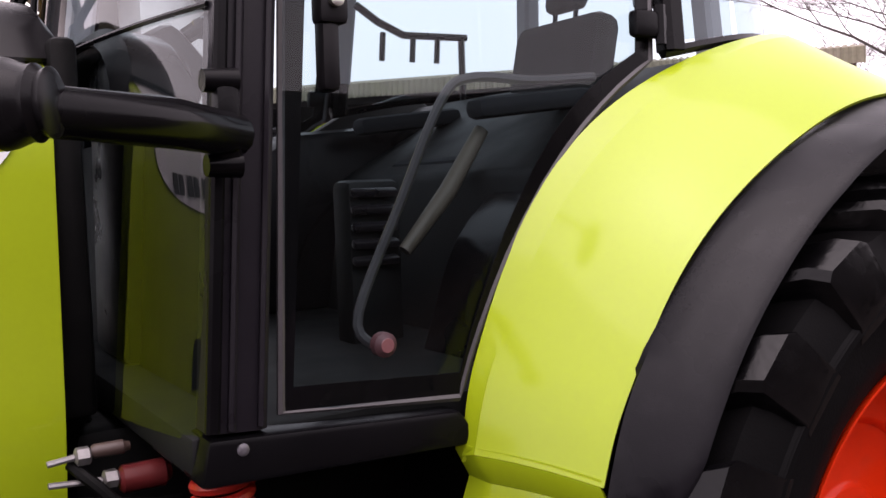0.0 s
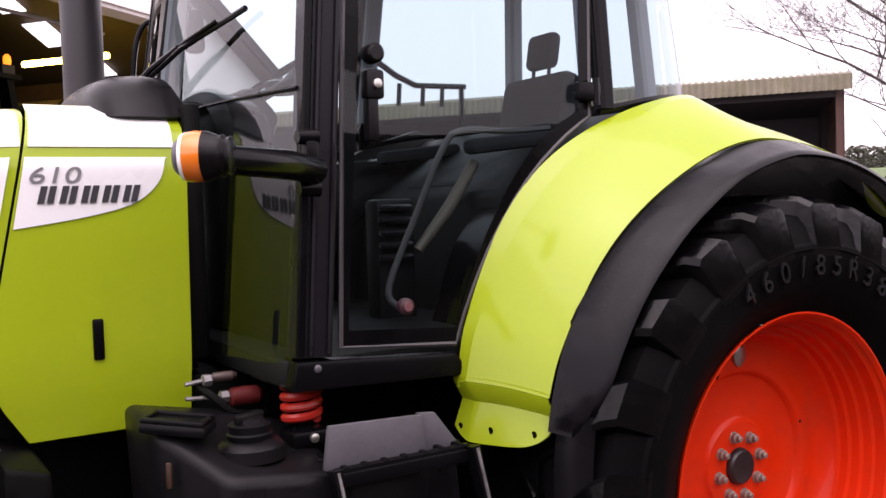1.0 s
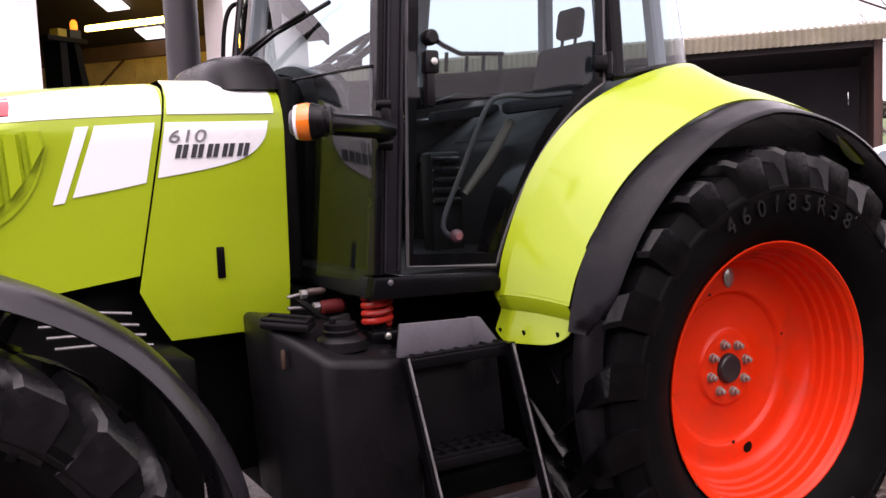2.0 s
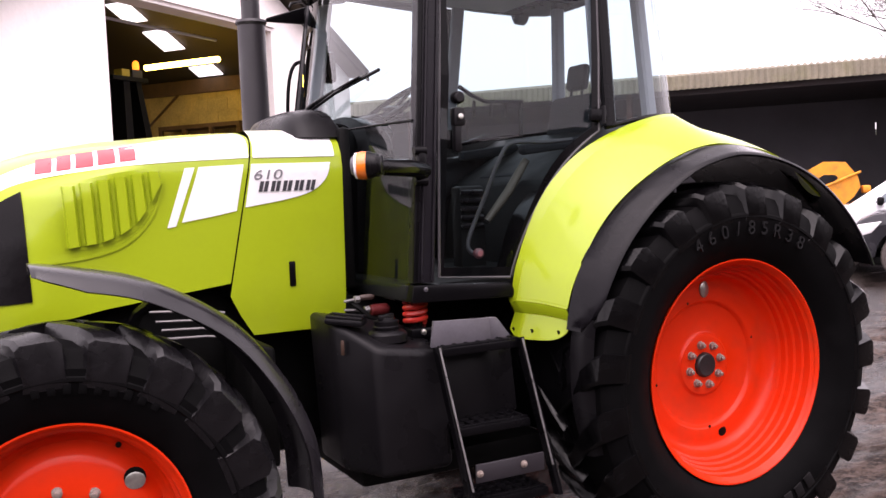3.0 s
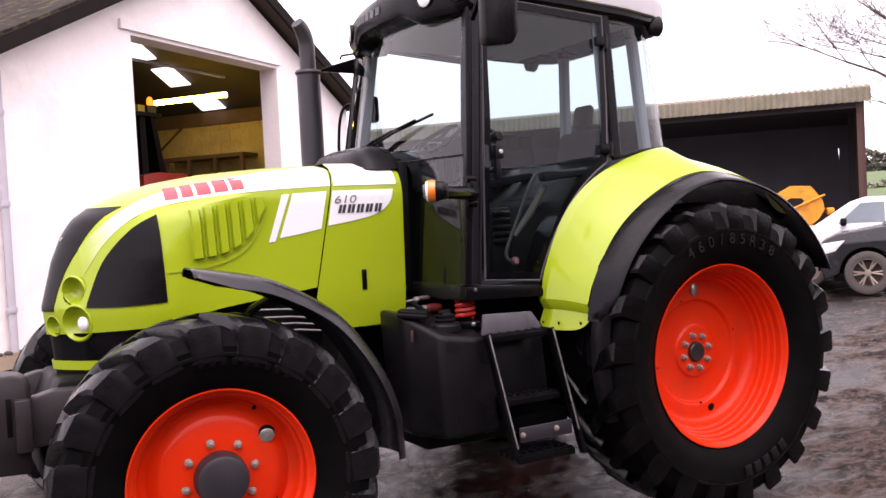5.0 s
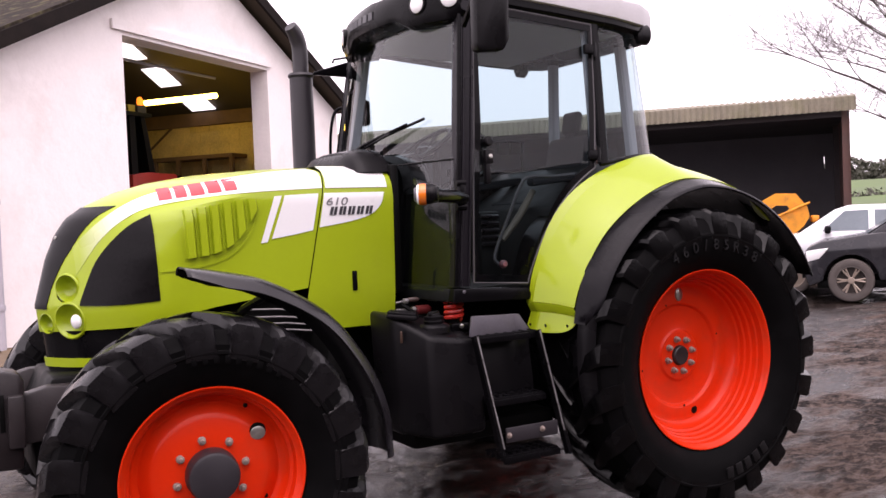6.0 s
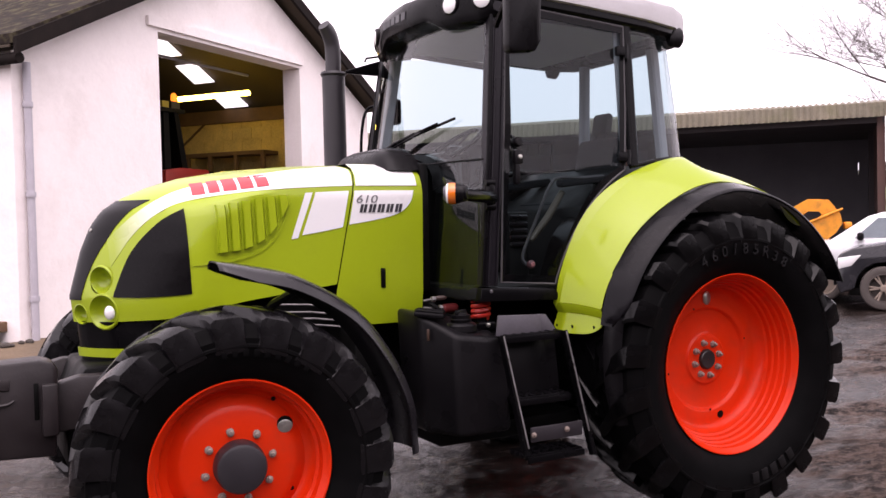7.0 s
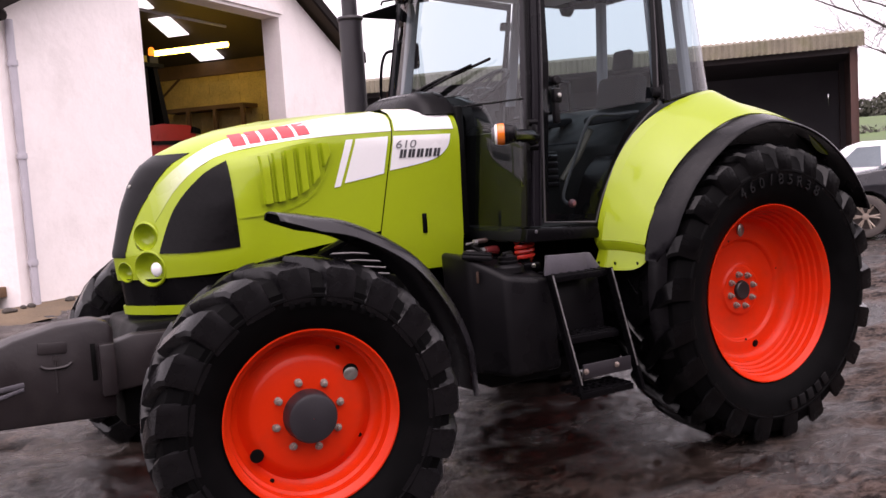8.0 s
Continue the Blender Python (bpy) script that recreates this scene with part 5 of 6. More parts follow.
# ---- front ballast ----
weight = thing("ballast_weight", "dark grey cast-iron ballast weight carried on the front linkage", "weight", (-3.75, 0, 0.62))
def local(ob, at):
    ob.location = Vector(ob.location) - Vector(at)
    return ob


bm = bmesh.new()
side = [(-3.495, 0.64), (-3.478, 1.045), (-3.50, 1.080), (-3.56, 1.097), (-3.72, 1.09), (-3.90, 1.05), (-4.03, 1.0), (-4.20, 0.89), (-4.24, 0.72), (-4.02, 0.665)]
add_prism(bm, side, "y", -0.44, -0.27, 0.014)
add_prism(bm, [(x, z if z < 0.7 else z - 0.20) for x, z in side], "y", -0.30, 0.44, 0.012)
local(part("body", bm, CASTGREY, weight, "worn dark grey casting"), weight.location)
bm = bmesh.new()
add_box(bm, (-3.745, -0.443, 0.995), (0.12, 0.012, 0.05), Matrix.Rotation(radians(4), 4, "Y"), 0.004)
local(part("recess_plate", bm, CASTGREY, weight), weight.location)
bm = bmesh.new()
add_tube(bm, along([(-3.80, -0.443, 0.920), (-3.77, -0.446, 0.905), (-3.70, -0.446, 0.905), (-3.67, -0.443, 0.920)], 10), 0.007, 6)
add_disc(bm, [(0.013, -0.448), (0.013, -0.44)], (-3.735, 0, 0.948), "y", 10)
add_tube(bm, [(-3.735, -0.443, 0.94), (-3.737, -0.443, 0.79)], 0.005, 6)
local(part("cast_mark", bm, CASTGREY, weight), weight.location)
bm = bmesh.new()
add_box(bm, (-3.96, -0.438, 0.842), (0.18, 0.02, 0.022), Matrix.Rotation(radians(-6), 4, "Y"), 0.005)
add_box(bm, (-3.97, -0.438, 0.808), (0.20, 0.02, 0.018), Matrix.Rotation(radians(-14), 4, "Y"), 0.005)
local(part("edge_mark", bm, GREYPAINT, weight, "scraped bright edge"), weight.location)
bm = bmesh.new()
add_box(bm, (-3.575, -0.441, 0.905), (0.022, 0.006, 0.17), bevel=0.002)
local(part("slot", bm, DARK, weight, "dark slot"), weight.location)
for sgn in (-1, 1):
    bm = bmesh.new()
    add_prism(bm, [(-3.555, 0.745), (-3.555, 0.985), (-3.485, 0.985), (-3.485, 0.745)], "y", sgn * 0.46 - 0.02, sgn * 0.46 + 0.02, 0.01)
    add_prism(bm, [(-3.50, 0.74), (-3.50, 0.97), (-3.38, 1.0), (-3.10, 0.99), (-3.05, 0.78)], "y", sgn * 0.36 - 0.04, sgn * 0.36 + 0.04, 0.012)
    part("linkage_arm", bm, CASTGREY, tractor, "grey front linkage arm")
bm = bmesh.new()
add_prism(bm, [(-3.44, 0.55), (-3.44, 0.80), (-3.35, 1.02), (-3.05, 1.04), (-2.98, 0.55)], "y", -0.32, 0.32, 0.015)
part("linkage_frame", bm, DARK, tractor)


# ---- ground ----
WALL_O, WALL_D = Vector((-3.05, 5.95)), Vector((0.791, 0.612)).normalized()
WALL_N = Vector((WALL_D.y, -WALL_D.x))


def ground_z(x, y):
    d = (Vector((x, y)) - WALL_O).dot(WALL_N)
    t = min(max((6.2 - d) / 6.0, 0), 1)
    s = (Vector((x, y)) - WALL_O).dot(WALL_D)
    near = min(max((14 - abs(s - 2)) / 8, 0), 1)
    return 0.47 * t * t * (3 - 2 * t) * near * near * (3 - 2 * near)


def spaced(centre, fine, count, grow, far):
    out, step, p = [], fine, 0.0
    while p < far:
        out.append(p)
        step = fine if len(out) < count else step * grow
        p += step
    out.append(far)
    return [centre - v for v in out[:0:-1]] + [centre + v for v in out]


xs, ys = spaced(1.0, 0.042, 165, 1.12, 1800), spaced(0.0, 0.042, 150, 1.12, 1800)
verts = []
for x in xs:
    for y in ys:
        r = math.hypot(x, y)
        h = ground_z(x, y)
        if r < 30:
            u, v = x * 0.68 - y * 0.73, x * 0.73 + y * 0.68
            ridge = 1 - abs(noise.noise((u * 1.5, v * 2.6, 2))) * 2
            h += 0.016 * noise.noise((x * 0.8, y * 0.8, 0)) + 0.020 * ridge * ridge + 0.018 * noise.noise((u * 4.2, v * 5.6, 4)) - 0.03
            if r < 9:
                h += 0.013 * (1 - 2 * abs(noise.noise((u * 7, v * 10, 7)))) + 0.007 * noise.noise((x * 17, y * 17, 1))
        verts.append((x, y, h))


def yard_surface():
    """Wet, tracked mud over tarmac: dark wet film, paler drying crusts in streaks, small stones."""
    m = bpy.data.materials.new("wet_tracked_mud")
    m.use_nodes = True
    n, l = m.node_tree.nodes, m.node_tree.links
    b = n["Principled BSDF"]
    tc = n.new("ShaderNodeTexCoord")

    def tex(scale, detail, stretch=(1, 1, 1), turn=0.0, rough=0.6):
        mp = n.new("ShaderNodeMapping")
        mp.inputs["Scale"].default_value, mp.inputs["Rotation"].default_value = stretch, (0, 0, turn)
        t = n.new("ShaderNodeTexNoise")
        t.inputs["Scale"].default_value, t.inputs["Detail"].default_value, t.inputs["Roughness"].default_value = scale, detail, rough
        l.new(tc.outputs["Object"], mp.inputs["Vector"])
        l.new(mp.outputs[0], t.inputs["Vector"])
        return t.outputs[0]

    def span(src, a, b_, lo, hi):
        r = n.new("ShaderNodeMapRange")
        for k, v in zip(("From Min", "From Max", "To Min", "To Max"), (a, b_, lo, hi)):
            r.inputs[k].default_value = v
        l.new(src, r.inputs["Value"])
        return r.outputs[0]

    def blend(f, a, c):
        x = n.new("ShaderNodeMix")
        x.data_type = "RGBA"
        l.new(f, x.inputs["Factor"])
        for k, v in (("A", a), ("B", c)):
            if isinstance(v, tuple):
                x.inputs[k].default_value = (*v, 1)
            else:
                l.new(v, x.inputs[k])
        return x.outputs["Result"]

    streak = tex(2.6, 10, (0.75, 1.35, 1), -0.75, 0.72)
    clod = tex(13.0, 8, (0.8, 1.3, 1), -0.75, 0.75)
    patch, grit, wetness = tex(0.35, 4), tex(30, 6, rough=0.75), tex(0.75, 6, (0.6, 1.5, 1), 0.4, 0.65)
    col = blend(span(streak, 0.45, 0.57, 0, 1), (0.010, 0.0070, 0.0058), (0.105, 0.074, 0.061))
    col = blend(span(clod, 0.50, 0.60, 0, 0.85), col, (0.165, 0.122, 0.104))
    col = blend(span(clod, 0.40, 0.48, 0.75, 0), col, (0.008, 0.0055, 0.0045))
    col = blend(span(grit, 0.57, 0.68, 0, 0.6), col, (0.21, 0.165, 0.145))
    col = blend(span(patch, 0.50, 0.66, 0, 0.5), col, (0.066, 0.044, 0.034))
    # slurry lies wetter, and coloured darker for shade under the tractor, towards the workshop side; drier grit towards
    # the shed
    place, tilt = n.new("ShaderNodeSeparateXYZ"), n.new("ShaderNodeMath")
    l.new(tc.outputs["Object"], place.inputs[0])
    tilt.operation = "ADD"
    across = n.new("ShaderNodeMath")
    across.operation = "MULTIPLY_ADD"
    l.new(place.outputs["X"], across.inputs[0])
    across.inputs[1].default_value = -0.6
    l.new(place.outputs["Y"], across.inputs[2])
    l.new(span(across.outputs[0], -1.8, -0.3, 0.05, -0.17), tilt.inputs[0])
    drier = n.new("ShaderNodeMath")
    drier.operation = "ADD"
    l.new(wetness, drier.inputs[0])
    l.new(span(place.outputs["X"], -3.9, -2.9, 0.12, 0.0), drier.inputs[1])
    l.new(drier.outputs[0], tilt.inputs[1])
    wetness = tilt.outputs[0]
    # wet film's colour, darkened beyond damp to carry that shade
    film = n.new("ShaderNodeVectorMath")
    film.operation = "SCALE"
    l.new(col, film.inputs[0])
    l.new(span(wetness, 0.40, 0.56, 0.25, 1.0), film.inputs["Scale"])
    l.new(film.outputs[0], b.inputs["Base Color"])
    wet = span(wetness, 0.42, 0.56, 0.18, 0.72)
    l.new(wet, b.inputs["Roughness"])
    l.new(span(wetness, 0.42, 0.56, 0.75, 0.10), b.inputs["Specular IOR Level"])
    add = n.new("ShaderNodeMath")
    add.operation = "MULTIPLY_ADD"
    l.new(grit, add.inputs[0])
    add.inputs[1].default_value = 0.22
    sum2 = n.new("ShaderNodeMath")
    sum2.operation = "MULTIPLY_ADD"
    l.new(clod, sum2.inputs[0])
    sum2.inputs[1].default_value = 0.75
    l.new(streak, sum2.inputs[2])
    l.new(sum2.outputs[0], add.inputs[2])
    bump = n.new("ShaderNodeBump")
    bump.inputs["Distance"].default_value = 0.085
    l.new(span(wetness, 0.35, 0.56, 0.30, 1.0), bump.inputs["Strength"])
    l.new(add.outputs[0], bump.inputs["Height"])
    l.new(bump.outputs[0], b.inputs["Normal"])
    return m


GROUND = yard_surface()
ground = mk("ground", verts, grid_faces(len(xs), len(ys)), GROUND, smooth=True)
tagged(ground, "wet muddy tarmac farmyard with brown patches", "ground", kind="structure")

# ---- workshop ----
WHITEWASH = mat("rough_whitewash", (0.86, 0.80, 0.78), 0.85, vary=0.05, scale=1.5, fine=25, bump=0.9, bump_scale=8, dirt=(0.55, 0.5, 0.46), dirt_amount=0.35, dirt_scale=1.2)
BARGE = mat("weathered_dark_board", (0.014, 0.011, 0.010), 0.9, spec=0.1, vary=0.4, scale=6, bump=0.4, bump_scale=30)
SLATE = mat("mossy_roof_sheet", (0.024, 0.019, 0.016), 0.95, spec=0.08, vary=0.6, scale=3, fine=20, bump=0.6, bump_scale=15, dirt=(0.12, 0.11, 0.055), dirt_amount=0.8, dirt_scale=6)
PIPE = mat("grey_plastic_pipe", (0.42, 0.40, 0.44), 0.45, vary=0.1)
BLOCK = mat("yellowed_block_wall", (0.60, 0.45, 0.16), 0.85, vary=0.35, scale=2, fine=30, bump=0.4, bump_scale=25)
TIMBER = mat("dark_timber", (0.13, 0.075, 0.040), 0.8, vary=0.3, scale=5, bump=0.2)
INROOF = mat("dark_inner_roof", (0.05, 0.036, 0.022), 0.9, vary=0.3, scale=3)
TUBE = lamp_mat("fluorescent_tube", (1.0, 0.76, 0.09), 6.5)
ROOFLIGHT = lamp_mat("glowing_rooflight_sheet", (0.95, 0.97, 1.0), 0.5)
CONCRETE = mat("workshop_concrete", (0.16, 0.145, 0.13), 0.8, vary=0.2, scale=2)


def wall_point(s, z, back=0.0):
    p = WALL_O + WALL_D * s - WALL_N * back
    return (p.x, p.y, z)


workshop = thing("workshop", "whitewashed gabled farm workshop with a tall open doorway", "workshop")
WIDE, EAVE, PEAK, DEEP, THICK, S0 = 7.62, 3.74, 5.60, 12.0, 0.32, -0.27
MID = 3.83
O0, O1, OH, FOOT = 2.03, 5.36, 4.22, -0.2


def wall_block(name, poly, b0, b1, material, label="", smooth=False):
    """A prism on the gable plane: poly in (s, z), from depth b0 to b1 behind the face."""
    verts = [wall_point(s, z, b0) for s, z in poly] + [wall_point(s, z, b1) for s, z in poly]
    n = len(poly)
    faces = [tuple(range(n)), tuple(range(2 * n - 1, n - 1, -1))] + [(i, i + n, (i + 1) % n + n, (i + 1) % n) for i in range(n)]
    return mk(name, verts, faces, material, workshop, label, smooth)


def roof_at(s):
    return PEAK - 0.4856 * abs(s - MID)


wall_block("wall", [(S0, FOOT), (O0, FOOT), (O0, OH), (O0, roof_at(O0)), (S0, roof_at(S0))], 0, THICK, WHITEWASH, "whitewashed gable wall")
wall_block("wall", [(O1, FOOT), (WIDE, FOOT), (WIDE, EAVE), (O1, roof_at(O1))], 0, THICK, WHITEWASH, "whitewashed gable wall")
wall_block("wall", [(O0, OH), (O1, OH), (O1, roof_at(O1)), (MID, PEAK), (O0, roof_at(O0))], 0, THICK, WHITEWASH, "whitewashed gable wall above the doorway")
crumbled = [(5.42 - 0.06 * k, 4.40 + 0.018 * noise.noise((k * 0.31, 3, 0)) + 0.016 * noise.noise((k * 1.3, 8, 0)) - 0.035 * max(0.0, noise.noise((k * 0.17, 5, 2)))) for k in range(61)]
wall_block("lintel", [(1.82, 4.27), (5.42, 4.27)] + crumbled, -0.045, 0.02, WHITEWASH, "projecting white lintel with crumbling top edge")
wall_block("side_wall", [(S0, FOOT), (THICK, FOOT), (THICK, roof_at(S0)), (S0, roof_at(S0))], THICK, DEEP, WHITEWASH)
wall_block("side_wall", [(WIDE - 0.2, FOOT), (WIDE, FOOT), (WIDE, EAVE), (WIDE - 0.2, EAVE)], THICK, DEEP, WHITEWASH)
wall_block("inner_wall", [(WIDE - THICK, FOOT), (WIDE - 0.21, FOOT), (WIDE - 0.21, EAVE), (WIDE - THICK, EAVE)], THICK, DEEP - 0.4, BLOCK, "yellowed painted block wall inside")
wall_block("back_wall", [(THICK, FOOT), (WIDE - THICK, FOOT), (WIDE - THICK, EAVE), (MID, PEAK - 0.05), (THICK, EAVE)], DEEP - 0.3, DEEP, BLOCK, "dim block wall at the far end")
wall_block("floor", [(THICK, 0.3), (WIDE - THICK, 0.3), (WIDE - THICK, 0.46), (THICK, 0.46)], 0.02, DEEP - 0.3, CONCRETE)
# courses of blocks on the inner wall, timber rail and rack
for r in range(8):
    z = 2.0 + 0.225 * r
    for c in range(9):
        b = 1.0 + 0.45 * c + (0.225 if r % 2 else 0)
        wall_block("block", [(WIDE - THICK - 0.012, z + 0.006), (WIDE - THICK + 0.01, z + 0.006), (WIDE - THICK + 0.01, z + 0.219), (WIDE - THICK - 0.012, z + 0.219)], b + 0.006, b + 0.444, BLOCK)
wall_block("rail", [(WIDE - THICK - 0.08, 3.69), (WIDE - THICK, 3.69), (WIDE - THICK, 3.90), (WIDE - THICK - 0.08, 3.94)], 0.6, 8.0, TIMBER, "timber wall plate")
bm = bmesh.new()
add_tube(bm, [Vector(wall_point(WIDE - THICK - 0.05, 3.15, 4.18)), Vector(wall_point(WIDE - THICK - 0.05, 3.69, 3.44))], 0.022, 6)
part("brace", bm, TIMBER, workshop, "slanting timber brace")
rack = thing("storage_rack", "dark timber storage rack against the workshop wall", "rack")


def rack_block(name, s0, s1, z0, z1, b0, b1):
    ob = wall_block(name, [(s0, z0), (s1, z0), (s1, z1), (s0, z1)], b0, b1, TIMBER)
    ob.parent = rack


for z in (3.02, 2.40, 1.75):
    rack_block("shelf", WIDE - THICK - 0.50, WIDE - THICK - 0.02, z, z + 0.07, 1.75, 3.55)
for b in (1.75, 2.35, 2.95, 3.48):
    rack_block("upright", WIDE - THICK - 0.50, WIDE - THICK - 0.43, 0.46, 3.02, b, b + 0.07)
for sgn in (-1, 1):
    e = S0 - 0.18 if sgn < 0 else WIDE + 0.18
    ez = roof_at(e)
    wall_block("roof", [(e, ez + 0.12), (MID, PEAK + 0.12), (MID, PEAK + 0.22), (e, ez + 0.22)], -0.25, DEEP, SLATE, "mossy weathered roof slope")
    wall_block("bargeboard", [(e, ez + 0.0), (MID, PEAK + 0.02), (MID, PEAK + 0.20), (e, ez + 0.18)], -0.30, -0.255, BARGE, "dark weathered bargeboard")
    wall_block("roof_lining", [(e, ez + 0.08), (MID, PEAK + 0.08), (MID, PEAK + 0.11), (e, ez + 0.11)], -0.2, DEEP, INROOF)
# translucent rooflight sheets, glowing in place of daylight from above, and the tube lamp
for s0, s1, b0, b1 in ((5.91, 6.42, 2.52, 2.97), (6.92, 7.19, 2.34, 2.88), (5.19, 5.65, 2.62, 3.06)):
    z0, z1 = roof_at(s0) + 0.0, roof_at(s1) + 0.0
    verts = [wall_point(s0, z0, b0), wall_point(s1, z1, b0), wall_point(s1, z1, b1), wall_point(s0, z0, b1)]
    verts += [(x, y, z + 0.02) for x, y, z in verts]
    mk("rooflight", verts, [(0, 1, 2, 3), (7, 6, 5, 4), (0, 4, 5, 1), (1, 5, 6, 2), (2, 6, 7, 3), (3, 7, 4, 0)], ROOFLIGHT, workshop, "bright rooflight sheet, its glow standing in for daylight")
bm = bmesh.new()
a, b = Vector(wall_point(5.5, 3.93, 2.58)), Vector(wall_point(5.5, 3.93, 1.1))
add_tube(bm, [a, b], 0.045, 10)
tagged(part("tube_lamp", bm, TUBE, None, "lit fluorescent tube hanging under the workshop roof"), category="lamp")
# sliding door track under the lintel
bm = bmesh.new()
add_tube(bm, [Vector(wall_point(2.4, 4.16, 0.9)), Vector(wall_point(5.2, 4.16, 0.9))], 0.022, 8)
part("door_track", bm, PIPE, workshop, "pale steel sliding door track")
# gutter and downpipe at the corner
bm = bmesh.new()
g0, g1 = Vector(wall_point(S0 - 0.10, 3.50, -0.25)), Vector(wall_point(S0 - 0.10, 3.50, 8))
add_tube(bm, [g0, g1], 0.06, 10)
part("gutter", bm, BARGE, workshop, "dark gutter along the eave")
bm = bmesh.new()
px, py, _ = wall_point(-0.12, 0, -0.06)
add_tube(bm, [(px, py, 3.50), (px, py, 0.44)], 0.042, 12)
pipe = part("downpipe", bm, PIPE, workshop, "grey plastic downpipe")
for z in (0.95, 2.08, 3.05):
    bm = bmesh.new()
    add_disc(bm, [(0.052, -0.03), (0.055, 0.0), (0.052, 0.03)], (px, py, z), "z", 14)
    part("pipe_clip", bm, PIPE, workshop)

# ---- unseen plain walls added behind the viewer to block low sky light ----
SHADEWALL = mat("dark_shade_wall", (0.07, 0.062, 0.056), 0.9, vary=0.3, scale=1.5, fine=12, bump=0.4, bump_scale=8)
for k, (c, sz) in enumerate((((-4, -13, 2.4), (44, 0.5, 5.2)), ((18.5, -8, 2.0), (0.5, 10, 4.4)))):
    bm = bmesh.new()
    add_box(bm, c, sz, bevel=0.02)
    tagged(part("wall_south" if k == 0 else "wall_east", bm, SHADEWALL), "unseen dark wall added to block low sky light", "wall", kind="structure")

# ---- open shed ----
CEMENT = mat("lichened_cement_sheet", (0.19, 0.17, 0.125), 0.9, vary=0.25, scale=2, fine=18, bump=0.4, bump_scale=20, dirt=(0.13, 0.13, 0.06), dirt_amount=0.6, dirt_scale=1.5)
RUST = mat("rusty_brown_steel", (0.075, 0.037, 0.030), 0.8, vary=0.3, scale=3)
# next colour holds the shade under the roof: lining, inner posts, beam, far end
SHEDIN = mat("shaded_shed_inside", (0.045, 0.038, 0.040), 0.85, vary=0.25, scale=1.2)
shed = thing("open_shed", "long open-fronted farm shed with corrugated cement roof", "shed")
SH_O, SH_D = Vector((15.8, 9.3)), Vector((-0.63, 0.777)).normalized()
SH_N = Vector((SH_D.y, -SH_D.x))


def shed_point(s, z, back=0.0):
    p = SH_O + SH_D * s + SH_N * back
    return (p.x, p.y, z)


def shed_block(name, s0, s1, z0, z1, b0, b1, material, label=""):
    v = [shed_point(s, z, b) for s in (s0, s1) for b in (b0, b1) for z in (z0, z1)]
    f = [(0, 1, 3, 2), (4, 6, 7, 5), (0, 4, 5, 1), (2, 3, 7, 6), (0, 2, 6, 4), (1, 5, 7, 3)]
    return mk(name, v, f, material, shed, label)


LONG = 24.0
rows = []
for i in range(int(LONG / 0.0365) + 1):
    s = -0.15 + i * 0.0365
    w = 0.028 * math.sin(2 * math.pi * s / 0.146)
    rows.append([shed_point(s, 3.93 + w * 0.3, -0.32 + w), shed_point(s, 4.27 + w * 0.3, -0.28 + w), shed_point(s, 4.36 + w, 0.2), shed_point(s, 5.0 + w, 7.5)])
sheet("roof_sheet", rows, CEMENT, shed, "corrugated cement sheet with lichen", 0.0)
SHEDBACK = mat("dull_grey_back_sheet", (0.115, 0.110, 0.125), 0.85, vary=0.3, scale=0.8)
# back sheeting with a narrow gap where a board is missing
for s0, s1, z0, z1 in ((0.0, 0.345, 0.0, 4.9), (0.368, LONG, 0.0, 4.9), (0.345, 0.368, 0.0, 2.86), (0.345, 0.368, 3.24, 4.9)):
    shed_block("back_wall", s0, s1, z0, z1, 7.3, 7.5, SHEDBACK, "dark sheeted back wall")
shed_block("end_wall", -0.02, 0.06, 0, 4.25, 0.1, 7.4, RUST, "brown end wall sheeting")
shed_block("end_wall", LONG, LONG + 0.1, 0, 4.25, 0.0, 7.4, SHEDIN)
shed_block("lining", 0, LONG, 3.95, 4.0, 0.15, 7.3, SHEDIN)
for s in (0.1, 6.2, 12.3, 18.4):
    shed_block("post", s - 0.06, s + 0.06, 0, 3.95, 0.02, 0.2, RUST, "rust-brown steel post")
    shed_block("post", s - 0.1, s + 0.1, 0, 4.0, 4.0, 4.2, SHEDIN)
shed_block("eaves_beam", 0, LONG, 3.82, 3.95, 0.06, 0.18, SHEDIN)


# ---- red machine inside the workshop ----
RUSTRED = mat("red_machine_paint", (0.30, 0.018, 0.012), 0.35, vary=0.2)
machine = thing("loader", "red farm loader with dark mast and amber beacon", "loader")


def mach_block(name, poly, b0, b1, material, label=""):
    ob = wall_block(name, poly, b0, b1, material, label)
    ob.parent = machine
    return ob


mach_block("engine_hood", [(3.75, 1.2), (5.0, 1.2), (5.0, 2.52), (4.85, 2.62), (4.2, 2.63), (3.85, 2.58)], 1.5, 2.2, RUSTRED, "red bonnet")
mach_block("hood_slot", [(3.9, 2.30), (5.0, 2.32), (5.0, 2.38), (3.9, 2.36)], 1.46, 1.52, DARK, "dark vent slot")
mach_block("headlamp", [(4.86, 2.50), (5.08, 2.48), (5.08, 2.56), (4.90, 2.60)], 1.46, 1.52, DARK, "dark lamp bezel")
mach_block("mast", [(3.95, 2.5), (4.10, 2.5), (4.07, 3.50), (3.95, 3.50)], 1.6, 1.9, DARK, "dark mast upright")
mach_block("mast", [(4.38, 2.5), (4.52, 2.5), (4.30, 3.50), (4.20, 3.50)], 1.6, 1.9, DARK, "dark mast upright")
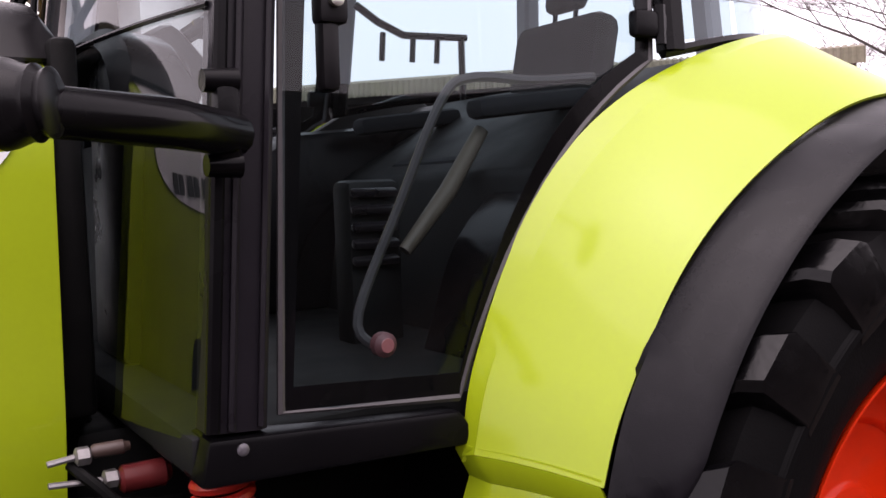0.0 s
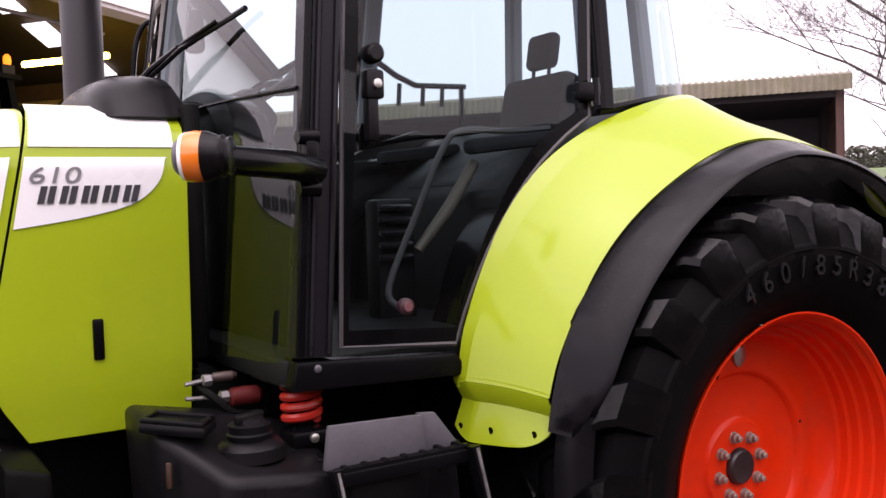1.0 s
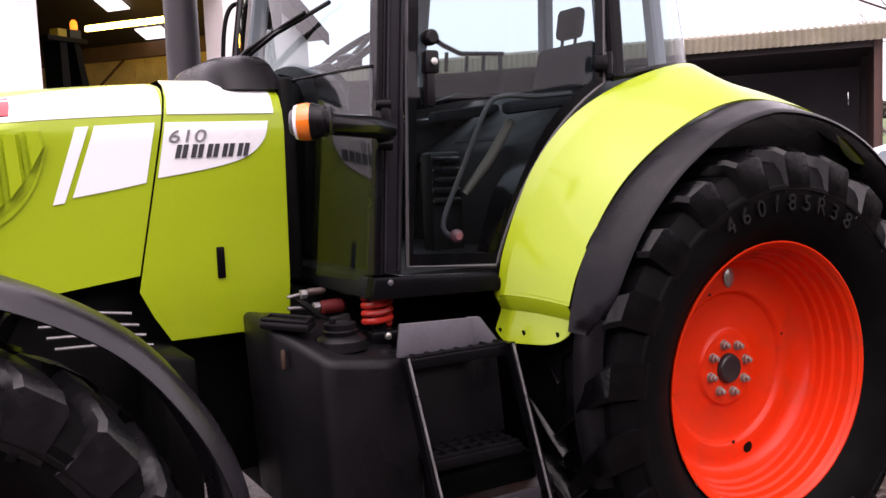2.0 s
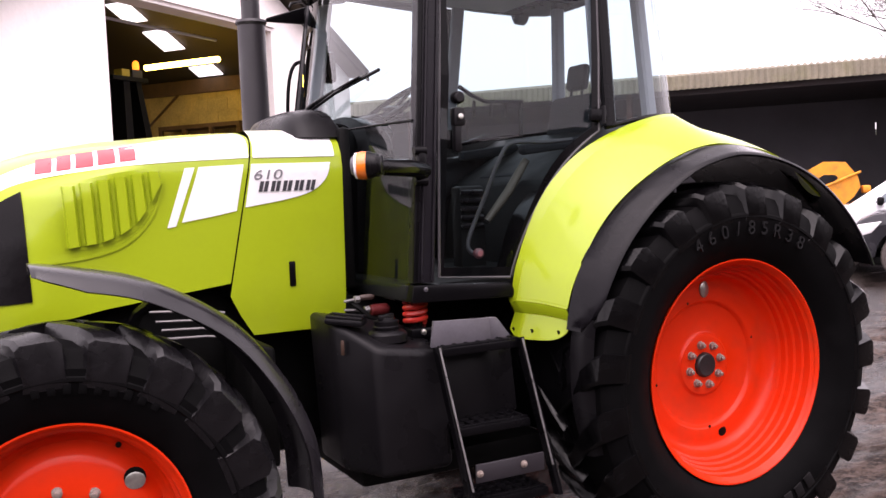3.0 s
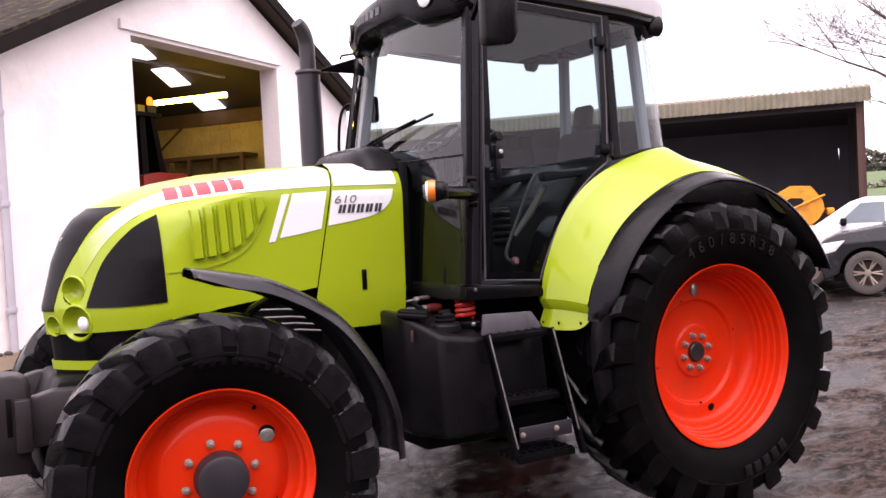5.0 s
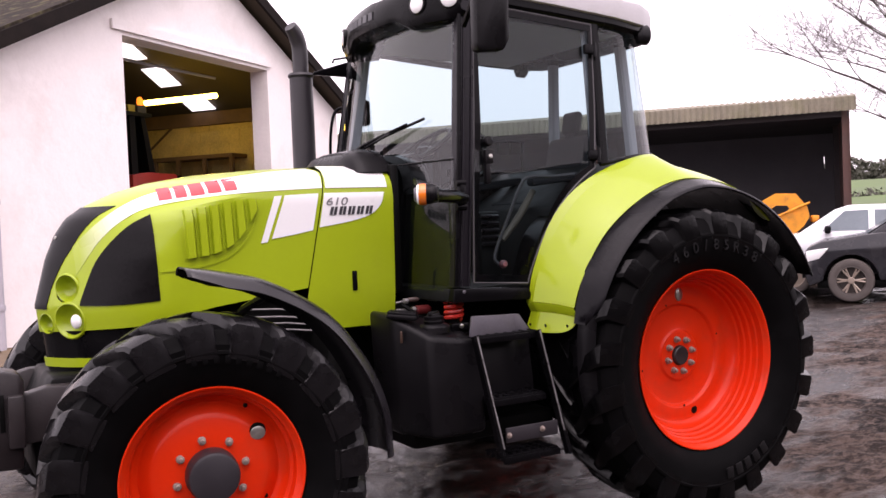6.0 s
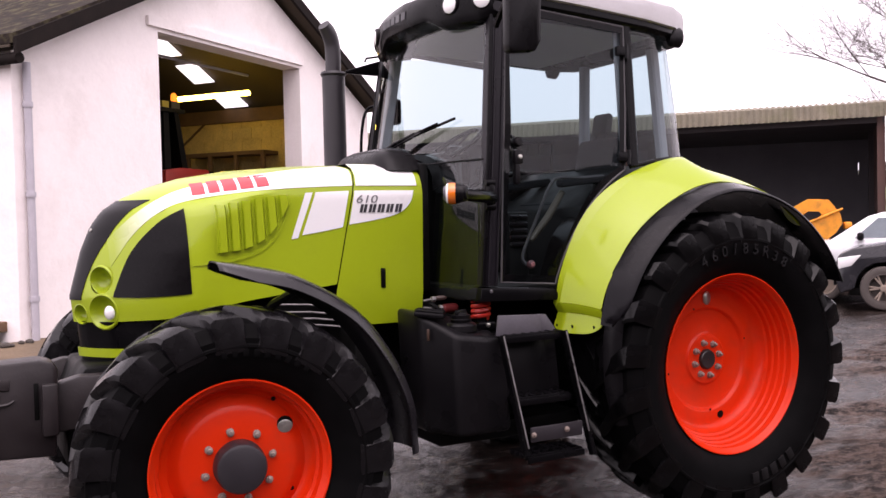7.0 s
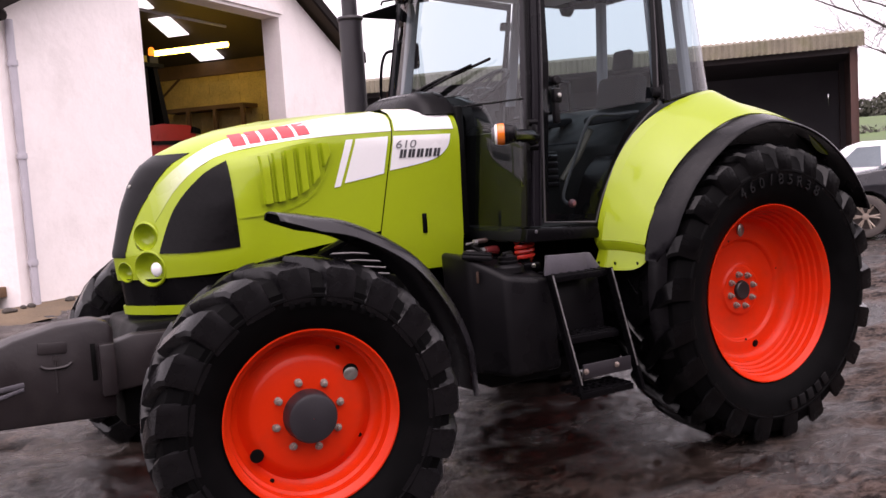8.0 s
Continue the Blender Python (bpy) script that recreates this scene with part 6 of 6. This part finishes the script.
mach_block("mast_plate", [(4.0, 2.5), (4.45, 2.5), (4.25, 3.48), (4.0, 3.48)], 1.9, 1.95, EXHAUST, "grey plate between the uprights")
mach_block("mast_head", [(3.70, 3.50), (4.40, 3.50), (4.40, 3.56), (3.70, 3.56)], 1.55, 1.95, DARK)
mach_block("switch_box", [(3.93, 3.57), (4.08, 3.57), (4.08, 3.67), (3.93, 3.67)], 1.6, 1.75, mat("yellow_box_plastic", (0.45, 0.33, 0.02), 0.5), "small yellow box")
mach_block("grey_box", [(4.14, 3.57), (4.34, 3.57), (4.34, 3.68), (4.14, 3.68)], 1.6, 1.75, EXHAUST, "small grey box")
mach_block("chassis", [(3.6, 0.75), (5.7, 0.75), (5.7, 1.25), (3.6, 1.25)], 1.5, 2.25, DARK)
for s0 in (3.95, 5.3):
    p = wall_point(s0, 0.46 + 0.38, 1.62)
    bm = bmesh.new()
    add_disc(bm, [(0.30, -0.13), (0.38, -0.09), (0.38, 0.09), (0.30, 0.13)], (0, 0, 0), "y", 20)
    bmesh.ops.transform(bm, matrix=Matrix.Translation(p) @ Matrix.Rotation(math.atan2(WALL_D.y, WALL_D.x), 4, "Z"), verts=bm.verts)
    part("wheel", bm, RUBBER, machine)
bm = bmesh.new()
p = wall_point(4.32, 3.70, 1.7)
add_disc(bm, [(0.045, 0.0), (0.05, 0.04), (0.045, 0.10), (0.02, 0.13)], p, "z", 14)
part("beacon", bm, lamp_mat("amber_beacon", (1.0, 0.24, 0.015), 0.7), machine, "lit amber beacon")

# ---- parked vehicles ----
CARBLACK = mat("dark_grey_car_paint", (0.018, 0.018, 0.022), 0.25, vary=0.08, spec=0.3, coat=0.3, dirt=(0.05, 0.045, 0.045), dirt_amount=0.2, dirt_scale=3)
CARWHITE = mat("white_car_paint", (0.72, 0.73, 0.75), 0.25, vary=0.03, coat=0.6)
ALLOY = mat("dusty_alloy", (0.30, 0.245, 0.20), 0.45, metal=0.3, vary=0.15)
CARTYRE = mat("dusty_car_tyre", (0.070, 0.058, 0.052), 0.7, vary=0.2)


def car_wheel(parent, x, y, r, spokes):
    """Tyre and spoked alloy in local metres of the car."""
    s = -1 if y < 0 else 1
    bm = bmesh.new()
    add_revolve(bm, [(r * 0.64, -0.10), (r * 0.80, -0.115), (r * 0.95, -0.10), (r, -0.06), (r, 0.06), (r * 0.95, 0.10), (r * 0.64, 0.10)], (x, y, r), "y", 28)
    w = part("wheel", bm, CARTYRE, parent, "car wheel")
    bm = bmesh.new()
    add_revolve(bm, [(r * 0.66, s * 0.10), (r * 0.63, s * 0.105), (r * 0.60, s * 0.06), (r * 0.58, -s * 0.05), (0.01, -s * 0.05)], (x, y, r), "y", 28)
    part("rim", bm, CARTYRE if spokes > 3 else ALLOY, w)
    if spokes > 3:
        for k in range(spokes):
            a = 2 * math.pi * k / spokes
            bm = bmesh.new()
            for d in (-0.13, 0.13):
                add_tube(bm, [(x + 0.05 * math.cos(a), y + s * 0.055, r + 0.05 * math.sin(a)), (x + r * 0.63 * math.cos(a + d), y + s * 0.075, r + r * 0.63 * math.sin(a + d))], 0.017, 5)
            part("spoke", bm, ALLOY, w)
    bm = bmesh.new()
    add_disc(bm, [(0.06, s * 0.05), (0.055, s * 0.085), (0.03, s * 0.09)], (x, y, r), "y", 14)
    part("cap", bm, ALLOY, w)


def car(name, label, category, paint, m, length, wheel_x, r, belt, roof, shape, spokes):
    """A car in local metres: x from its nose backwards, y across, built round a side profile."""
    root = tagged(new(name), label, category, "parked cars")
    root.matrix_world = m
    half = 0.90
    lower = shape["lower"]
    # wheel arches are cut into the lower edge
    low = []
    for wx in wheel_x:
        low += [(wx + (r + 0.07) * math.cos(a), r + (r + 0.07) * math.sin(a)) for a in np.linspace(math.pi, 0, 11) if r + (r + 0.07) * math.sin(a) > 0.25]
    poly = lower + [(length - 0.1, 0.30)] + [p for p in low[::-1]] + [(0.12, 0.28)]
    bm = bmesh.new()
    add_prism(bm, poly, "y", -half, half, 0.03, 2)
    for v in bm.verts:
        if v.co.z > 0.75:
            v.co.y *= 1 - 0.10 * (v.co.z - 0.75)
    part("body", bm, paint, root, "painted body shell")
    cab = shape["cabin"]
    bm = bmesh.new()
    add_prism(bm, cab, "y", -0.80, 0.80, 0.04, 3)
    for v in bm.verts:
        f = max(0, (v.co.z - belt) / (roof - belt))
        v.co.y *= 1 - 0.20 * f
    part("cabin", bm, paint, root, "painted cabin")
    for s in (-1, 1):
        for win in shape["windows"]:
            rows = []
            n = len(win) // 2
            for p, q in zip(win[:n], win[n:][::-1]):
                rows.append([(x, s * (0.812 * (1 - 0.20 * max(0, (z - belt) / (roof - belt)))), z) for x, z in (p, ((p[0] + q[0]) / 2, (p[1] + q[1]) / 2), q)])
            w = sheet("side_window", rows, CARGLASS_SKY, root, "side window with mirrored sky in its colour", 0.004)
    scr = shape["screen"]
    rows = [[(x - 0.012, y * (0.74 - 0.16 * max(0, (z - belt) / (roof - belt))), z + 0.012) for y in np.linspace(-1, 1, 7)] for x, z in scr]
    sheet("windscreen", rows, CARSCREEN, root, "dark windscreen", 0.004)
    for s in (-1, 1):
        bm = bmesh.new()
        add_prism(bm, shape["lamp"], "y", s * 0.62, s * 0.908, 0.02)
        part("headlamp", bm, CLEARLENS, root, "clear headlamp")
        bm = bmesh.new()
        add_box(bm, (shape["mirror"][0], s * 0.95, shape["mirror"][1]), (0.12, 0.20, 0.15), bevel=0.04)
        part("door_mirror", bm, PLASTIC, root, "black door mirror")
        for wx in wheel_x:
            car_wheel(root, wx, s * 0.82, r, spokes)
        for hx in shape["handles"]:
            bm = bmesh.new()
            add_box(bm, (hx, s * 0.905, belt - 0.10), (0.16, 0.03, 0.03), bevel=0.008)
            part("door_handle", bm, paint, root)
    bm = bmesh.new()
    add_box(bm, (0.02, 0, 0.55), (0.05, 1.2, 0.30), bevel=0.02)
    part("grille", bm, PLASTIC, root, "black grille")
    bm = bmesh.new()
    add_box(bm, (length / 2, 0, 0.30), (length - 0.5, 1.5, 0.14), bevel=0.02)
    part("underbody", bm, DARK, root)
    return root


# side windows are paler blue-grey: the sky they mirror is in the colour
CARGLASS_SKY = mat("car_side_window", (0.12, 0.15, 0.17), 0.06, vary=0.3, scale=1.5, coat=0.3, rough_vary=0.02)
CARSCREEN = mat("dark_car_windscreen", (0.012, 0.012, 0.014), 0.15, vary=0.3, spec=0.2, rough_vary=0.03)
HEAD = math.degrees(math.atan2(-0.81, 0.59))


def car_at(wheel_xy, wheel_x, z):
    """Pose of a car whose near front wheel stands at wheel_xy."""
    d, n = Vector((0.59, -0.81)).normalized(), Vector((0.81, 0.59)).normalized()
    o = Vector(wheel_xy) - d * wheel_x + n * 0.9
    return pose(o.x, o.y, z, 0, 0, HEAD)


suv_shape = {
    "lower": [(0.05, 0.50), (0.04, 0.78), (0.09, 0.94), (0.34, 1.06), (1.05, 1.17), (1.30, 1.20), (4.45, 1.20), (4.52, 0.9), (4.5, 0.45)],
    "cabin": [(1.02, 1.12), (1.78, 1.62), (2.10, 1.70), (3.8, 1.68), (4.38, 1.16), (4.38, 1.10)],
    "windows": [[(1.45, 1.22), (2.60, 1.22), (2.60, 1.60), (1.95, 1.59)], [(2.68, 1.22), (3.75, 1.23), (3.62, 1.58), (2.68, 1.60)]],
    "screen": [(1.07, 1.16), (1.78, 1.62)], "lamp": [(0.08, 0.70), (0.08, 0.90), (0.46, 0.95), (0.30, 0.76)], "mirror": (1.62, 1.24), "handles": (2.45, 3.55)}
car("suv", "dark grey dusty estate car parked in front of the shed", "car", CARBLACK, car_at((10.12, 5.21), 0.80, 0.0), 4.55, (0.80, 3.50), 0.375, 1.16, 1.70, suv_shape, 6)
pick_shape = {
    "lower": [(0.02, 0.50), (0.06, 0.94), (0.28, 1.06), (1.02, 1.15), (1.25, 1.18), (5.05, 1.15), (5.1, 0.9), (5.05, 0.5)],
    "cabin": [(0.98, 1.10), (1.72, 1.60), (1.98, 1.68), (3.30, 1.67), (3.70, 1.17), (3.70, 1.10)],
    "windows": [[(1.50, 1.20), (2.31, 1.20), (2.31, 1.58), (1.90, 1.57)], [(2.42, 1.20), (3.30, 1.21), (3.12, 1.56), (2.42, 1.58)]],
    "screen": [(1.06, 1.15), (1.72, 1.60)], "lamp": [(0.06, 0.78), (0.10, 0.94), (0.45, 1.00), (0.38, 0.82)], "mirror": (1.60, 1.23), "handles": (2.2, 3.2)}
car("pickup", "white pickup with plain steel wheels parked behind the dark car", "car", CARWHITE, car_at((10.83, 7.01), 0.95, 0.0), 5.1, (0.95, 3.95), 0.36, 1.14, 1.68, pick_shape, 3)

# ---- orange implement in the shed mouth ----
ORANGE = mat("orange_machine_paint", (0.72, 0.27, 0.010), 0.45, vary=0.15, dirt=(0.15, 0.07, 0.02), dirt_amount=0.5, dirt_scale=4)
implement = thing("flail_head", "orange flail cutter on a folded arm standing in the shed", "implement", (13.2, 8.9, 0))
bm = bmesh.new()
MD, MN = Vector((0.62, -0.785, 0)), Vector((0.785, 0.62, 0))


def imp(u, z, d=0.0):
    p = MD * u + MN * d
    return (p.x, p.y, z)


outer = [(-0.80, 1.60), (-0.67, 1.82), (-0.34, 2.00), (0.08, 1.98), (0.31, 1.68), (0.36, 1.46), (0.23, 1.25), (0.05, 1.10), (-0.55, 1.10)]
inner = [(-0.50, 1.56), (-0.47, 1.63), (-0.34, 1.73), (-0.11, 1.72), (-0.06, 1.66), (-0.09, 1.61), (-0.18, 1.57), (-0.30, 1.53), (-0.42, 1.50)]
rows = [[imp(a[0], a[1], -0.25), imp(b[0], b[1], -0.25), imp(b[0], b[1], 0.10), imp(a[0], a[1], 0.25), imp(a[0], a[1], -0.25)] for a, b in zip(outer + outer[:1], inner + inner[:1])]
sheet("arch_cover", rows, ORANGE, implement, "angular orange cover", 0.0, smooth=False)
bm = bmesh.new()
add_tube(bm, [imp(-0.29, 1.49, -0.30), imp(0.10, 1.66, -0.30), imp(0.37, 1.77, -0.30)], [0.024, 0.030, 0.022], 8)
part("lever", bm, ORANGE, implement)
bm = bmesh.new()
add_box(bm, imp(0.46, 1.40, 0.0), (0.16, 0.20, 0.16), Matrix.Rotation(radians(-40), 4, "Z"), 0.03)
part("bracket", bm, ORANGE, implement)
bm = bmesh.new()
add_box(bm, imp(0.62, 1.30, 0.05), (0.20, 0.16, 0.12), Matrix.Rotation(radians(-65), 4, "Z") @ Matrix.Rotation(radians(14), 4, "Y"), 0.03)
part("bracket", bm, ORANGE, implement)
bm = bmesh.new()
add_tube(bm, [imp(0.20, 1.12, -0.28), imp(0.48, 1.22, -0.28), imp(0.72, 1.36, -0.28)], 0.030, 8)
part("arm_strut", bm, ORANGE, implement, "orange strut")
bm = bmesh.new()
add_box(bm, imp(0.0, 0.5), (1.0, 0.7, 0.9), Matrix.Rotation(radians(-52), 4, "Z"), 0.05)
part("base_frame", bm, DARK, implement)


# ---- bare trees ----
BARK = mat("grey_brown_bark", (0.060, 0.050, 0.046), 0.9, vary=0.3, scale=10, bump=0.4, bump_scale=25)


def bare_tree(name, label, at, height, seed, spread=0.55, depth=6, lean=(0, 0), limbs=()):
    """A leafless tree: a tapered trunk and limbs that fork down to twigs."""
    rng = random.Random(seed)
    wood, twigs = ([], []), ([], [])

    def limb(store, p, q, r0, r1, sides):
        verts, faces = store
        d = (q - p).normalized()
        a = d.orthogonal().normalized()
        b = d.cross(a)
        base = len(verts)
        for c, r in ((p, r0), (q, r1)):
            for k in range(sides):
                t = 2 * math.pi * k / sides
                verts.append(tuple(c + a * (r * math.cos(t)) + b * (r * math.sin(t))))
        for k in range(sides):
            faces.append((base + k, base + (k + 1) % sides, base + sides + (k + 1) % sides, base + sides + k))

    def grow(p, d, length, r, level):
        steps = 3 if level < 4 else 2
        for i in range(steps):
            bend = Vector((rng.uniform(-1, 1), rng.uniform(-1, 1), rng.uniform(-0.6, 0.9))) * 0.20
            d2 = (d + bend).normalized()
            q = p + d2 * (length / steps)
            r2 = r * (0.86 if level else 0.92)
            limb(wood if level < 2 else twigs, p, q, r, r2, 8 if level < 1 else (5 if level < 3 else 3))
            p, d, r = q, d2, r2
            if level < depth and (level or i):
                for _ in range(1 if level < 3 else (2 if level < 5 else 3)):
                    side = Vector((rng.uniform(-1, 1), rng.uniform(-1, 1), rng.uniform(-0.15, 0.7) - (0.25 if level > 3 else 0))).normalized()
                    grow(p, (d * (1 - spread) + side * spread).normalized(), length * rng.uniform(0.55, 0.78) * (0.86 if level > 2 else 1), r * rng.uniform(0.56, 0.72), level + 1)
        if level < depth:
            grow(p, d, length * 0.72, r * 0.85, level + 1)

    root = thing(name, label, "tree", at, "bare trees")
    if limbs:
        top, r = Vector((0, 0, -0.2)), 0.17
        for i in range(9):
            q = Vector((0.10 * noise.noise((i * 0.7, 1, seed)), 0.10 * noise.noise((i * 0.7, 4, seed)), (i + 1) * height * 0.072))
            limb(wood, top, q, r, r * 0.91, 9)
            top, r = q, r * 0.91
        for h, way, length, r0 in limbs:
            grow(Vector((0, 0, h)), Vector(way).normalized(), length, r0, 2)
        grow(top, Vector((0, 0, 1)), height * 0.2, r, 2)
    else:
        grow(Vector((0, 0, -0.2)), Vector((lean[0], lean[1], 1)).normalized(), height * 0.36, height * 0.0125, 0)
    mk("trunk", *wood, BARK, root, "grey-brown trunk and limbs", smooth=True)
    mk("crown", *twigs, BARK, root, "fine leafless twigs")
    return root


bare_tree("bare_tree", "tall leafless ash tree standing beyond the shed", (25.75, 13.85, 0), 12.5, 5, depth=6, limbs=((4.2, (-0.3, 0.9, 0.35), 1.9, 0.03), (6.2, (-0.55, 0.8, 0.25), 2.0, 0.035), (7.2, (-0.4, 0.8, 0.6), 2.1, 0.035), (8.0, (-0.45, 0.7, 0.9), 2.0, 0.035), (4.7, (-0.47, 0.87, 0.95), 3.2, 0.06), (3.9, (-0.40, 0.75, 0.55), 1.9, 0.035), (5.7, (-0.40, 0.75, 0.45), 2.2, 0.04), (6.6, (-0.5, 0.7, 0.8), 2.4, 0.045), (5.0, (0.2, 0.9, 0.7), 2.0, 0.04), (5.2, (0.5, -0.8, 0.9), 4.0, 0.07), (6.9, (0.3, 0.6, 1.2), 3.4, 0.05), (7.4, (0.2, -0.5, 1.0), 3.2, 0.05)))
bare_tree("bare_tree", "leafless tree behind the farmyard cars", (44.0, 24.5, 0), 9.0, 8, depth=4)
bare_tree("bare_tree", "small leafless hedgerow tree beyond the shed", (46.0, 26.0, 0.3), 6.0, 21, depth=5)

# ---- field, hedge ----
GRASS = mat("winter_grass", (0.07, 0.115, 0.03), 0.9, vary=0.3, scale=0.05, fine=0.6, bump=0.3, bump_scale=3)
rows = []
for r in (32, 45, 70, 110, 170, 260, 400):
    row = []
    for a in np.radians(np.linspace(-30, 75, 61)):
        z = 0.05 + 7.5 * min(max((r - 40) / 160, 0), 1) ** 1.2 + 0.8 * noise.noise((math.cos(a) * 4, math.sin(a) * 4, r * 0.01))* min(1, max(0, (r - 40) / 60))
        if r > 300:
            z -= 4
        row.append((5 + r * math.cos(a), r * math.sin(a), z))
    rows.append(row)
tagged(sheet("field", rows, GRASS, None, "", 0.0), "green winter pasture rising behind the yard", "field", kind="structure")
HEDGE = mat("dark_hedge_twigs", (0.085, 0.085, 0.066), 0.95, vary=0.4, scale=2)
rng = random.Random(4)
verts, faces = [], []
for r, h, lo, hi, n in ((62, 1.0, 8, 45, 2600), (110, 1.4, 8, 45, 2600), (205, 5.5, 8, 42, 16000)):
    for k in range(n):
        a = radians(rng.uniform(lo, hi))
        rr = r + rng.uniform(-1, 1)
        top = h * (0.75 + 0.25 * noise.noise((a * 40, r, 0)))
        z0 = 0.05 + 7.5 * min(max((r - 40) / 160, 0), 1) ** 1.2 - 0.6
        c = Vector((5 + rr * math.cos(a), rr * math.sin(a), z0 + rng.uniform(0.0, 1) ** 1.6 * top))
        s = r * 0.0035
        base = len(verts)
        for _ in range(3):
            verts.append(tuple(c + Vector((rng.uniform(-s, s), rng.uniform(-s, s), rng.uniform(-s, s)))))
        faces.append((base, base + 1, base + 2))
tagged(mk("hedgerow", verts, faces, HEDGE), "dark leafless hedgerows across the pasture", "hedge", kind="stuff")

# ---- soil strip and stones along the workshop ----
SOIL = mat("dry_brown_soil", (0.12, 0.085, 0.052), 0.95, vary=0.3, scale=3, fine=40, bump=0.8, bump_scale=30)
rows = []
for i in range(90):
    s = -5 + i * 0.16
    wide = 0.75 + 0.35 * noise.noise((s * 0.7, 2, 0)) + 0.15 * noise.noise((s * 3, 5, 0))
    row = []
    for k in range(7):
        d = 0.0 + wide * k / 6
        p = WALL_O + WALL_D * s + WALL_N * (d - 0.02)
        row.append((p.x, p.y, ground_z(p.x, p.y) + 0.055 * (1 - (k / 6) ** 2) - 0.02 + 0.02 * noise.noise((p.x * 4, p.y * 4, 1))))
    rows.append(row)
tagged(sheet("soil_strip", rows, SOIL, None, "", 0.0), "strip of bare brown soil along the workshop wall", "soil", kind="structure")
STONE = mat("dark_rubble", (0.05, 0.042, 0.036), 0.9, vary=0.3, scale=5, bump=0.4)
for k in range(16):
    s, d = rng.uniform(-1.6, 2.0), rng.uniform(0.06, 0.28)
    p = WALL_O + WALL_D * s + WALL_N * d
    bm = bmesh.new()
    bmesh.ops.create_icosphere(bm, subdivisions=2, radius=rng.uniform(0.025, 0.07))
    for v in bm.verts:
        v.co *= 1 + 0.35 * noise.noise(v.co * 14 + Vector((k, 0, 0)))
        v.co.z *= 0.65
    ob = part("stone", bm, STONE, None, smooth=False)
    ob.location = (p.x, p.y, ground_z(p.x, p.y) + 0.045)
    tagged(ob, "rough dark stone at the foot of the wall", "stone", "stones along the wall")

for k in range(2):
    bm = bmesh.new()
    add_box(bm, (0, 0, 0), (1.5, 0.16, 0.11), Matrix.Rotation(radians(128), 4, "Z"), 0.012)
    ob = part("timber_baulk", bm, TIMBER)
    ob.location = (-4.0 + 0.12 * k, 6.45 + 0.05 * k, 0.54 + 0.12 * k)
    tagged(ob, "dark weathered timber baulk lying against the workshop", "timber", "timber baulks")
